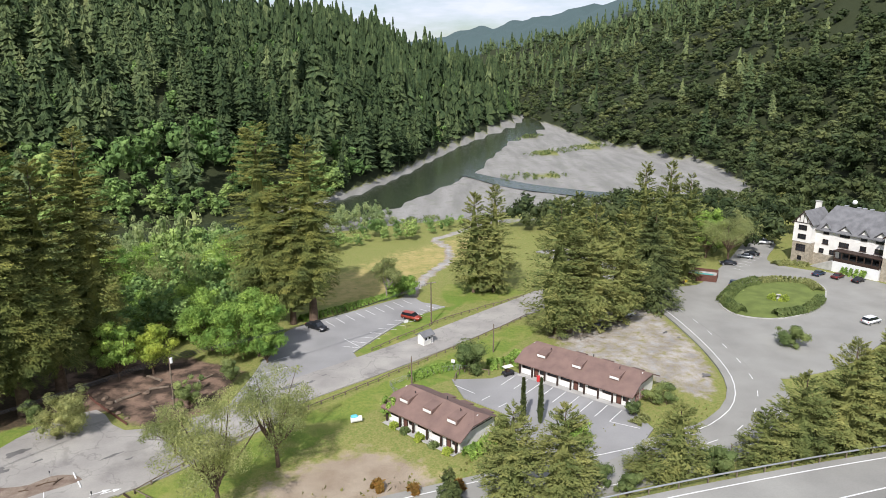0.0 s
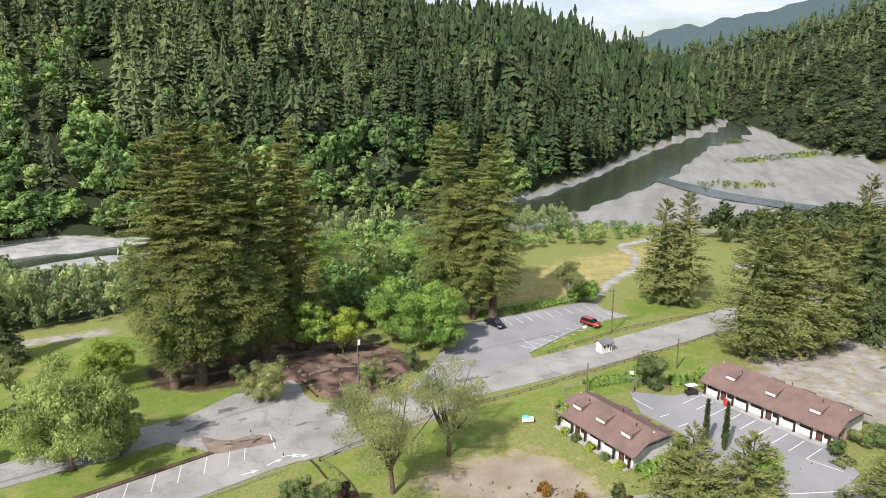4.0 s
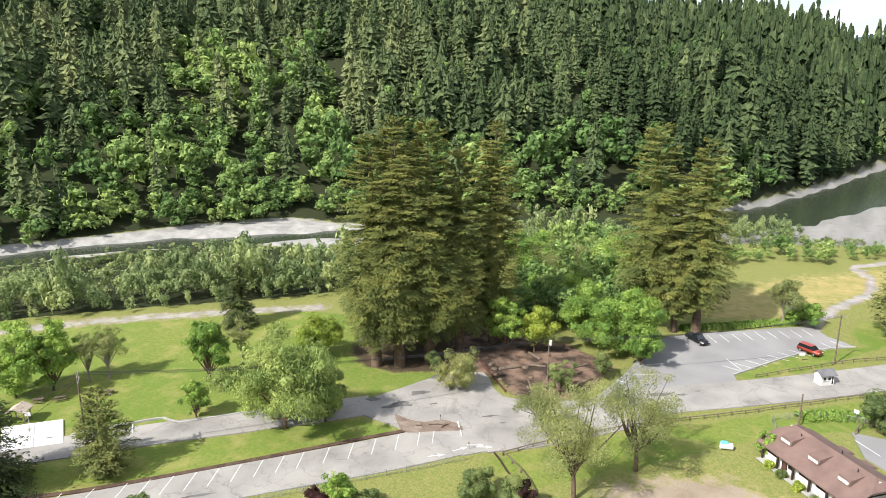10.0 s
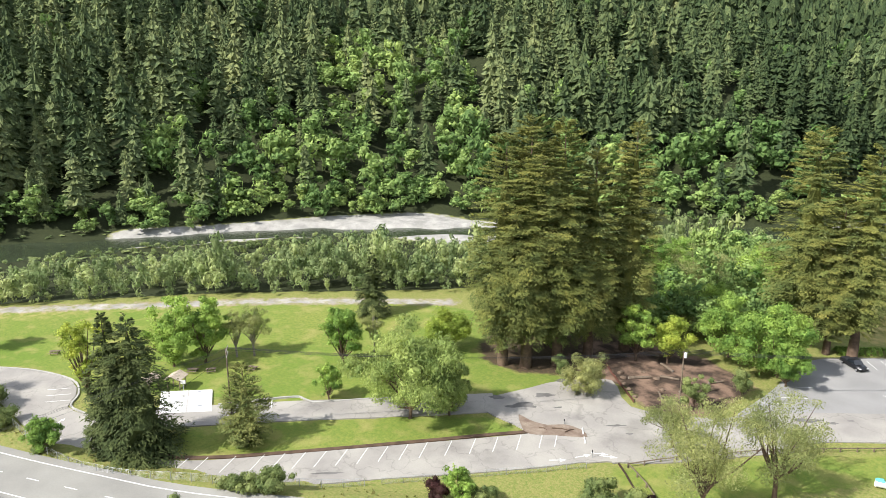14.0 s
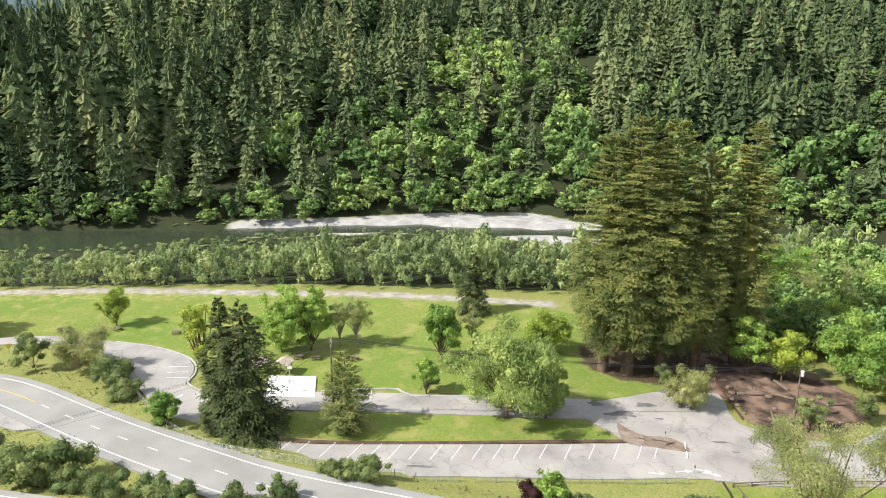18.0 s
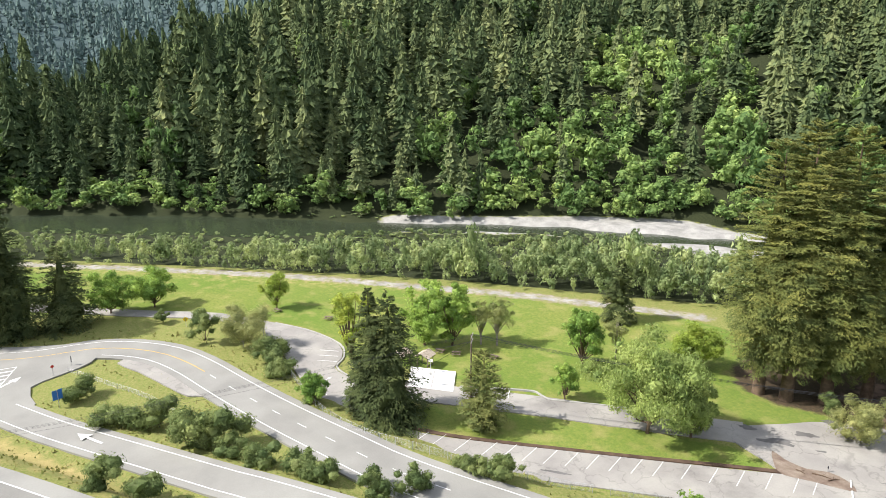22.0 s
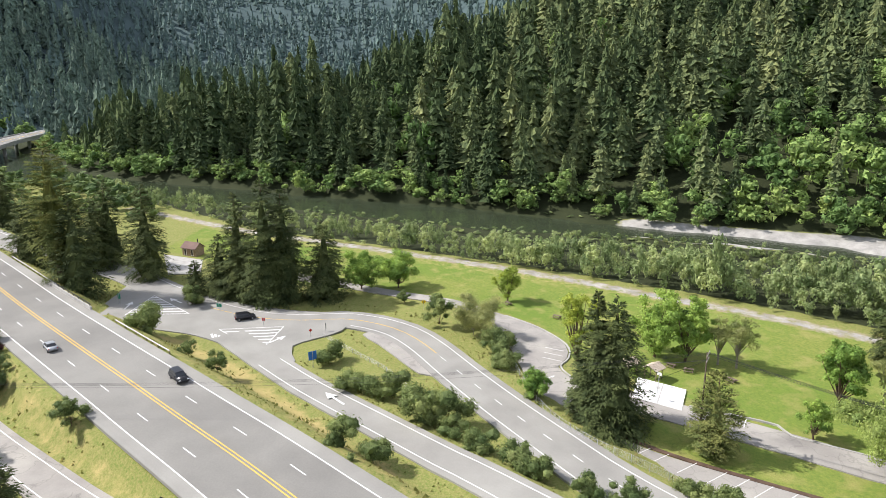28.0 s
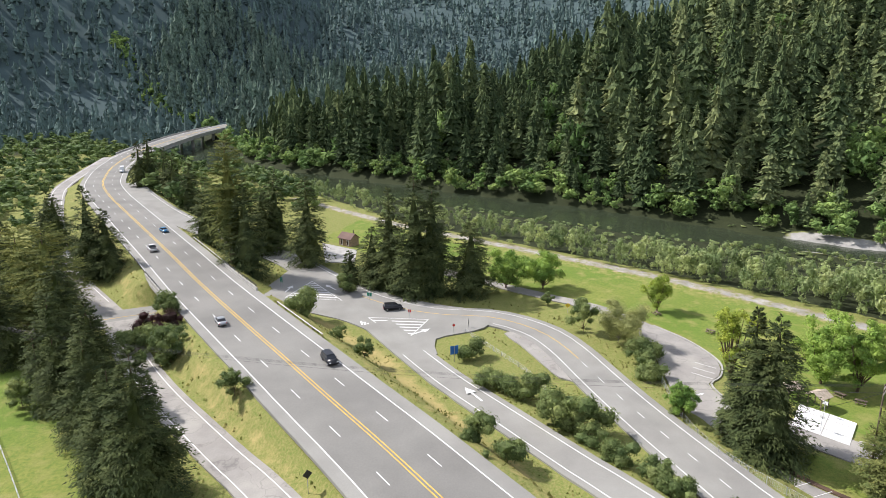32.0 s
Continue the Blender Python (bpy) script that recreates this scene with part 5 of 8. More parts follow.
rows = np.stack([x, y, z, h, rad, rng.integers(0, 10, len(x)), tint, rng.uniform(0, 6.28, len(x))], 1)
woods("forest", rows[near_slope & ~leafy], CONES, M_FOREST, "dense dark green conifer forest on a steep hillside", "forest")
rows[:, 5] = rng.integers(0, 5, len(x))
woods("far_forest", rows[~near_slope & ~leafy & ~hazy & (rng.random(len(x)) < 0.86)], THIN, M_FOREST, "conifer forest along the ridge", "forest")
woods("valley_end_forest", rows[hazy & ~leafy], THIN, M_MIDHILL, "conifer forest behind the freeway bridge, haze in its colour", "forest")
sel = rows[leafy].copy()
sel[:, 3] *= 0.62
sel[:, 4], sel[:, 5] = np.clip(sel[:, 3] * 0.4, 4, 7), rng.integers(0, 6, len(sel))
woods("hillside_broadleaf_wood", sel, ROUND, M_BANKTREE, "bright green broadleaf trees among the conifers", "woods")


# leafy fringe at the water's far edge
def on_fringe(x, y):
    d, s, _ = near(x, y, FAR_BANK)
    return (s > 0) & (d > 1) & (d < 15) & view(x, y, 8, 124) & (near(x, y, FREEWAY)[0] > 20)


x, y = scatter(rng, 30000, (-760, -480, 0, 420), on_fringe, 5.0)
z = land(x, y)[0]
h = rng.uniform(5.5, 13.5, len(x)) * (1 + 0.3 * waves(x, y, 40, 24))
rows = np.stack([x, y, z, h, h * rng.uniform(0.36, 0.5, len(x)), rng.integers(0, 6, len(x)), rng.uniform(0.1, 0.9, len(x)), rng.uniform(0, 6.28, len(x))], 1)
woods("riverside_wood", rows, ROUND, M_BANKTREE, "rounded green broadleaf trees along the far river bank", "woods")


# willow belt on the near bank
def on_belt(x, y):
    d, s, _ = near(x, y, NEAR_BANK)
    c, _, half = near(x, y, CHANNEL)
    return (s > 0) & (d > 2) & (d < 90) & (c > half + 3) & (y < 268) & (x < -18) & (near(x, y, GRAVEL_BAR)[0] > 20) & view(x, y, 3, 124) & (near(x, y, FREEWAY)[0] > 22)


x, y = scatter(rng, 40000, (-520, -330, 0, 270), on_belt, 4.5)
z, _, river, _, _ = land(x, y)
h = np.interp(river, (2, 9, 22, 34, 60), (3.6, 9.2, 8.0, 3.8, 2.2)) * rng.uniform(0.4, 1.7, len(x)) * (1 + 0.4 * waves(x, y, 24, 25))
h = np.where(view(x, y, 4, 24) & (y > 200), h * 0.6, h) * np.interp(x, (-250, -190, -150), (0.5, 0.9, 1.2))
rows = np.stack([x, y, z, h, np.clip(h * rng.uniform(0.25, 0.40, len(x)), 1.3, 3.6), rng.integers(0, 6, len(x)), rng.uniform(0.1, 0.9, len(x)), rng.uniform(0, 6.28, len(x))], 1)
front = (river < 24) & (x > -330)
woods("willow_thicket", rows[front], FINE, M_BELT, "belt of pale green young willows along the near river bank", "willow thicket")
woods("willow_scrub", rows[~front], BUSHY, M_BELT, "belt of pale green young willows along the near river bank", "willow thicket")


# oak and fir woods on the eastern hill
def on_east(x, y):
    d, s, _ = near(x, y, EAST_FOOT)
    return (s > 0) & (d > 1) & (d < 420) & view(x, y, -37, 8) & (np.hypot(x, y) < 1350)


x, y = scatter(rng, 90000, (-180, 150, 900, 1350), on_east, 9.0)
keep = below_top(x, y, land(x, y)[0])
x, y = x[keep], y[keep]
z, _, _, _, east = land(x, y)
dist = np.hypot(x, y)
keep = (dist < 560) | (rng.random(len(x)) < 0.5)
x, y, z, dist = x[keep], y[keep], z[keep], dist[keep]
kind = (waves(x, y, 130, 31) + rng.normal(0, 0.4, len(x))) > 0.95
h = np.where(kind, rng.uniform(15, 30, len(x)), rng.uniform(7, 16, len(x)))
tint = np.clip(0.45 + 0.35 * waves(x, y, 150, 32) + rng.normal(0, 0.25, len(x)), 0, 1)
rows = np.stack([x, y, z, h, np.where(kind, h * 0.19, np.clip(h * 0.5, 4.2, 7)), rng.integers(0, 5, len(x)), tint, rng.uniform(0, 6.28, len(x))], 1)
woods("oak_wood", rows[~kind & (dist < 560)], ROUND, M_OAK, "mixed oak wood with rounded olive green crowns on the hill", "woods")
woods("far_oak_wood", rows[~kind & (dist >= 560)], PLAIN, M_OAK, "far oak wood on the hill above the gravel plain", "woods")
woods("hill_conifers", rows[kind & (dist < 560)], CONES, M_FOREST, "scattered dark conifers rising over the oak wood", "forest")
woods("far_hill_conifers", rows[kind & (dist >= 560)], THIN, M_FOREST, "far conifers rising over the oak wood", "forest")


# tangled wood between the park grove and the river
GROVE_WOOD = [(-64, 134), (-52, 139), (-44, 158), (-46, 176), (-52, 200), (-66, 206), (-86, 186), (-104, 150), (-98, 134), (-84, 130)]
MEADOW_EDGE = [(-44, 214), (-30, 226), (-12, 236), (2, 246), (12, 250)]


def on_grove(x, y):
    return (inside(x, y, GROVE_WOOD, 0.1) > 0.5) | (near(x, y, MEADOW_EDGE)[0] < 7) & (near(x, y, TRAIL)[0] > 4)


x, y = scatter(rng, 6000, (-106, 126, 16, 256), on_grove, 5.6)
z = land(x, y)[0]
h = rng.uniform(5.5, 14.5, len(x)) * np.where(y > 208, 0.5, 1.0) * (1 + 0.25 * waves(x, y, 30, 27))
rows = np.stack([x, y, z, h, np.clip(h * rng.uniform(0.34, 0.5, len(x)), 2, 6), rng.integers(0, 6, len(x)), rng.uniform(0.1, 0.95, len(x)), rng.uniform(0, 6.28, len(x))], 1)
woods("park_wood", rows, LEAFY, M_BANKTREE, "tangled bright green broadleaf wood behind the park grove", "woods")


# leafy wood round the resort
RESORT_WOOD = [(60, 214), (38, 232), (24, 246), (50, 262), (80, 288), (130, 300), (165, 262), (150, 226), (114, 229), (100, 208), (90, 210), (78, 199), (66, 203)]


def on_resort(x, y):
    return (inside(x, y, RESORT_WOOD, 0.1) > 0.5) & (np.hypot(x - 124, y - 196) > 24)


x, y = scatter(rng, 8000, (20, 195, 170, 302), on_resort, 6.4)
z = land(x, y)[0]
h = rng.uniform(5, 14, len(x)) * np.interp(y, (200, 240, 300), (1.15, 1.0, 0.55))
rows = np.stack([x, y, z, h, h * rng.uniform(0.36, 0.5, len(x)), rng.integers(0, 6, len(x)), rng.uniform(0, 0.8, len(x)), rng.uniform(0, 6.28, len(x))], 1)
woods("resort_wood", rows, BUSHY, M_OAK, "dense green broadleaf wood behind the resort", "woods")


# thinner woods on the ranges far off
def on_far(x, y):
    far = np.hypot(x, y)
    west_d, west_s, _ = near(x, y, FAR_BANK)
    near_d, near_s, _ = near(x, y, NEAR_BANK)
    return (view(x, y, 66, 134) & (far > 560) & (far < 2100)) & ((west_s > 0) & ((west_d > 150) | (west_d > 25) & view(x, y, 100, 134)) | (near_s < 0) & (near_d > 60) & (far > 480) | view(x, y, 100, 134) & (far > 600)) & (near(x, y, FREEWAY)[0] > 26)


def on_north(x, y):
    far = np.hypot(x, y)
    return view(x, y, -30, 26) & (far > 1000) & (far < 1500) & (near(x, y, CHANNEL)[0] > 30)


x, y = scatter(rng, 80000, (-2000, -1500, -350, 500), on_far, 9.5)
keep = rng.random(len(x)) < 0.8
x, y = x[keep], y[keep]
x2, y2 = scatter(rng, 16000, (-650, 950, 750, 1500), on_north, 17)
x, y = np.concatenate([x, x2]), np.concatenate([y, y2])
keep = below_top(x, y, land(x, y)[0])
x, y = x[keep], y[keep]
z = land(x, y)[0]
h = rng.uniform(10, 24, len(x))
rows = np.stack([x, y, z, h, h * rng.uniform(0.24, 0.36, len(x)), rng.integers(0, 5, len(x)), rng.uniform(0, 1, len(x)), rng.uniform(0, 6.28, len(x))], 1)
north = y > 700
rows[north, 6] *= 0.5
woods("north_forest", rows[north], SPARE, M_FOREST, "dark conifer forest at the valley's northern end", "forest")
# far trees take their haze from the material's bluish colour
woods("distant_forest", rows[~north], SPARE, M_FAR, "distant forest on far hills, haze in its colour", "forest")


# leafy trees south of the freeway, towards the bridge
def on_south(x, y):
    return view(x, y, 108, 136) & (np.hypot(x, y) > 290) & (np.hypot(x, y) < 640) & (near(x, y, FREEWAY)[0] > 17) & (near(x, y, RAMP_FAR)[0] > 9) & (near(x, y, NEAR_BANK)[1] < 0)


x, y = scatter(rng, 30000, (-620, -480, -180, -90), on_south, 9.5)
z = land(x, y)[0]
h = rng.uniform(5, 13, len(x))
rows = np.stack([x, y, z, h, h * rng.uniform(0.4, 0.55, len(x)), rng.integers(0, 5, len(x)), rng.uniform(0, 0.8, len(x)), rng.uniform(0, 6.28, len(x))], 1)
woods("valley_wood", rows, PLAIN, M_VALLEY, "green broadleaf trees on flat ground near the freeway bridge", "woods")


# low scrub on the gravel flats and round the roads
def on_scrub(x, y):
    d, s, _ = near(x, y, NEAR_BANK)
    c, _, half = near(x, y, CHANNEL)
    g = np.zeros(x.shape, bool)
    for bar in ([(57, 583), (80, 616)], [(64, 478), (131, 545)], [(40, 376), (61, 381)], [(-36, 240), (-8, 262)], [(-150, 168), (-175, 148), (-205, 112)], [(-240, 75), (-215, 105)]):
        g |= near(x, y, np.array(bar, float))[0] < 9
    return (s > 0) & (c > half + 3) & g


x, y = scatter(rng, 34000, (-260, 60, 160, 640), on_scrub, 2.8)
z = land(x, y)[0]
h = rng.uniform(0.6, 2.2, len(x))
rows = np.stack([x, y, z, h, h * rng.uniform(0.5, 0.9, len(x)), rng.integers(0, 5, len(x)), rng.uniform(0.1, 0.9, len(x)), rng.uniform(0, 6.28, len(x))], 1)
woods("gravel_bar_scrub", rows, LOW, M_SHRUB, "low green scrub on the gravel bars", "scrub")


# rough grass on the verges and banks
def on_verge(x, y):
    ok = np.zeros(x.shape, bool)
    for line, half, reach in ((FREEWAY, 10.5, 24), (RAMP_OUT, 4, 12), (VALLEY_ROAD, 5.6, 11), (RAMP_SOUTH, 3.8, 10)):
        d = near(x, y, line)[0]
        ok |= (d > half) & (d < reach)
    for line, half in ((FREEWAY, 10.5), (RAMP_OUT, 4), (VALLEY_ROAD, 5.6), (RAMP_SOUTH, 3.8), (UNDER_ROAD, 6), (ENTRY, 5)):
        ok &= near(x, y, line)[0] > half
    return ok & (waves(x, y, 9, 41) > -0.3) & (x < 66) & (x > -215) & (inside(x, y, [(-188, -70), (-160, -68), (-127, -20), (-148, -8), (-163, -24)], 0.1) < 0.5)


x, y = scatter(rng, 60000, (-215, -130, 66, 110), on_verge, 0.55)
z = land(x, y)[0]
n = len(x)
root = np.stack([x, y, z - 0.03], 1)
tall = rng.uniform(0.2, 0.55, n) * (1 + 0.5 * waves(x, y, 12, 42))
a = rng.uniform(0, 6.28, n)
way = unit(np.stack([rng.normal(0, 0.35, n), rng.normal(0, 0.35, n), np.ones(n)], 1))
v, t = slivers(root, way, np.stack([np.cos(a), np.sin(a), 0 * a], 1), tall, tall * rng.uniform(0.8, 1.4, n))
M_TUFT = leaf("rough verge grass", (0.300, 0.270, 0.100), (0.165, 0.195, 0.050), 0.5, 0.5)
tagged(new("verge_grass", mesh("verge_grass", v, t, M_TUFT, np.repeat(rng.uniform(0.1, 0.9, n), 3))), "rough green and golden grass on the road banks", "grass", kind="stuff")


# ---- cars ----
def car(kind, colour, x, y, turn, label, z=None, group=""):
    """A car: painted body, glasshouse, roof, lamps and four wheels. Its nose points along +x."""
    z = ground_z(x, y) + 0.2 if z is None else z
    L, W, hb, ht = {"sedan": (4.6, 1.8, 0.95, 1.45), "suv": (4.7, 1.9, 1.1, 1.75), "pickup": (5.6, 2.0, 1.1, 1.85), "van": (7.0, 2.3, 1.3, 2.9)}[kind]
    ob = thing({"sedan": "car", "suv": "car", "pickup": "pickup_truck", "van": "truck"}[kind], x, y, z, turn, label, "truck" if kind in ("pickup", "van") else "car", group)
    a, c = -L / 2, L / 2
    hood = c - {"sedan": 1.1, "suv": 1.0, "pickup": 1.4, "van": 1.2}[kind]
    deck = a + {"sedan": 0.75, "suv": 0.12, "pickup": 2.0, "van": 0.05}[kind]
    bm = bmesh.new()
    low = [(a, 0.35), (c, 0.35), (c + 0.02, hb * 0.72), (hood + 0.1, hb), (deck, hb), (a - 0.02, hb * 0.93)]
    rings = [[bm.verts.new((px, s * W / 2 * k, pz)) for px, pz in low] for s, k in ((-1, 1), (1, 1))]
    bm.faces.new(rings[0])
    bm.faces.new(rings[1][::-1])
    for i in range(len(low)):
        j = (i + 1) % len(low)
        bm.faces.new((rings[0][j], rings[0][i], rings[1][i], rings[1][j]))
    bmesh.ops.bevel(bm, geom=bm.edges[:], offset=0.07, segments=2, affect="EDGES")
    part("body", bm_mesh("body", bm, colour, True), ob)
    back = {"sedan": deck + 0.1, "suv": deck, "pickup": deck, "van": deck}[kind]
    g0, g1, r0, r1 = back, hood + 0.05, back + (0.55 if kind == "sedan" else 0.22), hood - (0.75 if kind != "van" else 0.3)
    bm = bmesh.new()
    lo = [bm.verts.new((px, py * (W / 2 - 0.06), hb - 0.02)) for px, py in ((g0, -1), (g1, -1), (g1, 1), (g0, 1))]
    hi = [bm.verts.new((px, py * (W / 2 - 0.22), ht - 0.07)) for px, py in ((r0, -1), (r1, -1), (r1, 1), (r0, 1))]
    for i in range(4):
        j = (i + 1) % 4
        bm.faces.new((lo[i], lo[j], hi[j], hi[i]))
    bm.faces.new(hi)
    part("windows", bm_mesh("windows", bm, M_GLASS if kind != "van" else colour), ob, "dark tinted windows" if kind != "van" else "")
    part("roof", box("roof", (r1 - r0 + 0.06, W - 0.40, 0.08), ((r0 + r1) / 2, 0, ht - 0.08), colour, 0.03), ob)
    if kind == "pickup":
        part("cargo_bed", box("cargo_bed", (1.7, W - 0.35, 0.06), (a + 1.0, 0, hb + 0.005), M_DARKMETAL, 0.02), ob, "dark open cargo bed")
    for s in (-1, 1):
        part("headlight", box("headlight", (0.1, 0.36, 0.16), (c - 0.02, s * (W / 2 - 0.26), hb * 0.66), M_LAMPWHITE, 0.03), ob, "clear headlight")
        part("tail_light", box("tail_light", (0.08, 0.22, 0.26), (a + 0.01, s * (W / 2 - 0.16), hb * 0.68), M_LAMPRED, 0.03), ob, "red tail light")
        part("mirror", box("mirror", (0.14, 0.18, 0.13), (g1 - 0.55, s * (W / 2 + 0.05), hb + 0.02), colour, 0.03), ob)
        for wx in (a + 0.85, c - 0.85):
            bm = bmesh.new()
            bmesh.ops.create_cone(bm, cap_ends=True, segments=18, radius1=0.34, radius2=0.34, depth=0.24, matrix=pose(wx, s * (W / 2 - 0.10), 0.34, 90))
            bmesh.ops.bevel(bm, geom=[e for e in bm.edges if len(e.link_faces) == 2 and any(len(f.verts) > 4 for f in e.link_faces)], offset=0.04, segments=1, affect="EDGES")
            tyre = part("wheel", bm_mesh("wheel", bm, M_TYRE), ob)
            bm = bmesh.new()
            bmesh.ops.create_cone(bm, cap_ends=True, segments=12, radius1=0.20, radius2=0.20, depth=0.03, matrix=pose(wx, s * (W / 2 + 0.025), 0.34, 90))
            part("rim", bm_mesh("rim", bm, M_STEEL), tyre, "grey metal rim")
    return ob


CARS = "cars parked and driving in the valley"
car("pickup", M_CARBLACK, -28.6, 145.6, -38, "black pickup parked in a marked stall", 0.05, CARS)
car("suv", M_CARRED, -7.6, 151.6, -30, "red estate car parked in the upper lot", 0.05, CARS)
car("suv", M_CARWHITE, 42.5, 153.4, 15, "white car parked under conifers on bare dirt", 0.02, CARS)
car("suv", M_CARMAROON, 39.4, 150.2, 10, "dark maroon car parked in tree shade", 0.02, CARS)
car("sedan", M_CARBLACK, 34.6, 145.2, -10, "black car parked on needle litter", 0.02, CARS)
car("sedan", M_CARNAVY, 77.6, 176.6, 60, "dark blue car beside the planted island", 0.06, CARS)
car("pickup", M_CARWHITE, 106.0, 221.0, 160, "white pickup parked above the inn", 0.06, CARS)
car("sedan", M_CARSILVER, 92.3, 203.6, 150, "silver car parked in front of trees", 0.06, CARS)
car("sedan", M_CARBLACK, 95.6, 206.8, 150, "black car parked beside a silver one", 0.06, CARS)
car("sedan", M_CARBLACK, 84.2, 196.4, 165, "black car at the edge of the forecourt", 0.06, CARS)
car("sedan", M_CARNAVY, 105.2, 185.4, 35, "navy car parked below the inn", 0.06, CARS)
car("sedan", M_CARMAROON, 109.0, 182.6, 35, "dark red car parked below the inn", 0.06, CARS)
car("sedan", M_CARBLACK, 112.6, 179.0, 35, "black car parked below the inn's porch", 0.06, CARS)
car("suv", M_CARWHITE, 97.5, 148.0, 25, "white car beside a planted corner", 0.06, CARS)
car("suv", M_CARBLACK, -112.2, -35.6, 36, "black off-roader on the freeway", 5.55, CARS)
car("sedan", M_CARSILVER, -128.4, -63.8, 216, "grey car on the freeway", 5.55, CARS)
car("pickup", M_CARWHITE, -183.2, -110.2, 220, "white pickup on the freeway", 5.55, CARS)
car("sedan", M_CARBLUE, -206.4, -119.4, 45, "blue car on the freeway", 5.55, CARS)
car("suv", M_CARBLACK, -156.3, -33.0, 110, "dark car on the valley road at the junction", 0.06, CARS)
car("van", M_CARWHITE, -332, -211.5, 30, "white box truck far down the freeway", 5.55, CARS)
car("suv", M_CARBLACK, -156.5, -93.6, 120, "black car waiting on the road below the freeway", 0.05, CARS)


# ---- motel wings ----
def gable_roof(parent, x0, x1, y0, y1, eave, ridge, material, thick=0.22, clip=1.6, over=0.9, name="roof"):
    """A pitched roof along x with clipped gable ends."""
    ym, run = (y0 + y1) / 2, (y1 - y0) / 2 + over
    k = (ridge - eave) / ((y1 - y0) / 2)
    low = eave - over * k
    for s, n in ((-1, "roof_slope"), (1, "roof_slope")):
        v = []
        for dz in (0, -thick):
            v += [(x0 - over, ym + s * run, low + dz), (x1 + over, ym + s * run, low + dz), (x1 + over, ym + s * run * 0.42, ridge - run * 0.42 * k + dz), (x1 + over - clip, ym, ridge + dz), (x0 - over + clip, ym, ridge + dz), (x0 - over, ym + s * run * 0.42, ridge - run * 0.42 * k + dz)]
        f = [[0, 1, 2, 3, 4, 5], [11, 10, 9, 8, 7, 6]] + [[i, (i + 1) % 6, 6 + (i + 1) % 6, 6 + i] for i in range(6)]
        part(n, mesh(n, v, f, material), parent)
    for xe, sx in ((x0 - over, -1), (x1 + over, 1)):
        zc = ridge - run * 0.42 * k
        v = [(xe, ym - run * 0.42, zc), (xe, ym + run * 0.42, zc), (xe - sx * clip, ym, ridge)]
        v += [(q[0], q[1], q[2] - thick) for q in v]
        part("roof_hip", mesh("roof_hip", v, [[0, 1, 2], [5, 4, 3], [0, 3, 4, 1], [1, 4, 5, 2], [2, 5, 3, 0]], material), parent)


def opening(parent, name, w, h, at, material, frame_material, depth=0.1, bars=0, rows=0):
    """A window or door in a wall that faces -y: frame, panes or leaf, and glazing bars."""
    x, y, z = at
    fr = part(name + "_frame" if name != "door" else "door_frame", profile_frame(w, h, 0.09, depth + 0.05, frame_material), parent, m=pose(x, y - depth / 2, z))
    part("pane" if name == "window" else "door_leaf", box(name, (w - 0.1, 0.05, h - 0.1), (0, 0.03, 0.05), material), fr)
    for i in range(bars):
        part("glazing_bar", box("glazing_bar", (0.06, 0.07, h - 0.1), (-w / 2 + w * (i + 1) / (bars + 1), 0, 0.05), frame_material), fr)
    for i in range(rows):
        part("glazing_bar", box("glazing_bar", (w - 0.1, 0.07, 0.06), (0, 0, h * (i + 1) / (rows + 1)), frame_material), fr)
    return fr


def profile_frame(w, h, t, d, material):
    """A rectangular frame that stands on z = 0."""
    bm = bmesh.new()
    for size, at in (((t, d, h), (-w / 2 + t / 2, 0, 0)), ((t, d, h), (w / 2 - t / 2, 0, 0)), ((w - 2 * t, d, t), (0, 0, 0)), ((w - 2 * t, d, t), (0, 0, h - t))):
        bmesh.ops.create_cube(bm, size=1, matrix=Matrix.Translation(at) @ pose(0, 0, size[2] / 2) @ Matrix.Diagonal((*size, 1)))
    return bm_mesh("frame", bm, material)


def vent_dormer(parent, x, y, z):
    d = part("dormer", profile("dormer", [(-1.1, -0.75), (1.6, 0.42), (-0.9, 0.05)], -1.0, 1.0, M_ROOF), parent, m=pose(x, y, z))
    part("dormer_panel", box("dormer_panel", (1.7, 0.08, 0.42), (0, -1.13, -0.62), M_STUCCO), d, "white dormer panel")


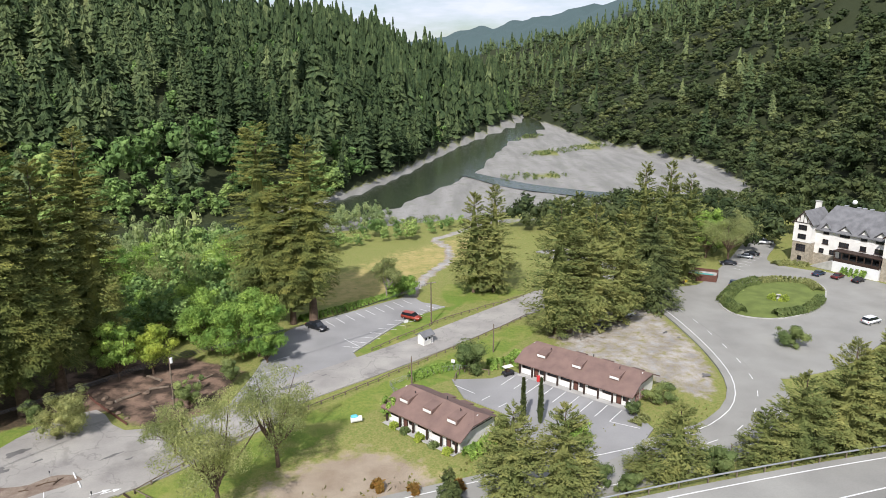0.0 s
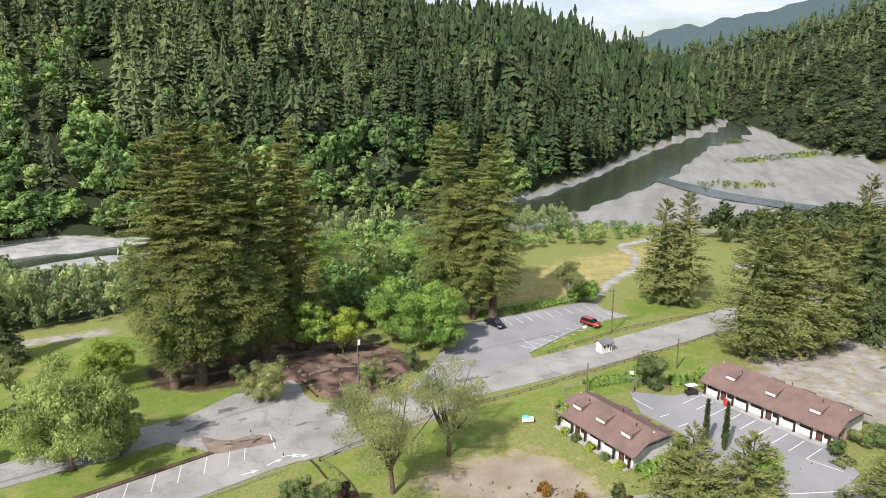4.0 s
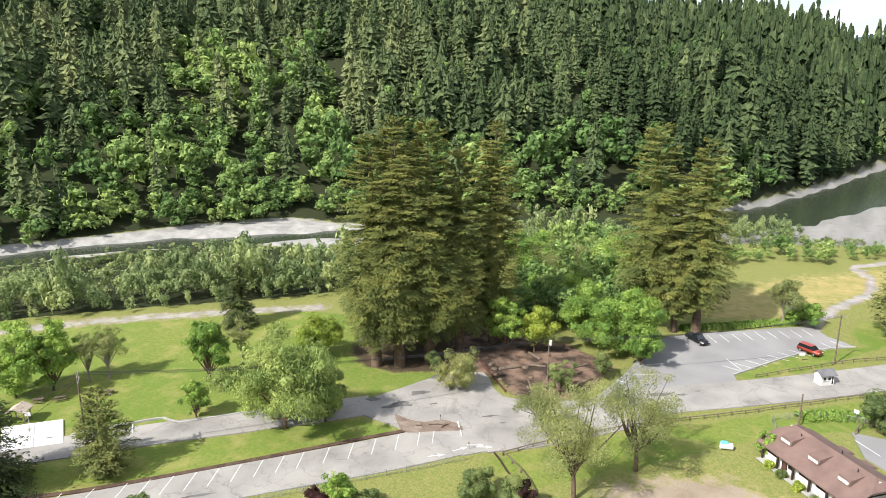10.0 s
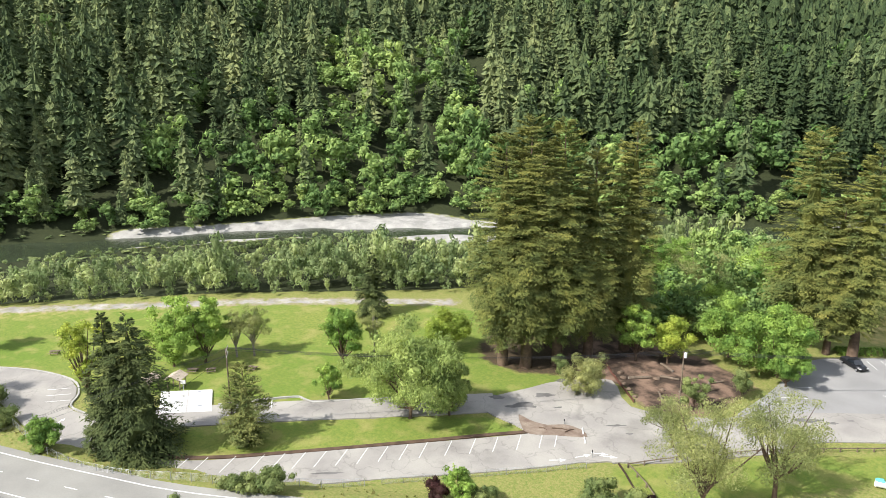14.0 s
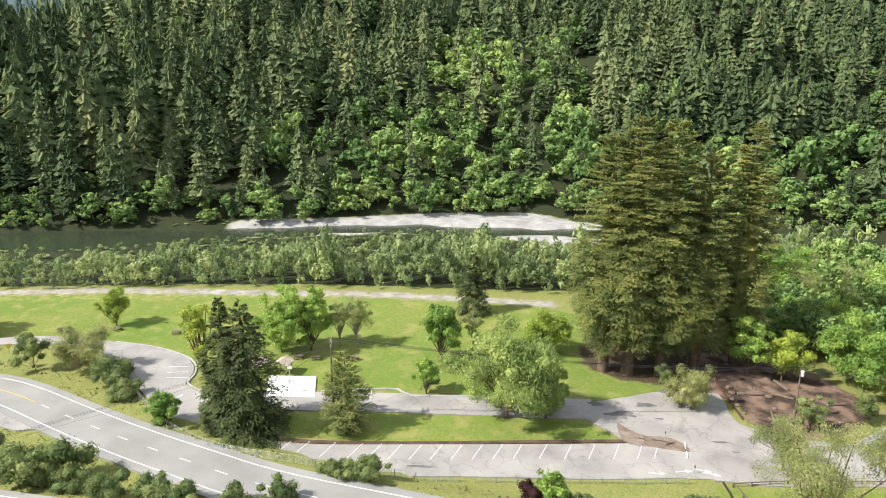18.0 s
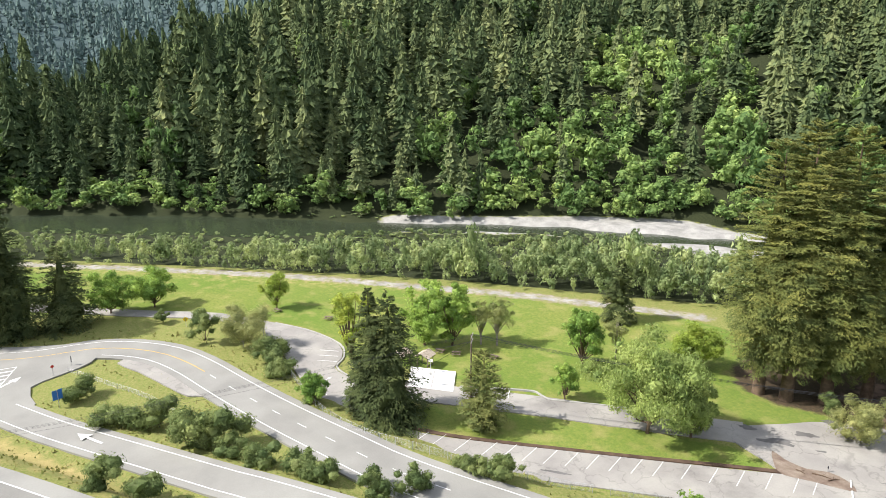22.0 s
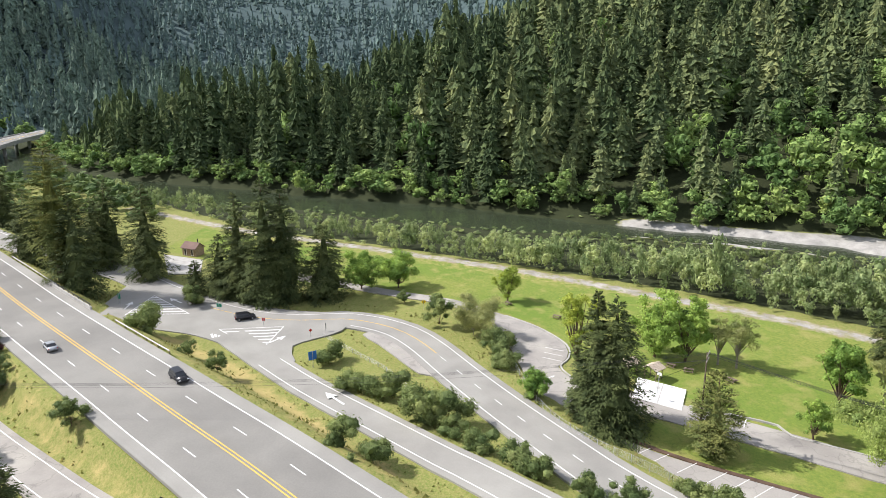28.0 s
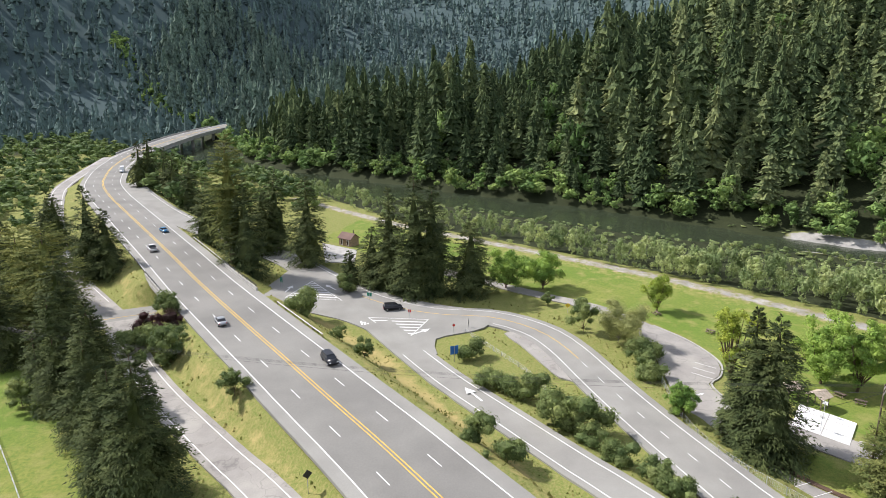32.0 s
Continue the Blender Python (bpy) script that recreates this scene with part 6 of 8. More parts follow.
def motel(x, y, turn, length, depth, bays, label, ridge):
    ob = thing("motel_building", x, y, 0.0, turn, label, "building")
    half, d = length / 2, depth / 2
    part("wall", prism("wall", [(-half, -d), (half, -d), (half, d), (-half, d)], -0.3, 2.75, M_STUCCO), ob)
    for s in (-1, 1):
        v = [(s * half, -d, 2.75), (s * half, d, 2.75), (s * half, 0, ridge - 0.35), (s * (half - 0.25), -d, 2.75), (s * (half - 0.25), d, 2.75), (s * (half - 0.25), 0, ridge - 0.35)]
        part("gable_wall", mesh("gable_wall", v, [[0, 1, 2], [5, 4, 3], [0, 3, 4, 1], [1, 4, 5, 2], [2, 5, 3, 0]], M_STUCCO), ob)
        for k in (-0.5, 0, 0.5):
            part("gable_timber", box("gable_timber", (0.06, 0.14, 1.2), (s * (half + 0.03), k * d, 2.7), M_TIMBER), ob)
        part("gable_beam", box("gable_beam", (0.08, depth * 0.85, 0.16), (s * (half + 0.04), 0, 2.62), M_TIMBER), ob)
    gable_roof(ob, -half, half, -d, d, 2.85, ridge, M_ROOF)
    for i in range(bays + 1):
        px = -half + 0.25 + (length - 0.5) * i / bays
        part("post", box("post", (0.26, 0.26, 2.35), (px, -d - 0.62, 0), M_TIMBER, 0.02), ob, "dark timber post")
    part("eave_beam", box("eave_beam", (length, 0.18, 0.22), (0, -d - 0.62, 2.12), M_TIMBER), ob)
    for i in range(bays):
        px = -half + length * (i + 0.5) / bays
        if i % 3 == 1:
            opening(ob, "door", 0.95, 2.05, (px - 0.6, -d, 0.02), M_REDWOODBOARD, M_TIMBER)
            opening(ob, "window", 1.0, 1.1, (px + 0.65, -d, 0.95), M_GLASS, M_TIMBER, bars=1)
        else:
            opening(ob, "window", 1.9, 0.9, (px, -d, 1.25), M_GLASS, M_TIMBER, bars=2)
            part("wall_panel", box("wall_panel", (2.1, 0.06, 1.0), (px, -d - 0.03, 0.1), M_SIGNWHITE), ob, "white lower panel")
    part("step", box("step", (length, 1.5, 0.14), (0, -d - 0.76, -0.05), M_CONCRETE, 0.02), ob, "concrete walk along the doors")
    k = (ridge - 2.85) / d
    for i in range(3):
        vent_dormer(ob, -half + length * (i + 0.5) / 3, -d * 0.5, 2.85 + k * d * 0.5 + 0.35)
    for px, py in ((-half * 0.6, -d * 0.25), (half * 0.1, d * 0.2), (half * 0.65, -d * 0.2)):
        zz = ridge - k * abs(py)
        part("vent_pipe", tube_mesh("vent_pipe", [([(px, py, zz - 0.2), (px, py, zz + 0.55)], [0.07, 0.07])], M_DARKMETAL, 8), ob)
    for px in (-half * 0.35, half * 0.15, half * 0.7):
        part("rear_porch", profile("rear_porch", [(d - 0.4, 2.9), (d + 1.6, 2.35), (d + 1.6, 2.15), (d - 0.4, 2.6)], px - 1.1, px + 1.1, M_ROOF), ob)
    return ob


motel(26.4, 119.1, -39.5, 22.4, 9.6, 8, "long white motel wing with a brown shingle roof", 5.15)
motel(-0.6, 102.4, -41.8, 15.6, 8.6, 5, "short white motel wing with a brown shingle roof", 5.0)


# ---- the inn ----
def inn(x, y, turn):
    ob = thing("inn", x, y, 0.0, turn, "large white half-timbered inn with a grey slate roof", "hotel")
    # main range
    part("wall", prism("main_wall", [(0, 0), (46, 0), (46, 14), (0, 14)], -0.5, 11.2, M_STUCCO), ob)
    part("stone_base", prism("stone_base", [(-0.05, -0.12), (6.5, -0.12), (6.5, 0), (-0.05, 0)], -0.5, 3.4, M_STONE), ob, "tan rubble stone base")
    for s in (0, 1):
        y0, y1 = (-0.8, 7.0) if s == 0 else (14.8, 7.0)
        v = [(-0.5, y0, 10.6), (46.5, y0, 10.6), (45, y1, 17.0), (1.5, y1, 17.0)]
        v += [(q[0], q[1], q[2] - 0.3) for q in v]
        part("roof_slope", mesh("roof_slope", v, [[0, 1, 2, 3], [7, 6, 5, 4], [0, 4, 5, 1], [1, 5, 6, 2], [2, 6, 7, 3], [3, 7, 4, 0]], M_SLATE), ob)
    # gabled wings that stand forward
    for wx, w in ((-5.4, 5.4), (19.6, 7.6), (40, 7.6)):
        wing = part("wing", prism("wing", [(wx, -2.6), (wx + w, -2.6), (wx + w, 8), (wx, 8)], 6.4, 12.2, M_STUCCO), ob)
        part("wing_base", prism("wing_base", [(wx + 0.1, -2.5), (wx + w - 0.1, -2.5), (wx + w - 0.1, 8), (wx + 0.1, 8)], -0.5, 6.4, M_STONE), wing, "tan stone lower storeys")
        mx = wx + w / 2
        v = [(wx, -2.6, 12.2), (wx + w, -2.6, 12.2), (mx, -2.6, 15.4), (wx, -2.3, 12.2), (wx + w, -2.3, 12.2), (mx, -2.3, 15.4)]
        part("gable_wall", mesh("gable_wall", v, [[0, 1, 2], [5, 4, 3], [0, 3, 4, 1], [1, 4, 5, 2], [2, 5, 3, 0]], M_STUCCO), wing)
        for s in (-1, 1):
            e = mx + s * (w / 2 + 0.5)
            v = [(e, -3.1, 11.9), (mx, -3.1, 15.8), (mx, 8.5, 15.8), (e, 8.5, 11.9)]
            v += [(q[0], q[1], q[2] - 0.28) for q in v]
            part("wing_roof", mesh("wing_roof", v, [[0, 1, 2, 3], [7, 6, 5, 4], [0, 4, 5, 1], [1, 5, 6, 2], [2, 6, 7, 3], [3, 7, 4, 0]], M_SLATE), wing)
            part("bargeboard", mesh("bargeboard", [(e, -3.16, 11.85), (mx, -3.16, 15.75), (mx, -3.16, 15.35), (e, -3.16, 11.45), (e, -3.08, 11.85), (mx, -3.08, 15.75), (mx, -3.08, 15.35), (e, -3.08, 11.45)], [[0, 1, 2, 3], [7, 6, 5, 4], [0, 4, 5, 1], [3, 2, 6, 7]], M_TIMBER), wing, "dark timber bargeboard")
        for k in range(5):
            tx = wx + w * (k + 0.5) / 5
            part("gable_timber", box("gable_timber", (0.16, 0.08, 1.0 + (1.4 if k == 2 else 0.7 if k in (1, 3) else 0)), (tx, -2.65, 12.2), M_TIMBER), wing)
        part("tie_beam", box("tie_beam", (w, 0.1, 0.22), (mx, -2.66, 12.05), M_TIMBER), wing)
        for zf, n in ((10.0, 2), (7.3, 2)):
            opening(wing, "window", 2.4, 1.5, (mx, -2.6, zf), M_GLASS, M_TIMBER, bars=n, rows=1)
        opening(wing, "window", 2.8, 2.1, (mx, -2.52, 3.6), M_GLASS, M_TIMBER, bars=3, rows=2)
        opening(wing, "window", 1.2, 1.3, (mx, -2.52, 0.9), M_GLASS, M_TIMBER, bars=1)
    # dormer gables along the eaves, each over its window
    for i, px in enumerate((3.0, 8.2, 13.4, 17.8, 31.0, 36.5)):
        wide = 3.0 if i % 2 else 1.9
        if px < 19 or px > 28:
            v = [(px - wide / 2 - 0.5, -0.75, 11.0), (px + wide / 2 + 0.5, -0.75, 11.0), (px, -0.75, 12.9), (px, 3.4, 12.9)]
            part("dormer_roof", mesh("dormer_roof", v + [(q[0], q[1] + (0.25 if j < 3 else 0), q[2] - 0.25) for j, q in enumerate(v)], [[0, 2, 3], [1, 3, 2], [4, 7, 6], [5, 6, 7], [0, 4, 6, 2], [2, 6, 5, 1], [0, 3, 7, 4], [1, 5, 7, 3]], M_SLATE), ob)
            part("dormer_wall", mesh("dormer_wall", [(px - wide / 2, -0.1, 10.2), (px + wide / 2, -0.1, 10.2), (px + wide / 2, -0.1, 11.1), (px, -0.1, 12.5), (px - wide / 2, -0.1, 11.1), (px - wide / 2, 0.3, 10.2), (px + wide / 2, 0.3, 10.2), (px + wide / 2, 0.3, 11.1), (px, 0.3, 12.5), (px - wide / 2, 0.3, 11.1)], [[0, 1, 2, 3, 4], [9, 8, 7, 6, 5], [0, 5, 6, 1], [1, 6, 7, 2], [2, 7, 8, 3], [3, 8, 9, 4], [4, 9, 5, 0]], M_STUCCO), ob)
            opening(ob, "window", wide - 0.3, 1.5, (px, -0.1, 9.4), M_GLASS, M_TIMBER, bars=2 if i % 2 else 1, rows=1)
            opening(ob, "window", wide - 0.3, 1.4, (px, 0.0, 6.5), M_GLASS, M_TIMBER, bars=2 if i % 2 else 1, rows=1)
            part("window_sill", box("window_sill", (wide, 0.2, 0.12), (px, -0.1, 6.38), M_TIMBER), ob)
    for px in (2.2, 5.2):
        opening(ob, "window", 1.3, 1.4, (px, -0.1, 3.7), M_GLASS, M_TIMBER, bars=1, rows=1)
    # porch with posts over a white lattice wall
    porch = part("porch", prism("porch", [(7.2, -3.2), (19.6, -3.2), (19.6, -0.05), (7.2, -0.05)], -0.3, 2.9, M_SIGNWHITE), ob, "white lattice porch base")
    # a dark sheet behind the posts paints in the recess's shade
    part("porch_back", box("porch_back", (12.2, 0.08, 2.7), (13.4, -0.06, 2.95), M_GLASS), porch, "dark back of the porch recess, shade put into its colour")
    part("porch_roof", box("porch_roof", (12.8, 3.4, 0.3), (13.4, -1.7, 5.75), M_TIMBER, 0.05), porch)
    for k in range(7):
        part("porch_post", box("porch_post", (0.24, 0.24, 2.85), (7.4 + 2.0 * k, -3.05, 2.9), M_TIMBER), porch)
        if k < 6:
            part("porch_rail", box("porch_rail", (1.76, 0.1, 0.9), (8.4 + 2.0 * k, -3.05, 2.95), M_TIMBER), porch)
    for k in range(12):
        part("stair_step", box("stair_step", (0.5, 1.6, 0.24 * (12 - k)), (6.9 - 0.5 * k, -2.4, -0.1), M_CONCRETE), ob)
    # chimneys and roof clutter
    for px, py, w, hh in ((-3.4, 6.4, 1.4, 17.4), (24, 9, 1.4, 18.4), (38, 6, 1.4, 18.2)):
        c = part("chimney", box("chimney", (w, 1.2, hh - 9), (px, py, 9), M_STUCCO, 0.05), ob)
        part("chimney_cap", box("chimney_cap", (w + 0.3, 1.5, 0.25), (px, py, hh), M_CONCRETE, 0.04), c)
    for px in (4, 7.5, 9, 11, 15, 18, 22):
        part("roof_unit", box("roof_unit", (1.1, 0.9, 0.8), (px, 7.8, 16.4), M_STEEL, 0.08), ob, "grey metal roof unit")
    bm = bmesh.new()
    bmesh.ops.create_icosphere(bm, subdivisions=2, radius=0.7, matrix=pose(6, 8, 18.4))
    part("vent_dome", bm_mesh("vent_dome", bm, M_SIGNWHITE, True), ob, "white vent dome")
    return ob


inn(109.8, 197.9, -54.7)


# ---- small buildings ----
def hut(name, x, y, turn, w, d, hgt, ridge, wall, roof, label, category, openings=()):
    ob = thing(name, x, y, 0.0, turn, label, category)
    part("wall", prism("wall", [(-w / 2, -d / 2), (w / 2, -d / 2), (w / 2, d / 2), (-w / 2, d / 2)], -0.2, hgt, wall), ob)
    for s in (-1, 1):
        v = [(s * w / 2, -d / 2, hgt), (s * w / 2, d / 2, hgt), (s * w / 2, 0, ridge - 0.15), (s * (w / 2 - 0.15), -d / 2, hgt), (s * (w / 2 - 0.15), d / 2, hgt), (s * (w / 2 - 0.15), 0, ridge - 0.15)]
        part("gable_wall", mesh("gable_wall", v, [[0, 1, 2], [5, 4, 3], [0, 3, 4, 1], [1, 4, 5, 2], [2, 5, 3, 0]], wall), ob)
        e = s * (d / 2 + 0.4)
        v = [(-w / 2 - 0.4, e, hgt - 0.15), (w / 2 + 0.4, e, hgt - 0.15), (w / 2 + 0.4, 0, ridge + 0.05), (-w / 2 - 0.4, 0, ridge + 0.05)]
        v += [(q[0], q[1], q[2] - 0.14) for q in v]
        part("roof_slope", mesh("roof_slope", v, [[0, 1, 2, 3], [7, 6, 5, 4], [0, 4, 5, 1], [1, 5, 6, 2], [2, 6, 7, 3], [3, 7, 4, 0]], roof), ob)
    for kind, ox, oz, ow, oh in openings:
        opening(ob, kind, ow, oh, (ox, -d / 2, oz), M_GLASS if kind == "window" else M_TIMBER, M_SIGNWHITE)
    return ob


hut("entrance_kiosk", -4.0, 137.2, 45, 2.6, 1.9, 2.2, 2.9, M_STUCCO, M_SLATE, "small white entrance kiosk with a grey roof", "kiosk", (("window", -0.7, 1.0, 0.8, 0.8), ("window", 0.3, 1.0, 0.8, 0.8), ("door", 1.0, 0.05, 0.55, 1.9)))
rest = hut("restroom_hut", -218.4, -60.6, 60, 5.4, 3.8, 2.5, 4.0, mat("tan wall boards", (0.36, 0.26, 0.17), 0.85), M_ROOF, "small tan restroom hut with a brown roof", "hut", (("door", -1.4, 0.05, 0.9, 2.0), ("door", 1.4, 0.05, 0.9, 2.0)))
part("flue", tube_mesh("flue", [([(1.6, 0.6, 3.0), (1.6, 0.6, 5.0)], [0.16, 0.16])], M_DARKMETAL, 8), rest)
for (x, y, turn) in ((-119.2, 46.2, 20), (-116.2, 50.0, 35)):
    ob = thing("picnic_shelter", x, y, 0.0, turn, "small picnic shelter with a pale shingled roof", "shelter", "picnic shelters")
    for sx in (-1, 1):
        for sy in (-1, 1):
            part("post", box("post", (0.14, 0.14, 2.4), (sx * 1.2, sy * 1.0, 0), M_WOOD), ob)
        e = sx * 1.6
        v = [(e, -1.6, 2.3), (e, 1.6, 2.3), (0, 1.6, 3.1), (0, -1.6, 3.1)]
        v += [(q[0], q[1], q[2] - 0.1) for q in v]
        part("roof_slope", mesh("roof_slope", v, [[0, 1, 2, 3], [7, 6, 5, 4], [0, 4, 5, 1], [1, 5, 6, 2], [2, 6, 7, 3], [3, 7, 4, 0]], mat("pale shingle", (0.55, 0.46, 0.36), 0.9)), ob)
# raised pool behind a board fence
pool = thing("pool_enclosure", 71.6, 183.6, 0.0, -25, "raised turquoise pool behind red-brown board walls", "pool")
for size, at in (((8.4, 0.2, 1.9), (0, -3.1, 0)), ((8.4, 0.2, 1.9), (0, 3.1, 0)), ((0.2, 6.0, 1.9), (-4.1, 0, 0)), ((0.2, 6.0, 1.9), (4.1, 0, 0))):
    part("board_wall", box("board_wall", size, at, M_REDWOODBOARD), pool)
part("deck", box("deck", (8.0, 6.0, 1.1), (0, 0, 0), M_CONCRETE), pool)
part("pool_water", box("pool_water", (5.4, 2.8, 0.04), (0.4, -0.4, 1.1), paint("turquoise pool water", (0.10, 0.42, 0.40), 0.1)), pool, "turquoise pool water")
umb = thing("parasol", 64.0, 186.0, 0.0, 0, "white patio parasol beside the pool", "parasol")
part("pole", tube_mesh("pole", [([(0, 0, -0.1), (0, 0, 2.5)], [0.04, 0.04])], M_STEEL), umb)
bm = bmesh.new()
bmesh.ops.create_cone(bm, cap_ends=False, segments=8, radius1=2.0, radius2=0.05, depth=0.8, matrix=pose(0, 0, 2.5))
part("canopy", bm_mesh("canopy", bm, M_SIGNWHITE), umb)


# ---- freeway bridge over the road, and the river bridge ----
under = thing("overpass", -154.5, -81.5, 0.0, 41, "concrete freeway overpass above the valley road", "bridge", kind="structure")
part("girder", box("girder", (26, 20.2, 1.0), (0, 0, 4.25), M_CONCRETE, 0.05), under)
for s in (-1, 1):
    part("abutment", box("abutment", (2.2, 20.0, 4.4), (s * 11.5, 0, -0.2), M_CONCRETE), under)
    part("parapet", box("parapet", (28, 0.35, 0.9), (0, s * 9.9, 5.5), M_CONCRETE, 0.04), under)
    for k in range(9):
        part("rail_post", box("rail_post", (0.12, 0.12, 0.5), (-13 + 3.25 * k, s * 9.9, 6.4), M_DARKMETAL), under)
    part("bridge_rail", box("bridge_rail", (28, 0.12, 0.14), (0, s * 9.9, 6.85), M_DARKMETAL), under)
deck_line = FREEWAY[(FREEWAY[:, 0] > -600) & (FREEWAY[:, 0] < -405)]
river_bridge = tagged(new("river_bridge", ribbon(deck_line, 10.4, -10.4, 0.0, M_CONCRETE, "deck", 1.9)), "long concrete freeway bridge over the river", "bridge", kind="structure")
for off in (10.3, -10.3):
    part("parapet", ribbon(deck_line, off + 0.2, off - 0.2, 1.0, M_CONCRETE, "parapet", 0.2), river_bridge)
for k in range(4):
    p = at_length(deck_line, 30 + 45 * k)
    for off in (-5, 5):
        part("pier", tube_mesh("pier", [([(p[0], p[1] + off, -7), (p[0], p[1] + off, p[2] - 1.2)], [1.3, 1.3])], M_CONCRETE, 12), river_bridge)


def guard_rail(line, off, a, b, label):
    """A steel beam on short posts beside a road."""
    n, s = cross(line), along(line)
    first = at_length(line, a)
    ob = thing("guard_rail", 0, 0, 0, 0, label, "guard rail")
    seg_s = np.linspace(a, b, max(3, int((b - a) / 4)))
    seg = at_length(line, seg_s)
    m = cross(seg)
    beam = np.column_stack([seg[:, 0] + m[:, 0] * off, seg[:, 1] + m[:, 1] * off, seg[:, 2] + 0.75])
    part("beam", tube_mesh("beam", [(beam, [0.12] * len(beam))], M_STEEL, 6), ob)
    post = box("post", (0.14, 0.14, 1.0), (0, 0, 0), M_WOOD)
    for q in beam:
        part("post", post, ob, m=pose(q[0], q[1] , q[2] - 1.0))
    return ob


guard_rail(RAMP_OUT, 3.9, length_near(RAMP_OUT, 0, 61), along(RAMP_OUT)[-1], "long steel guard rail on wooden posts beside the ramp")
guard_rail(FREEWAY, 10.1, length_near(FREEWAY, -197, -105), length_near(FREEWAY, -168, -82), "steel guard rail before the overpass")
guard_rail(FREEWAY, 10.1, length_near(FREEWAY, -141, -61), length_near(FREEWAY, -120, -45), "steel guard rail after the overpass")
guard_rail(FREEWAY, -9.8, length_near(FREEWAY, -205, -112), length_near(FREEWAY, -168, -82), "steel guard rail along the freeway's south edge")


# ---- poles and wires ----
def utility_pole(x, y, h, arms, label, turn=0.0):
    ob = thing("utility_pole", x, y, ground_z(x, y), turn, label, "utility pole")
    part("pole", tube_mesh("pole", [([(0, 0, -0.5), (0, 0, h)], [0.17, 0.11])], M_WOOD, 8), ob)
    for k in range(arms):
        part("crossarm", box("crossarm", (2.4, 0.12, 0.14), (0, 0.14, h - 0.35 - 0.9 * k), M_PALEBARK, 0.01), ob)
        for i in (-1.05, -0.4, 0.4, 1.05):
            part("insulator", tube_mesh("insulator", [([(i, 0.14, h - 0.22 - 0.9 * k), (i, 0.14, h - 0.02 - 0.9 * k)], [0.06, 0.04])], M_CONCRETE, 6), ob)
    return ob


def wire(a, b, sag, name="power_line", thick=0.026):
    t = np.linspace(0, 1, 15)
    p = np.array(a)[None] * (1 - t)[:, None] + np.array(b)[None] * t[:, None]
    p[:, 2] -= 4 * sag * t * (1 - t)
    return tagged(new(name, tube_mesh(name, [(p, [thick] * len(p))], M_DARKMETAL, 4)), "thin dark overhead wire between poles", "power line", "overhead wires")


POLE_A, POLE_B, POLE_C = (-91.8, 47.6, 16.0), (-46.9, 109.0, 9.6), (-105.7, -88.8, 11.9)
utility_pole(*POLE_A, 2, "tall wooden power pole with two crossarms", -35)
pb = utility_pole(*POLE_B, 0, "wooden pole with a white transformer at its head", 0)
bm = bmesh.new()
bmesh.ops.create_cone(bm, cap_ends=True, segments=14, radius1=0.24, radius2=0.24, depth=0.9, matrix=pose(0.32, 0, 8.9))
part("transformer", bm_mesh("transformer", bm, M_SIGNWHITE, False), pb, "white transformer can")
utility_pole(*POLE_C, 2, "wooden power pole with crossarms beside dark conifers", 20)
utility_pole(-2.9, 148.6, 10.2, 1, "wooden lamp and power pole in the lot's grass island", 20)
utility_pole(-69.0, 115.7, 5.8, 0, "short grey pole under redwoods")
utility_pole(-6.0, 117.6, 5.6, 0, "short dark pole in the grass")
utility_pole(10.2, 132.6, 6.2, 0, "dark wooden pole beside the entry road")
for k, dz in enumerate((0.0, 0.25, 0.5, -0.8)):
    wire((POLE_A[0] + 0.5 * k - 0.8, POLE_A[1] + 0.35 * k, 15.8 + dz * 0.4 - 0.2), (POLE_B[0], POLE_B[1] + 0.2 * k, 8.9 + 0.2 * k), 1.4)
    wire((POLE_A[0] + 0.5 * k - 0.8, POLE_A[1] + 0.35 * k, 15.6 + dz * 0.4 - 0.2), (POLE_C[0] + 0.4 * k, POLE_C[1], 11.4), 2.6, thick=0.014)
    wire((POLE_B[0], POLE_B[1] + 0.2 * k, 8.9 + 0.2 * k), (-4.0 + 0.5 * k, 148.6, 9.8), 1.2)
    wire((POLE_C[0] + 0.4 * k, POLE_C[1], 11.4), (-160 + 0.6 * k, -230, 12), 2.5, thick=0.014)
wire((POLE_A[0], POLE_A[1], 14.6), (-118, 47, 3.2), 0.5)
wire((POLE_A[0], POLE_A[1], 14.6), (-110, 40, 0.2), 0.2, "guy_wire")


# ---- signs ----
def sign(x, y, turn, h, w, s, material, label, shape="board", bars=()):
    ob = thing("road_sign", x, y, ground_z(x, y), turn, label, "road sign")
    post = part("post", tube_mesh("post", [([(0, 0, -0.3), (0, 0, h)], [0.05, 0.05])], M_STEEL, 6), ob)
    if shape == "diamond":
        bd = part("board", box("board", (w, 0.03, w), (0, -0.07, -w / 2), material, 0.01), ob, m=pose(0, 0, h - w / 2, 0, 45))
    else:
        bd = part("board", box("board", (w, 0.03, s), (0, -0.07, 0), material, 0.01), ob, m=pose(0, 0, h - s))
    for bx, bz, bw, bh in bars:
        part("sign_bar", box("sign_bar", (bw, 0.012, bh), (bx, -0.095, bz), M_SIGNWHITE), bd)
    return ob


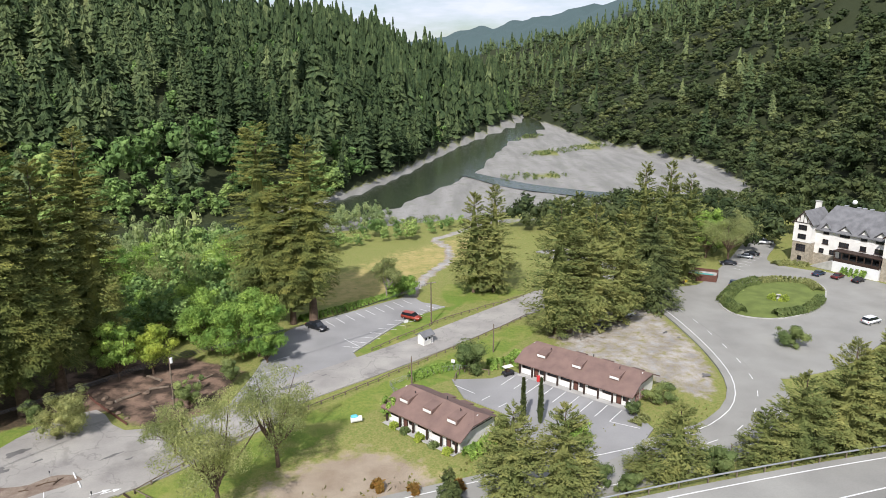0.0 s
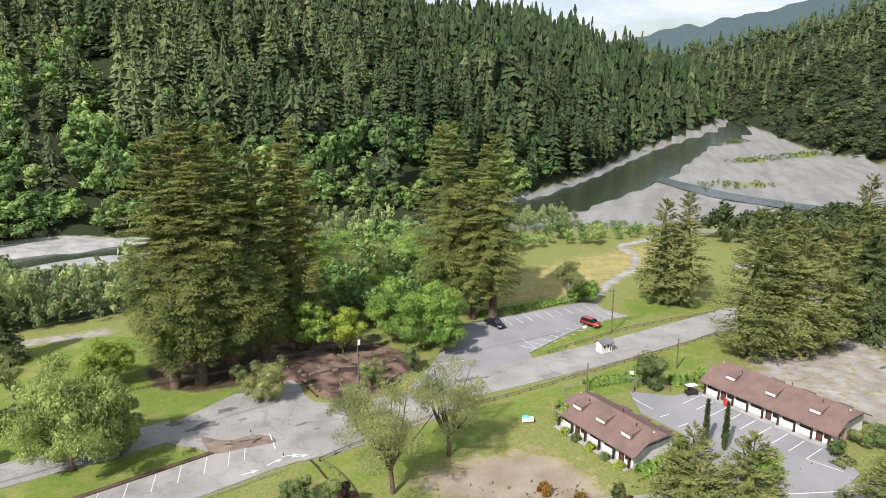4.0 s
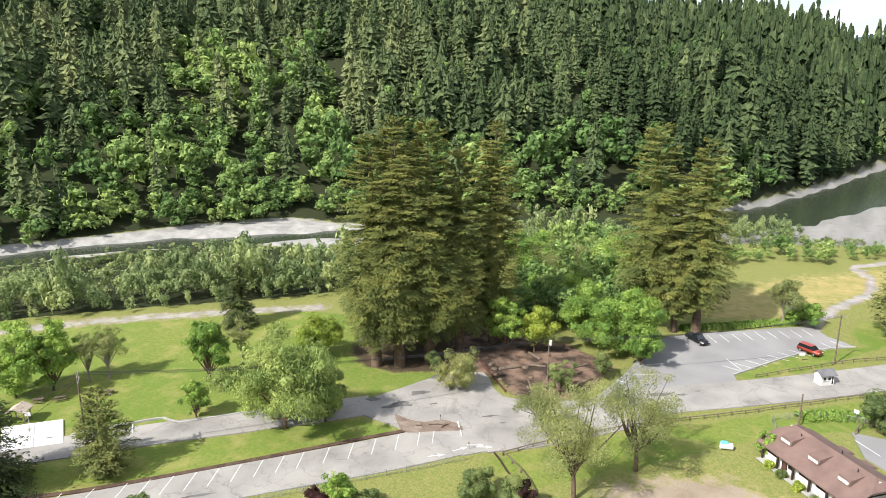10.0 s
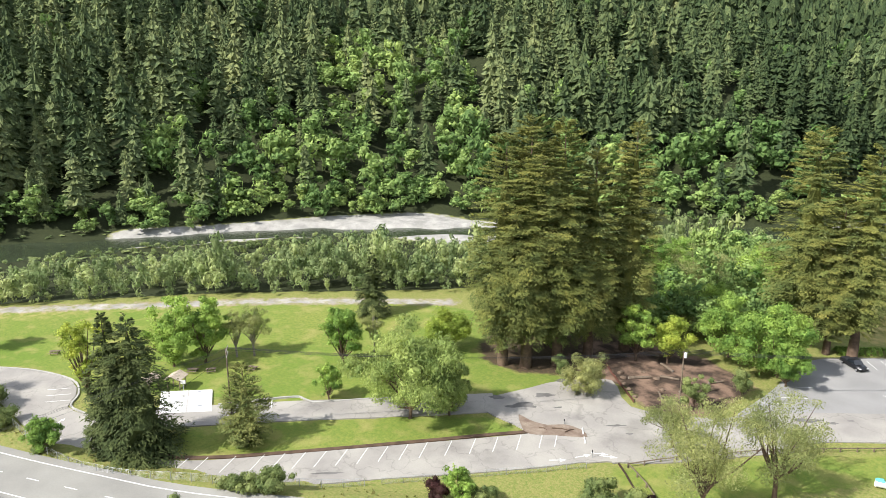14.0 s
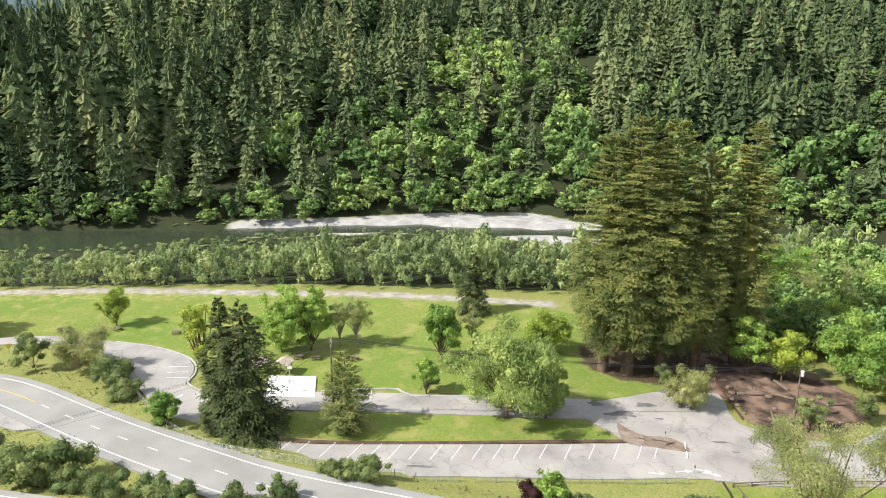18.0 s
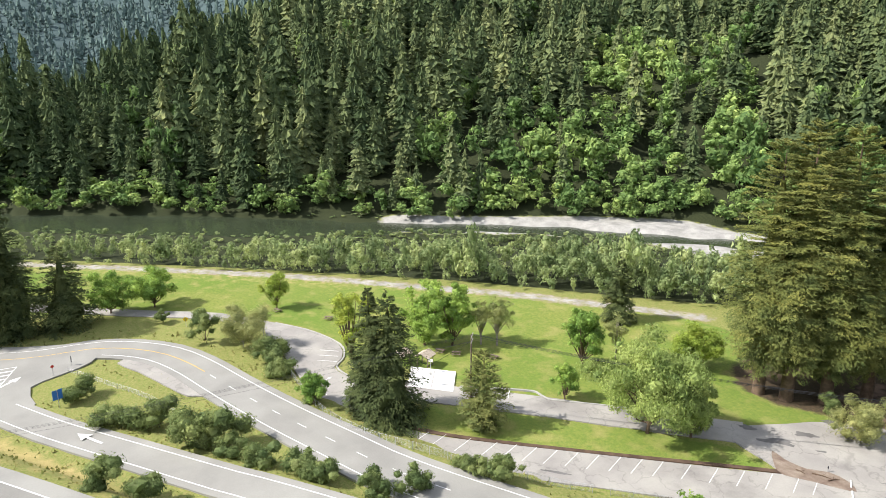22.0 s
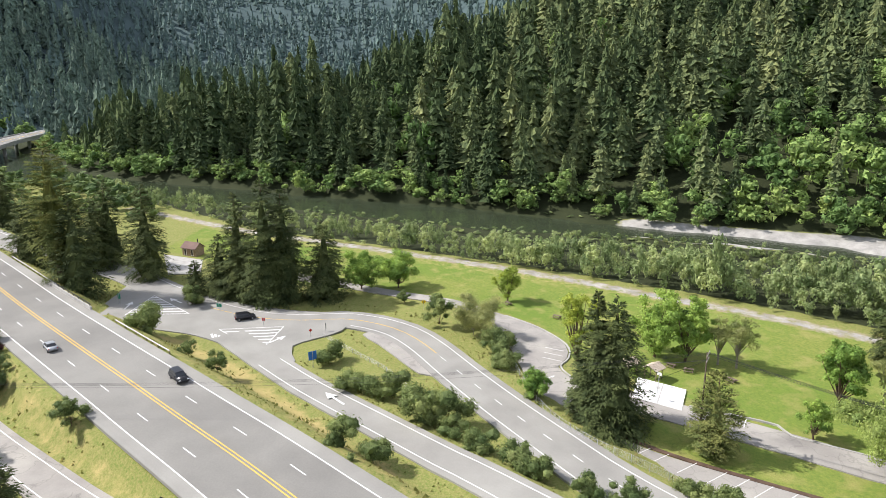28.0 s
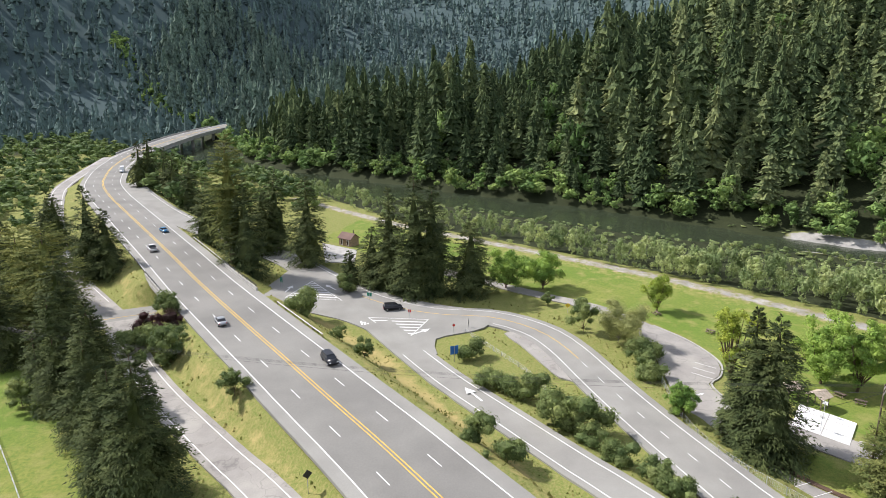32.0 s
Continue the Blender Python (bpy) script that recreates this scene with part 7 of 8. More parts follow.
sign(-127.6, -14.6, -62, 3.4, 1.7, 1.8, M_SIGNBLUE, "blue roadside board with white bars", bars=((0, 1.45, 1.2, 0.14), (0, 0.85, 1.3, 0.34), (0, 0.35, 1.0, 0.14)))
sign(-159.5, 9.2, -80, 2.4, 0.9, 0.9, M_SIGNYELLOW, "yellow diamond warning sign by the bend", "diamond")
sign(-77.5, -28.4, 130, 3.6, 1.0, 1.0, M_DARKMETAL, "back of a grey warning sign on the verge", "diamond")
sign(-142.8, -16.5, 110, 2.4, 0.55, 0.55, M_SIGNRED, "yield sign at the junction", "diamond")
sign(-146.8, -13.6, 200, 2.2, 0.5, 1.2, M_DARKMETAL, "dark narrow sign at the island's tip")
sign(-163.2, -40.5, -110, 2.0, 1.4, 0.9, M_SIGNGREEN, "green direction sign with white bars", bars=((0, 0.55, 1.0, 0.12), (0, 0.25, 0.8, 0.12)))
sign(-170.5, -66.5, -110, 3.0, 0.8, 1.4, M_SIGNGREEN, "green sign beside the underpass")
sign(-151.5, -28.0, -100, 2.3, 0.7, 0.7, M_SIGNRED, "red stop sign at the junction")
sign(-77.5, 39.5, -50, 1.8, 0.8, 0.8, M_SIGNYELLOW, "yellow warning sign beside the road", "diamond")
sign(-233, -118, -120, 2.8, 1.0, 1.0, M_SIGNYELLOW, "yellow warning sign by the far ramp", "diamond")
sign(-56.9, 87.9, 20, 1.1, 0.16, 0.4, M_DARKMETAL, "small dark sign at the lot's corner")
sign(-8.6, 146.5, 30, 1.9, 1.1, 0.6, M_SIGNWHITE, "white notice board on the grass island")
sign(65.2, 177.0, 20, 1.9, 0.9, 0.9, M_SIGNYELLOW, "bright yellow crossing sign near the pool", "diamond")
sign(1.8, 124.5, -20, 2.0, 0.8, 0.7, M_SIGNWHITE, "white box sign by a garden fence")
sign(-48.1, 82.4, 10, 1.5, 0.16, 0.5, M_DARKMETAL, "dark post sign by the entry rail")


# ---- fences and rails ----
def rail_fence(points, label, gap=2.6, h=0.75, name="rail_fence"):
    line = spline([(x, y, 0) for x, y in points], 2)
    ob = thing(name, 0, 0, 0, 0, label, "fence")
    end_s = along(line)[-1]
    q = at_length(line, np.arange(0, end_s, gap))
    q[:, 2] = [ground_z(a, b) for a, b in q[:, :2]]
    post = box("post", (0.2, 0.2, h + 0.3), (0, 0, -0.3), M_WOOD, 0.02)
    for p in q:
        part("post", post, ob, m=pose(*p))
    for a, b in zip(q[:-1], q[1:]):
        part("rail", tube_mesh("rail", [([(a[0], a[1], a[2] + h - 0.1), (b[0], b[1], b[2] + h - 0.1)], [0.09, 0.09])], M_WOOD, 5), ob)
    return ob


rail_fence([(-43, 84), (-36, 94), (-27, 104.5), (-15, 116.5), (-2, 130), (9, 141.5), (21, 155)], "long low wooden rail along the entry road")
rail_fence([(-15, 133.5), (-7, 143), (1, 152), (12, 161), (22, 169)], "low wooden rail beside the grass island")
rail_fence([(-43, 84), (-37, 80), (-32, 74)], "weathered wooden rail on the grass", 2.6)
rail_fence([(2, 119), (3.5, 123), (9, 121.5)], "wooden fence at the motel garden", 1.6, 1.1)


def wire_fence(points, label, h=1.3, gap=3.0):
    line = spline([(x, y, 0) for x, y in points], 2)
    ob = thing("wire_fence", 0, 0, 0, 0, label, "fence")
    q = at_length(line, np.arange(0, along(line)[-1], gap))
    q[:, 2] = [ground_z(a, b) for a, b in q[:, :2]]
    post = tube_mesh("post", [([(0, 0, -0.3), (0, 0, h)], [0.05, 0.05])], M_STEEL, 6)
    for p in q:
        part("post", post, ob, m=pose(*p))
    for k in np.linspace(0.12, 1, 8):
        part("wire", tube_mesh("wire", [(q + np.array([0, 0, h * k]), [0.022 if k > 0.95 else 0.01] * len(q))], M_STEEL, 4), ob)
    return ob


wire_fence([(-150, 24.2), (-135, 24.8), (-118, 25.2), (-106, 26), (-95, 29.2), (-86, 35), (-76, 43.5), (-66, 56)], "galvanised wire fence between park lot and road")
wire_fence([(-66, 56), (-56, 68.5), (-46, 81)], "wire fence along the parking strip", 1.1)
wire_fence([(-144, -14), (-134, -7), (-124, 0), (-112, 5.5)], "low wire fence across the grass island", 1.0)
wire_fence([(-60, -54), (-74, -68), (-90, -85), (-104, -100)], "wire fence at the edge of a green field", 1.2)
wire_fence([(1, 108), (-6, 112), (-10, 117), (2, 124), (8, 122)], "garden wire fence beside the motel", 1.1)


# ---- markings ----
def mark(parent, x0, y0, x1, y1, z=0.07, width=0.14, material=M_WHITE, name="stall_line"):
    a, b = np.array([x0, y0]), np.array([x1, y1])
    n = b - a
    n = np.array([-n[1], n[0]]) / (np.linalg.norm(n) + 1e-9) * width / 2
    v = [(*(a + n), z), (*(a - n), z), (*(b - n), z), (*(b + n), z)]
    return part(name, mesh(name, v, [[0, 1, 2, 3]], material), parent)


def marks_thing(name, label):
    return tagged(new(name), label, "road marking", kind="structure")


def stalls(parent, a, b, n, way, z, far=None):
    """n lines from points between a and b, each drawn along way."""
    for i in range(n):
        p = np.array(a) + (np.array(b) - np.array(a)) * i / max(1, n - 1)
        mark(parent, p[0], p[1], p[0] + way[0], p[1] + way[1], z)


south_marks = marks_thing("trim_south_stalls", "white stall lines along the parking strip")
edge = spline([(-92.5, 40.5), (-85, 49), (-77, 58.6), (-69.5, 68.6), (-62.5, 77.5), (-56.5, 85.3)], 2.92)
for p in edge:
    mark(south_marks, p[0] + 0.3, p[1] - 0.3, p[0] + 2.5, p[1] - 4.3, 0.066, 0.11)
upper_marks = marks_thing("trim_upper_stalls", "white stall lines in the upper lot")
stalls(upper_marks, (-27.5, 150.6), (-10.5, 165.5), 9, (2.6, -3.3), 0.048)
stalls(upper_marks, (-17.2, 134.6), (-5.6, 152.6), 8, (-4.2, 1.0), 0.048)
mark(upper_marks, -17.2, 134.6, -21.5, 139.5, 0.048)
stalls(upper_marks, (-4.8, 154.2), (-1.4, 158.6), 3, (-3.0, 2.4), 0.048)
for a, b in (((-34.5, 128), (-31.5, 130.5)), ((-35, 122), (-30.8, 125.2)), ((-36, 118), (-32, 121))):
    mark(upper_marks, *a, *b, 0.048)
motel_marks = marks_thing("trim_motel_stalls", "white stall lines before the motel doors")
stalls(motel_marks, (13.6, 121.0), (30.4, 107.2), 9, (-3.0, -3.9), 0.058)
mark(motel_marks, 27.4, 103.3, 31.8, 101.0, 0.058)
mark(motel_marks, 2.0, 117, 5.5, 113.6, 0.058)
for a in ((6.6, 111), (9.4, 108.4)):
    mark(motel_marks, *a, a[0] + 1.6, a[1] + 1.6, 0.058)
west_marks = marks_thing("trim_west_stalls", "white stall lines in the small turning lot")
stalls(west_marks, (-130.5, 36.6), (-125.5, 34.8), 3, (-2.4, -3.4), 0.06)
inn_marks = marks_thing("trim_forecourt_stalls", "white lines on the inn's forecourt")
stalls(inn_marks, (84, 193), (96, 208), 7, (2.2, -2.6), 0.063)
stalls(inn_marks, (56, 166), (63, 172.5), 8, (-1.6, 3.4), 0.063)
inner_marks = marks_thing("trim_inner_stalls", "white stall lines beside the inner park road")
stalls(inner_marks, (-103.5, 54), (-99.5, 59.5), 3, (2.6, -1.8), 0.045)


def arrow(parent, x, y, turn, z, size=1.0):
    """A straight white road arrow."""
    s = size
    pts = [(-1.9, -0.14), (0.4, -0.14), (0.4, -0.62), (1.9, 0), (0.4, 0.62), (0.4, 0.14), (-1.9, 0.14)]
    c, k = math.cos(radians(turn)), math.sin(radians(turn))
    v = [(x + (a * c - b * k) * s, y + (a * k + b * c) * s, z) for a, b in pts]
    return part("arrow", mesh("arrow", v, [list(range(7))], M_WHITE), parent)


junction = marks_thing("trim_junction_marks", "white hatched triangles and arrows at the junction")


def hatch(parent, tri, n, z=0.07):
    a, b, c = (np.array(q, float) for q in tri)
    for p, q in ((a, b), (b, c), (c, a)):
        mark(parent, *p, *q, z, 0.2, name="gore_line")
    for i in range(1, n):
        f = i / n
        p, q = a + (c - a) * f, b + (c - b) * f
        mark(parent, *p, *q, z, 0.5, name="gore_stripe")


hatch(junction, ((-150.2, -37.7), (-150.5, -23.4), (-135.9, -26.5)), 8)
hatch(junction, ((-162.1, -62.4), (-161.6, -47.3), (-176.5, -59.9)), 8)
for q in ((-139.0, -31.4, 215), (-142.7, -23.9, 140), (-169.2, -63.9, 180), (-171.8, -53.2, 225)):
    arrow(junction, *q, 0.07, 1.5)
arrow(ramp_out, -111.6, -9.4, 216, 1.12, 1.6)
for k in range(4):
    mark(junction, -147.6 + 0.5 * k, -38.8 + 0.9 * k, -145.2 + 0.5 * k, -37.9 + 0.9 * k, 0.07, 0.5, name="word_bar")
park_arrows = marks_thing("trim_park_arrows", "white arrows at the park entrance")
for q in ((-51.4, 78.2, 45), (-49.3, 81.7, 60), (-47.8, 84.0, 30), (-46.4, 84.2, 30)):
    arrow(park_arrows, *q, 0.085, 0.7)
for q in ((-113.2, 28.5, 200), (-118.5, 30.8, 120)):
    arrow(park_arrows, *q, 0.085, 0.6)
court_marks = marks_thing("trim_court_marks", "grey lines across the white court")
for a, b in (((-114.9, 46.2), (-109.0, 53.0)), ((-111.6, 44.6), (-105.6, 51.2)), ((-113.6, 51.0), (-106.2, 46.8))):
    mark(court_marks, *a, *b, 0.097, 0.18, M_CONCRETE)
for k, (x, y) in enumerate(((-112.6, 49.6), (-107.4, 47.2))):
    hp = thing("hoop_post", x, y, 0.09, 40, "grey post with a small board on the court", "post")
    part("post", tube_mesh("post", [([(0, 0, 0), (0, 0, 2.6)], [0.05, 0.05])], M_STEEL), hp)
    part("board", box("board", (0.9, 0.05, 0.6), (0, 0.05, 2.2), M_SIGNWHITE), hp)

# tar patches and stains on the old asphalt
stains = marks_thing("trim_tar_patches", "dark ragged tar patches on the pale asphalt")
rng = np.random.default_rng(5)
for x, y, w, h in ((-65.9, 88.4, 4.2, 1.6), (-65.3, 94.4, 3.2, 1.5), (-66.5, 101.7, 2.8, 1.2), (-71.3, 87.7, 2.4, 1.2), (-50.5, 93.3, 2.4, 0.5), (-61, 92, 1.6, 0.5), (-28.5, 116.5, 3.6, 1.5), (-25, 118.5, 1.6, 0.6), (-23, 121.5, 1.0, 0.4), (49, 143, 1.2, 0.5), (51, 140, 1.0, 0.5), (50, 121, 1.8, 1.1), (38, 147, 1.4, 0.9), (-90, 36.5, 2.5, 0.4), (-74, 52, 3.5, 0.4), (-47.5, 92.5, 1.2, 0.4), (-43, 97, 2.2, 0.4), (-110, 33, 2.0, 0.5)):
    n, turn = 14, rng.uniform(0, 3.14)
    rr = 1 + 0.35 * rng.normal(0, 1, n).clip(-1, 1)
    v = []
    for i in range(n):
        a = 6.283 * i / n
        px, py = w * math.cos(a) * rr[i] * 0.6, h * math.sin(a) * rr[i] * 0.6
        v.append((x + px * math.cos(0.8) - py * math.sin(0.8), y + px * math.sin(0.8) + py * math.cos(0.8), 0.068))
    part("tar_patch", mesh("tar_patch", v, [list(range(n))], M_PATCH), stains)


drift = [(-64.4, 85.4), (-61.9, 85.1), (-58.8, 85.8), (-56.8, 87.9), (-54.1, 88.3), (-51.9, 87.1), (-53.6, 85.5), (-56.2, 83.7), (-59.1, 81.5), (-61.3, 82.3)]
flat("ground_dirt_drift", drift, 0.078, mat("pale dirt and needles", (0.275, 0.225, 0.175), 0.95, 0, 0.5, 0.5, 5, 0.5, (0.150, 0.105, 0.080)), "drift of brown dirt and needles at the parking strip's end", "dirt", 1.0)
for x, y, turn, ln in ((-56.4, 86.0, 30, 2.6), (-55.0, 86.6, 75, 1.8), (-58.5, 84.2, 10, 1.4)):
    stick = thing("fallen_branch", x, y, 0.08, turn, "dark fallen branch lying on brown dirt", "branch")
    part("stem", tube_mesh("stem", [([(-ln / 2, 0, 0.08), (0, 0.12, 0.13), (ln / 2, -0.05, 0.08)], [0.09, 0.08, 0.04])], M_BARK, 6), stick)
    part("twig", tube_mesh("twig", [([(0, 0.12, 0.13), (0.4, 0.55, 0.35)], [0.05, 0.015])], M_BARK, 5), stick)
for x, y, turn in ((-53.4, 88.0, -52), (-51.6, 85.8, -52)):
    stop = thing("wheel_stop", x, y, 0.05, turn, "white painted concrete wheel stop", "wheel stop")
    part("block", box("block", (1.9, 0.2, 0.16), (0, 0, 0), M_WHITE, 0.03), stop)


# ---- kerbs, island and garden ----
def kerb(points, label, closed=False, material=M_CONCRETE, w=0.16, h=0.16, base=0.0, name="kerb"):
    q = spline([(x, y, base) for x, y in points], 1.5, closed)
    if closed:
        q = np.vstack([q, q[:1]])
    return tagged(new(name, ribbon(q, w, -w, h, material, name, 0.2)), label, "kerb", kind="structure")


kerb([(-153, 28.2), (-144.4, 34.3), (-134, 38), (-127, 36.6), (-123.3, 34), (-118, 34.9), (-111, 37.4)], "pale concrete kerb round the turning lot")
kerb([(-104.8, 52), (-101.5, 57.5), (-97, 63.6), (-93.5, 64), (-87, 72), (-80, 79.5)], "pale concrete kerb along the park road")
kerb([(-97, 37), (-90, 42.8), (-77.8, 58), (-62, 79.2), (-58.5, 83.4)], "narrow mulch edge beside the parking strip", material=M_MULCH, w=0.42, h=0.056, name="mulch_edge")
kerb([(-18.7, 132.5), (-10.8, 147.7), (-4.7, 156), (0.2, 160.3)], "kerb of the grass island in the lot")
ISLAND = [(68.7, 163), (77.5, 175), (91, 181.7), (100.5, 179), (98.7, 169.4), (88.9, 156.6), (78, 151), (69.4, 153.5)]
isle = spline(ISLAND, 2, closed=True)
tagged(new("island_lawn", prism("island_lawn", isle[::-1, :2].tolist() if np.sum(isle[:, 0] * np.roll(isle[:, 1], -1) - isle[:, 1] * np.roll(isle[:, 0], -1)) < 0 else isle[:, :2].tolist(), -0.2, 0.22, mat("mown island lawn", (0.150, 0.190, 0.048), 0.95, 0, 0.25, 0.3, 4, 0.5))), "oval mown lawn ringed by hedges in the forecourt", "lawn", kind="structure")
kerb(ISLAND, "pale kerb round the oval island", True, base=0.05, w=0.22, h=0.2)


def hedge(points, w, h, label, seed_, material=M_SHRUB, closed=False, name="hedge", base=0.2):
    """A clipped hedge: leaf sprays on a rounded bank."""
    r = np.random.default_rng(seed_)
    line = spline([(x, y, 0) for x, y in points], 1.0, closed)
    n = int(len(line) * 300)
    k = r.integers(0, len(line), n)
    a = r.uniform(0, math.pi, n)
    m = cross(line)[k]
    off, up = np.cos(a) * w / 2, np.sin(a) * h
    p = np.column_stack([line[k, 0] + m[:, 0] * off, line[k, 1] + m[:, 1] * off, up + base]) + r.normal(0, 0.12, (n, 3))
    d = unit(np.column_stack([m[:, 0] * np.cos(a), m[:, 1] * np.cos(a), np.sin(a)]))
    way = unit(r.normal(0, 1, (n, 3)) + 0.3 * d)
    side = unit(np.cross(way, d))
    ln = r.uniform(0.2, 0.5, n)
    v, t = slivers(p, way, side, ln, ln * 0.8)
    return tagged(new(name, mesh(name, v, t, material, np.repeat(r.uniform(0.2, 0.8, n), 3))), label, "hedge")


hedge([(69.6, 163), (77.8, 174), (84, 178)], 3.0, 1.7, "thick olive green hedge on the island", 1)
hedge([(70.5, 154.5), (69.8, 158), (69.8, 162)], 2.8, 1.7, "thick rounded hedge at the island's edge", 2)
hedge([(78, 152.6), (84, 154.6), (89, 158), (94, 163.5)], 2.4, 1.4, "row of low clipped shrubs round the lawn", 3)
hedge([(86, 179), (92, 180), (98, 177.5), (97.5, 171)], 2.6, 1.1, "mixed flower bed along the island's wall", 4, M_GREY)
hedge([(82, 164.5), (84, 167), (86.5, 166), (85, 163)], 0.7, 0.4, "small ring of yellow-green plants", 5, M_YELLOW, True)
fount = thing("garden_urn", 84.4, 165.2, 0.22, 0, "small grey stone urn in the lawn's middle", "urn")
part("foot", tube_mesh("foot", [([(0, 0, 0), (0, 0, 0.15), (0, 0, 0.6)], [0.5, 0.3, 0.16])], M_CONCRETE, 12), fount)
part("bowl", tube_mesh("bowl", [([(0, 0, 0.6), (0, 0, 0.75), (0, 0, 1.0)], [0.16, 0.5, 0.62])], M_CONCRETE, 12), fount)
hedge([(98, 196), (103, 197.5), (106, 194)], 3.0, 1.0, "garden bed of mixed plants before the inn", 6, M_GREY, base=0.0)
hedge([(112, 186), (116, 182)], 2.6, 2.0, "rounded shrubs under the porch", 7, M_BROAD, base=0.0)
hedge([(103, 146), (108, 152), (112, 157)], 4.0, 3.4, "dense planted corner with tall shrubs", 8, M_BROAD, base=0.0)
for k, (x, y) in enumerate(((-8.4, 102.0), (-6.6, 100.2), (-4.2, 97.9), (-1.9, 95.9), (0.3, 94.0))):
    hedge([(x, y), (x + 0.5, y - 0.5)], 0.9, 0.5 + 0.15 * (k % 3), "small flowering plant along the motel wall", 30 + k, M_SHRUB if k % 2 else M_YELLOW, base=0.0, name="garden_plant")
hedge([(3.5, 92.5), (6.5, 95.5), (9.2, 99)], 1.8, 1.6, "leafy garden plants at the gable end", 10, M_BROAD, base=0.0)
hedge([(32.6, 110.6), (34.4, 113)], 2.4, 2.8, "pale pink blossoming bush at the wing's end", 11, M_FLOWER, base=0.0, name="blossom_bush")
hedge([(31.5, 102.5), (33.5, 104.5)], 1.8, 0.5, "low grey-green ground cover bed", 12, M_GREY, base=0.0)
hedge([(9, 125), (13, 126.5), (15, 130)], 2.6, 1.4, "garden shrubs beside the long wing", 13, M_BROAD, base=0.0)
hedge([(-6, 120), (-2, 123), (6, 127)], 2.2, 1.0, "rough green plants along the garden fence", 14, M_BROAD, base=0.0)
hedge([(-33, 151.5), (-24, 159), (-13, 168.5)], 2.4, 0.9, "rough green verge along the lot's edge", 15, M_BROAD, base=0.0, name="verge_foliage")
for x, y, s in ((-9.6, 84.2, 21), (-4.6, 83.2, 22), (1.6, 84.2, 23)):
    hedge([(x, y), (x + 0.6, y + 0.4)], 1.5, 1.3, "round golden brown shrub on dry grass", s, leaf("golden brown leaves", (0.30, 0.17, 0.04), (0.22, 0.14, 0.04)), base=0.0, name="golden_shrub")

# water tank under a tarp, golf cart, rubbish and picnic tables
tank = thing("tarp_covered_tank", -14.6, 103.6, 0.0, 20, "white tank under a turquoise tarp on the grass", "tank")
part("tank", tube_mesh("tank", [([(-0.9, 0, 0.5), (0.9, 0, 0.5)], [0.5, 0.5])], M_SIGNWHITE, 12), tank)
part("tarp", box("tarp", (1.2, 0.9, 0.4), (-0.3, 0.1, 0.8), M_TANK, 0.2), tank, "turquoise tarp")
cart = thing("golf_cart", 12.2, 121.2, 0.05, 30, "small golf cart with a white roof", "golf cart")
part("body", box("body", (2.2, 1.1, 0.55), (0, 0, 0.3), M_DARKMETAL, 0.08), cart)
part("seat", box("seat", (0.7, 1.0, 0.5), (-0.2, 0, 0.85), M_TIMBER, 0.08), cart)
part("roof", box("roof", (2.0, 1.2, 0.08), (-0.1, 0, 1.8), M_SIGNWHITE, 0.03), cart)
for sx in (-0.9, 0.75):
    for sy in (-0.5, 0.5):
        part("roof_post", tube_mesh("roof_post", [([(sx, sy, 0.8), (sx, sy, 1.82)], [0.03, 0.03])], M_DARKMETAL), cart)
        part("wheel", tube_mesh("wheel", [([(sx, sy - 0.1, 0.25), (sx, sy + 0.1, 0.25)], [0.25, 0.25])], M_TYRE, 12), cart)
bin_ob = thing("dustbin", 17.6, 118.4, 0.06, 0, "red dustbin at the motel's wall", "bin")
part("bin_body", box("bin_body", (0.6, 0.6, 1.0), (0, 0, 0), M_SIGNRED, 0.05), bin_ob)
part("bin_lid", box("bin_lid", (0.66, 0.66, 0.1), (0, 0, 1.0), M_SIGNRED, 0.03), bin_ob)


def picnic_table(x, y, turn):
    ob = thing("picnic_table", x, y, ground_z(x, y), turn, "weathered wooden picnic table on the lawn", "picnic table", "picnic tables on the lawn")
    for k in range(3):
        part("top_plank", box("top_plank", (1.9, 0.24, 0.05), (0, -0.26 + 0.26 * k, 0.72), M_WOOD), ob)
    for s in (-1, 1):
        part("bench", box("bench", (1.9, 0.26, 0.05), (0, s * 0.72, 0.43), M_WOOD), ob)
        part("leg_frame", box("leg_frame", (0.1, 1.5, 0.08), (s * 0.7, 0, 0.36), M_WOOD), ob)
        for q in (-1, 1):
            part("leg", tube_mesh("leg", [([(s * 0.7, q * 0.62, 0), (s * 0.7, q * 0.2, 0.72)], [0.06, 0.06])], M_WOOD, 4), ob)


for q in ((-160.5, 30.2, 20), (-121, 55.5, 40), (-118.5, 58, 60), (-216, -46, 30), (-224, -38, 10), (-113.5, 64, 30), (-150, 40, 50)):
    picnic_table(*q)


# ---- the bare bed beside the grove ----
def log(x, y, length, radius, turn, label, material=M_WOOD):
    z = ground_z(x, y)
    ob = thing("log", x, y, z, turn, label, "log")
    h = length / 2
    part("stem", tube_mesh("stem", [([(-h, 0, radius * 0.7), (-h * 0.3, 0.06, radius * 0.8), (h * 0.4, -0.05, radius * 0.7), (h, 0.04, radius * 0.6)], [radius, radius * 0.97, radius * 0.9, radius * 0.8])], material, 9), ob)
    for s, r in ((-1, radius), (1, radius * 0.8)):
        part("cut_end", tube_mesh("cut_end", [([(s * h, 0.02, radius * 0.68), (s * (h + 0.03), 0.02, radius * 0.68)], [r * 0.98, 0.02])], M_PALEBARK, 9), ob)
    return ob


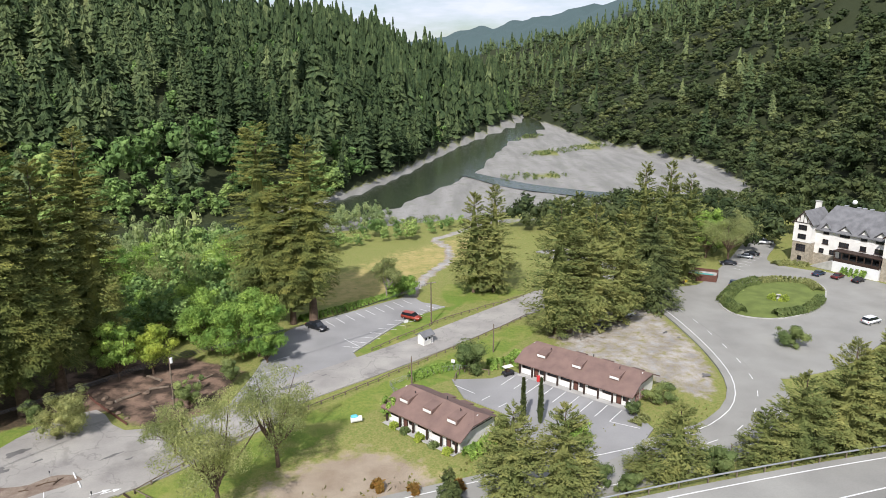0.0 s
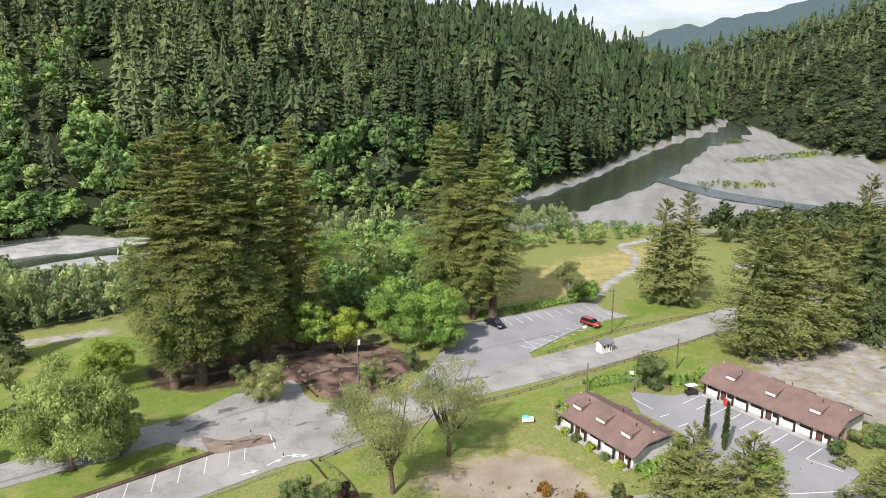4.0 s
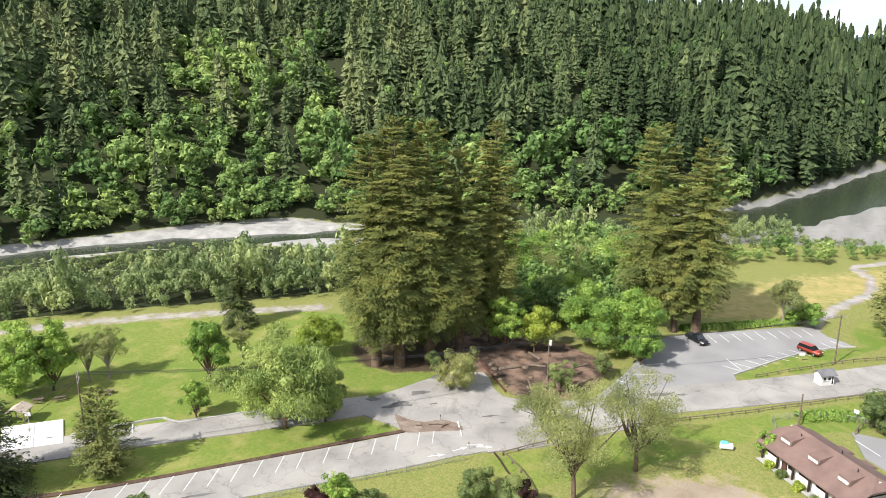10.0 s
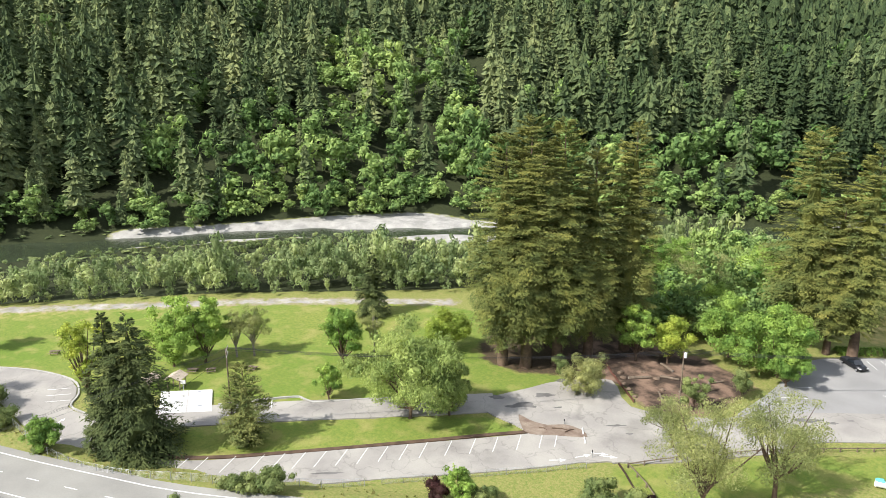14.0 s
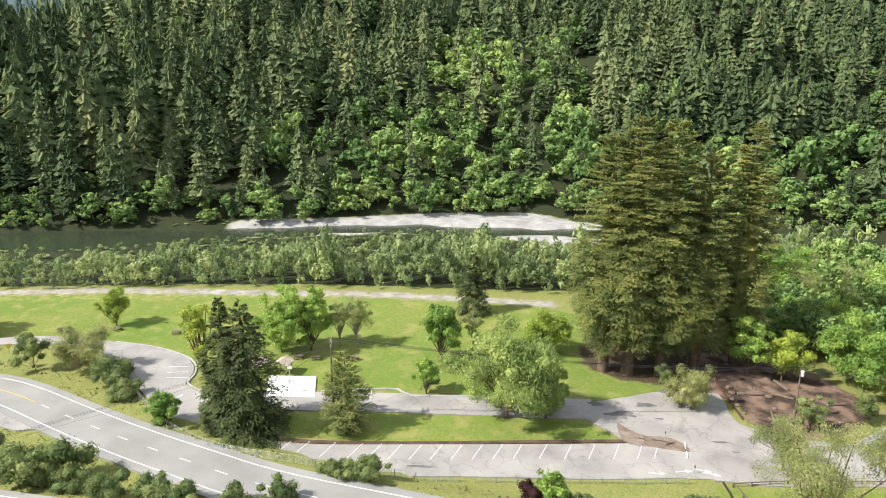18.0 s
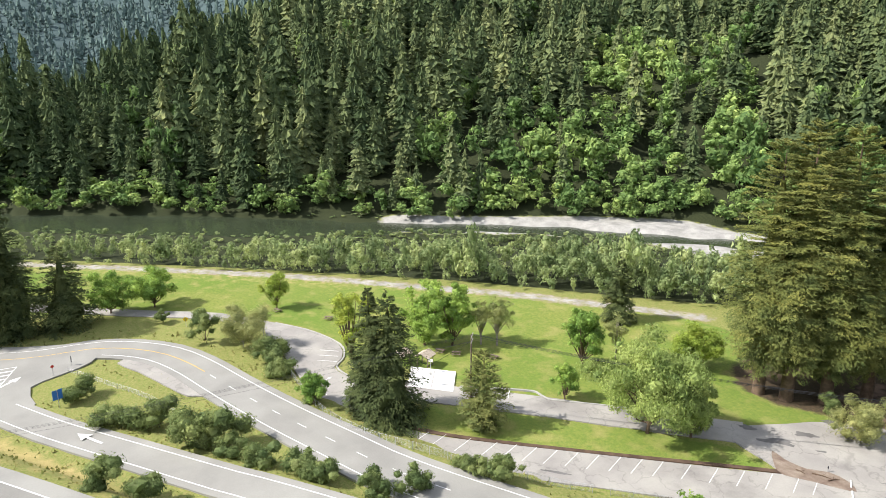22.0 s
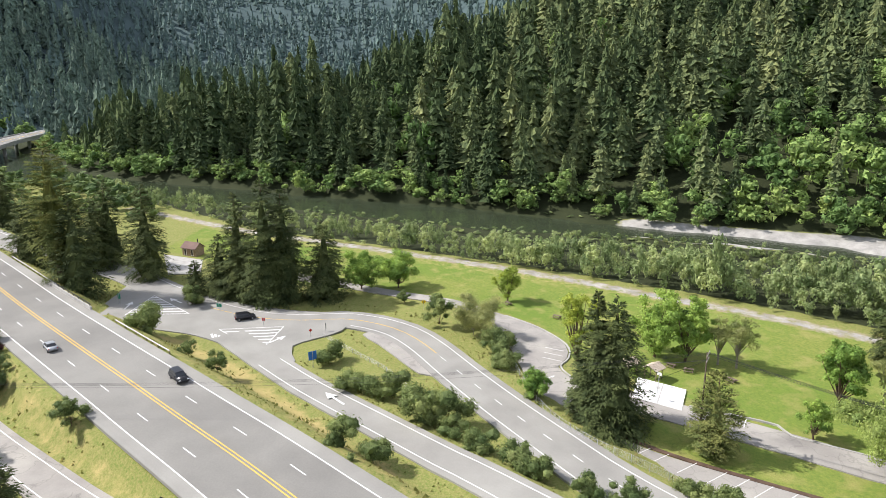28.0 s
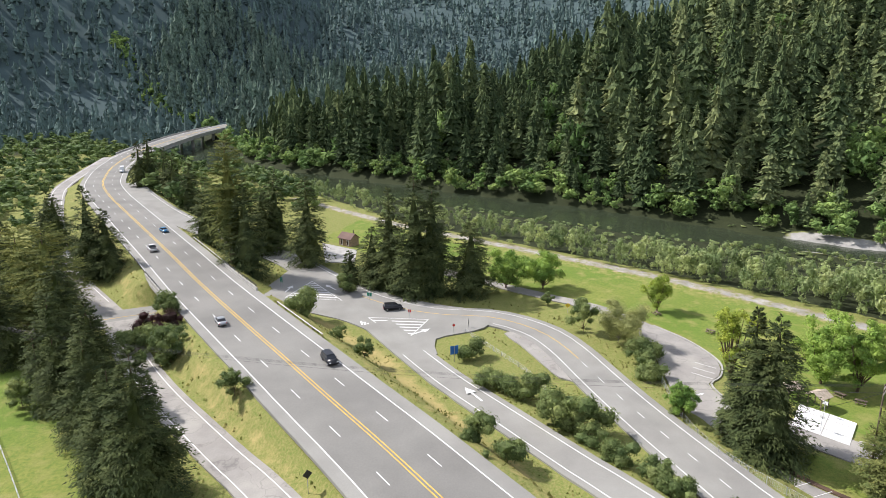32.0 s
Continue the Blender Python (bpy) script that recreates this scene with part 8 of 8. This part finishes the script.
rng = np.random.default_rng(77)
for x, y, ln, r, turn in ((-56.6, 112.6, 4.4, 0.32, 50), (-52.4, 116.2, 3.4, 0.26, 20), (-48.6, 113.6, 3.0, 0.24, 100), (-55.0, 120.4, 4.0, 0.28, 150), (-45.2, 120.4, 3.2, 0.22, 60), (-50.4, 108.6, 2.6, 0.22, 130), (-66.4, 111.4, 4.4, 0.30, 35), (-61.0, 124.0, 4.4, 0.3, 15)):
    log(x, y, ln, r, turn, "weathered log on bare red-brown soil")
log(-41.7, 81.5, 7.2, 0.14, -40, "long dark pole laid as a barrier on the grass", M_TIMBER)


M_SOILSTONE = mat("soil-stained stone", (0.20, 0.145, 0.105), 0.95, 0, 0.35, 1.5, 6, 0.5)


def boulder(x, y, size, seed_, label, material=M_SOILSTONE):
    r = np.random.default_rng(seed_)
    bm = bmesh.new()
    bmesh.ops.create_icosphere(bm, subdivisions=2, radius=size)
    for v in bm.verts:
        v.co *= 1 + 0.16 * math.sin(3 * v.co.x / size + seed_) + 0.12 * math.sin(4 * v.co.y / size + 2 * seed_) + r.normal(0, 0.05)
        v.co.z = v.co.z * 0.6 + size * 0.25
    return tagged(new("boulder", bm_mesh("boulder", bm, material)), label, "rock")


for k, (x, y, s) in enumerate(((-58.8, 110.4, 0.55), (-57.4, 108.2, 0.45), (-55.6, 106.6, 0.5), (-53.4, 105.0, 0.42), (-60.4, 112.0, 0.6), (-51.2, 110.8, 0.5), (-54.0, 114.4, 0.62), (-50.0, 119.0, 0.45), (-47.0, 116.4, 0.5), (-44.0, 111.4, 0.4), (-52.6, 122.4, 0.5), (-57.4, 115.6, 0.42), (-48.4, 106.4, 0.4))):
    boulder(x, y, s, 300 + k, "tan boulder half sunk in the bare bed").matrix_basis = pose(x, y, ground_z(x, y), 0, 0, 40 * k)

edging = thing("retaining_edge", 0, 0, 0, 0, "low red-brown board edging along the bare bed", "edging")
edge = spline([(-64.4, 113.6, 0), (-61.4, 110.6, 0), (-57.0, 106.8, 0), (-52.4, 102.8, 0)], 1.5)
for a, b in zip(edge[:-1], edge[1:]):
    mid, way = (a + b) / 2, b - a
    turn = math.degrees(math.atan2(way[1], way[0]))
    part("board", box("board", (np.linalg.norm(way) - 0.03, 0.07, 0.5), (0, 0, -0.1), M_REDWOODBOARD, 0.01), edging, m=pose(mid[0], mid[1], 0, 0, 0, turn + rng.normal(0, 1.5)))
    part("stake", box("stake", (0.1, 0.1, 0.75), (0, 0.09, -0.2), M_WOOD, 0.01), edging, m=pose(a[0], a[1], 0, 0, 0, turn))
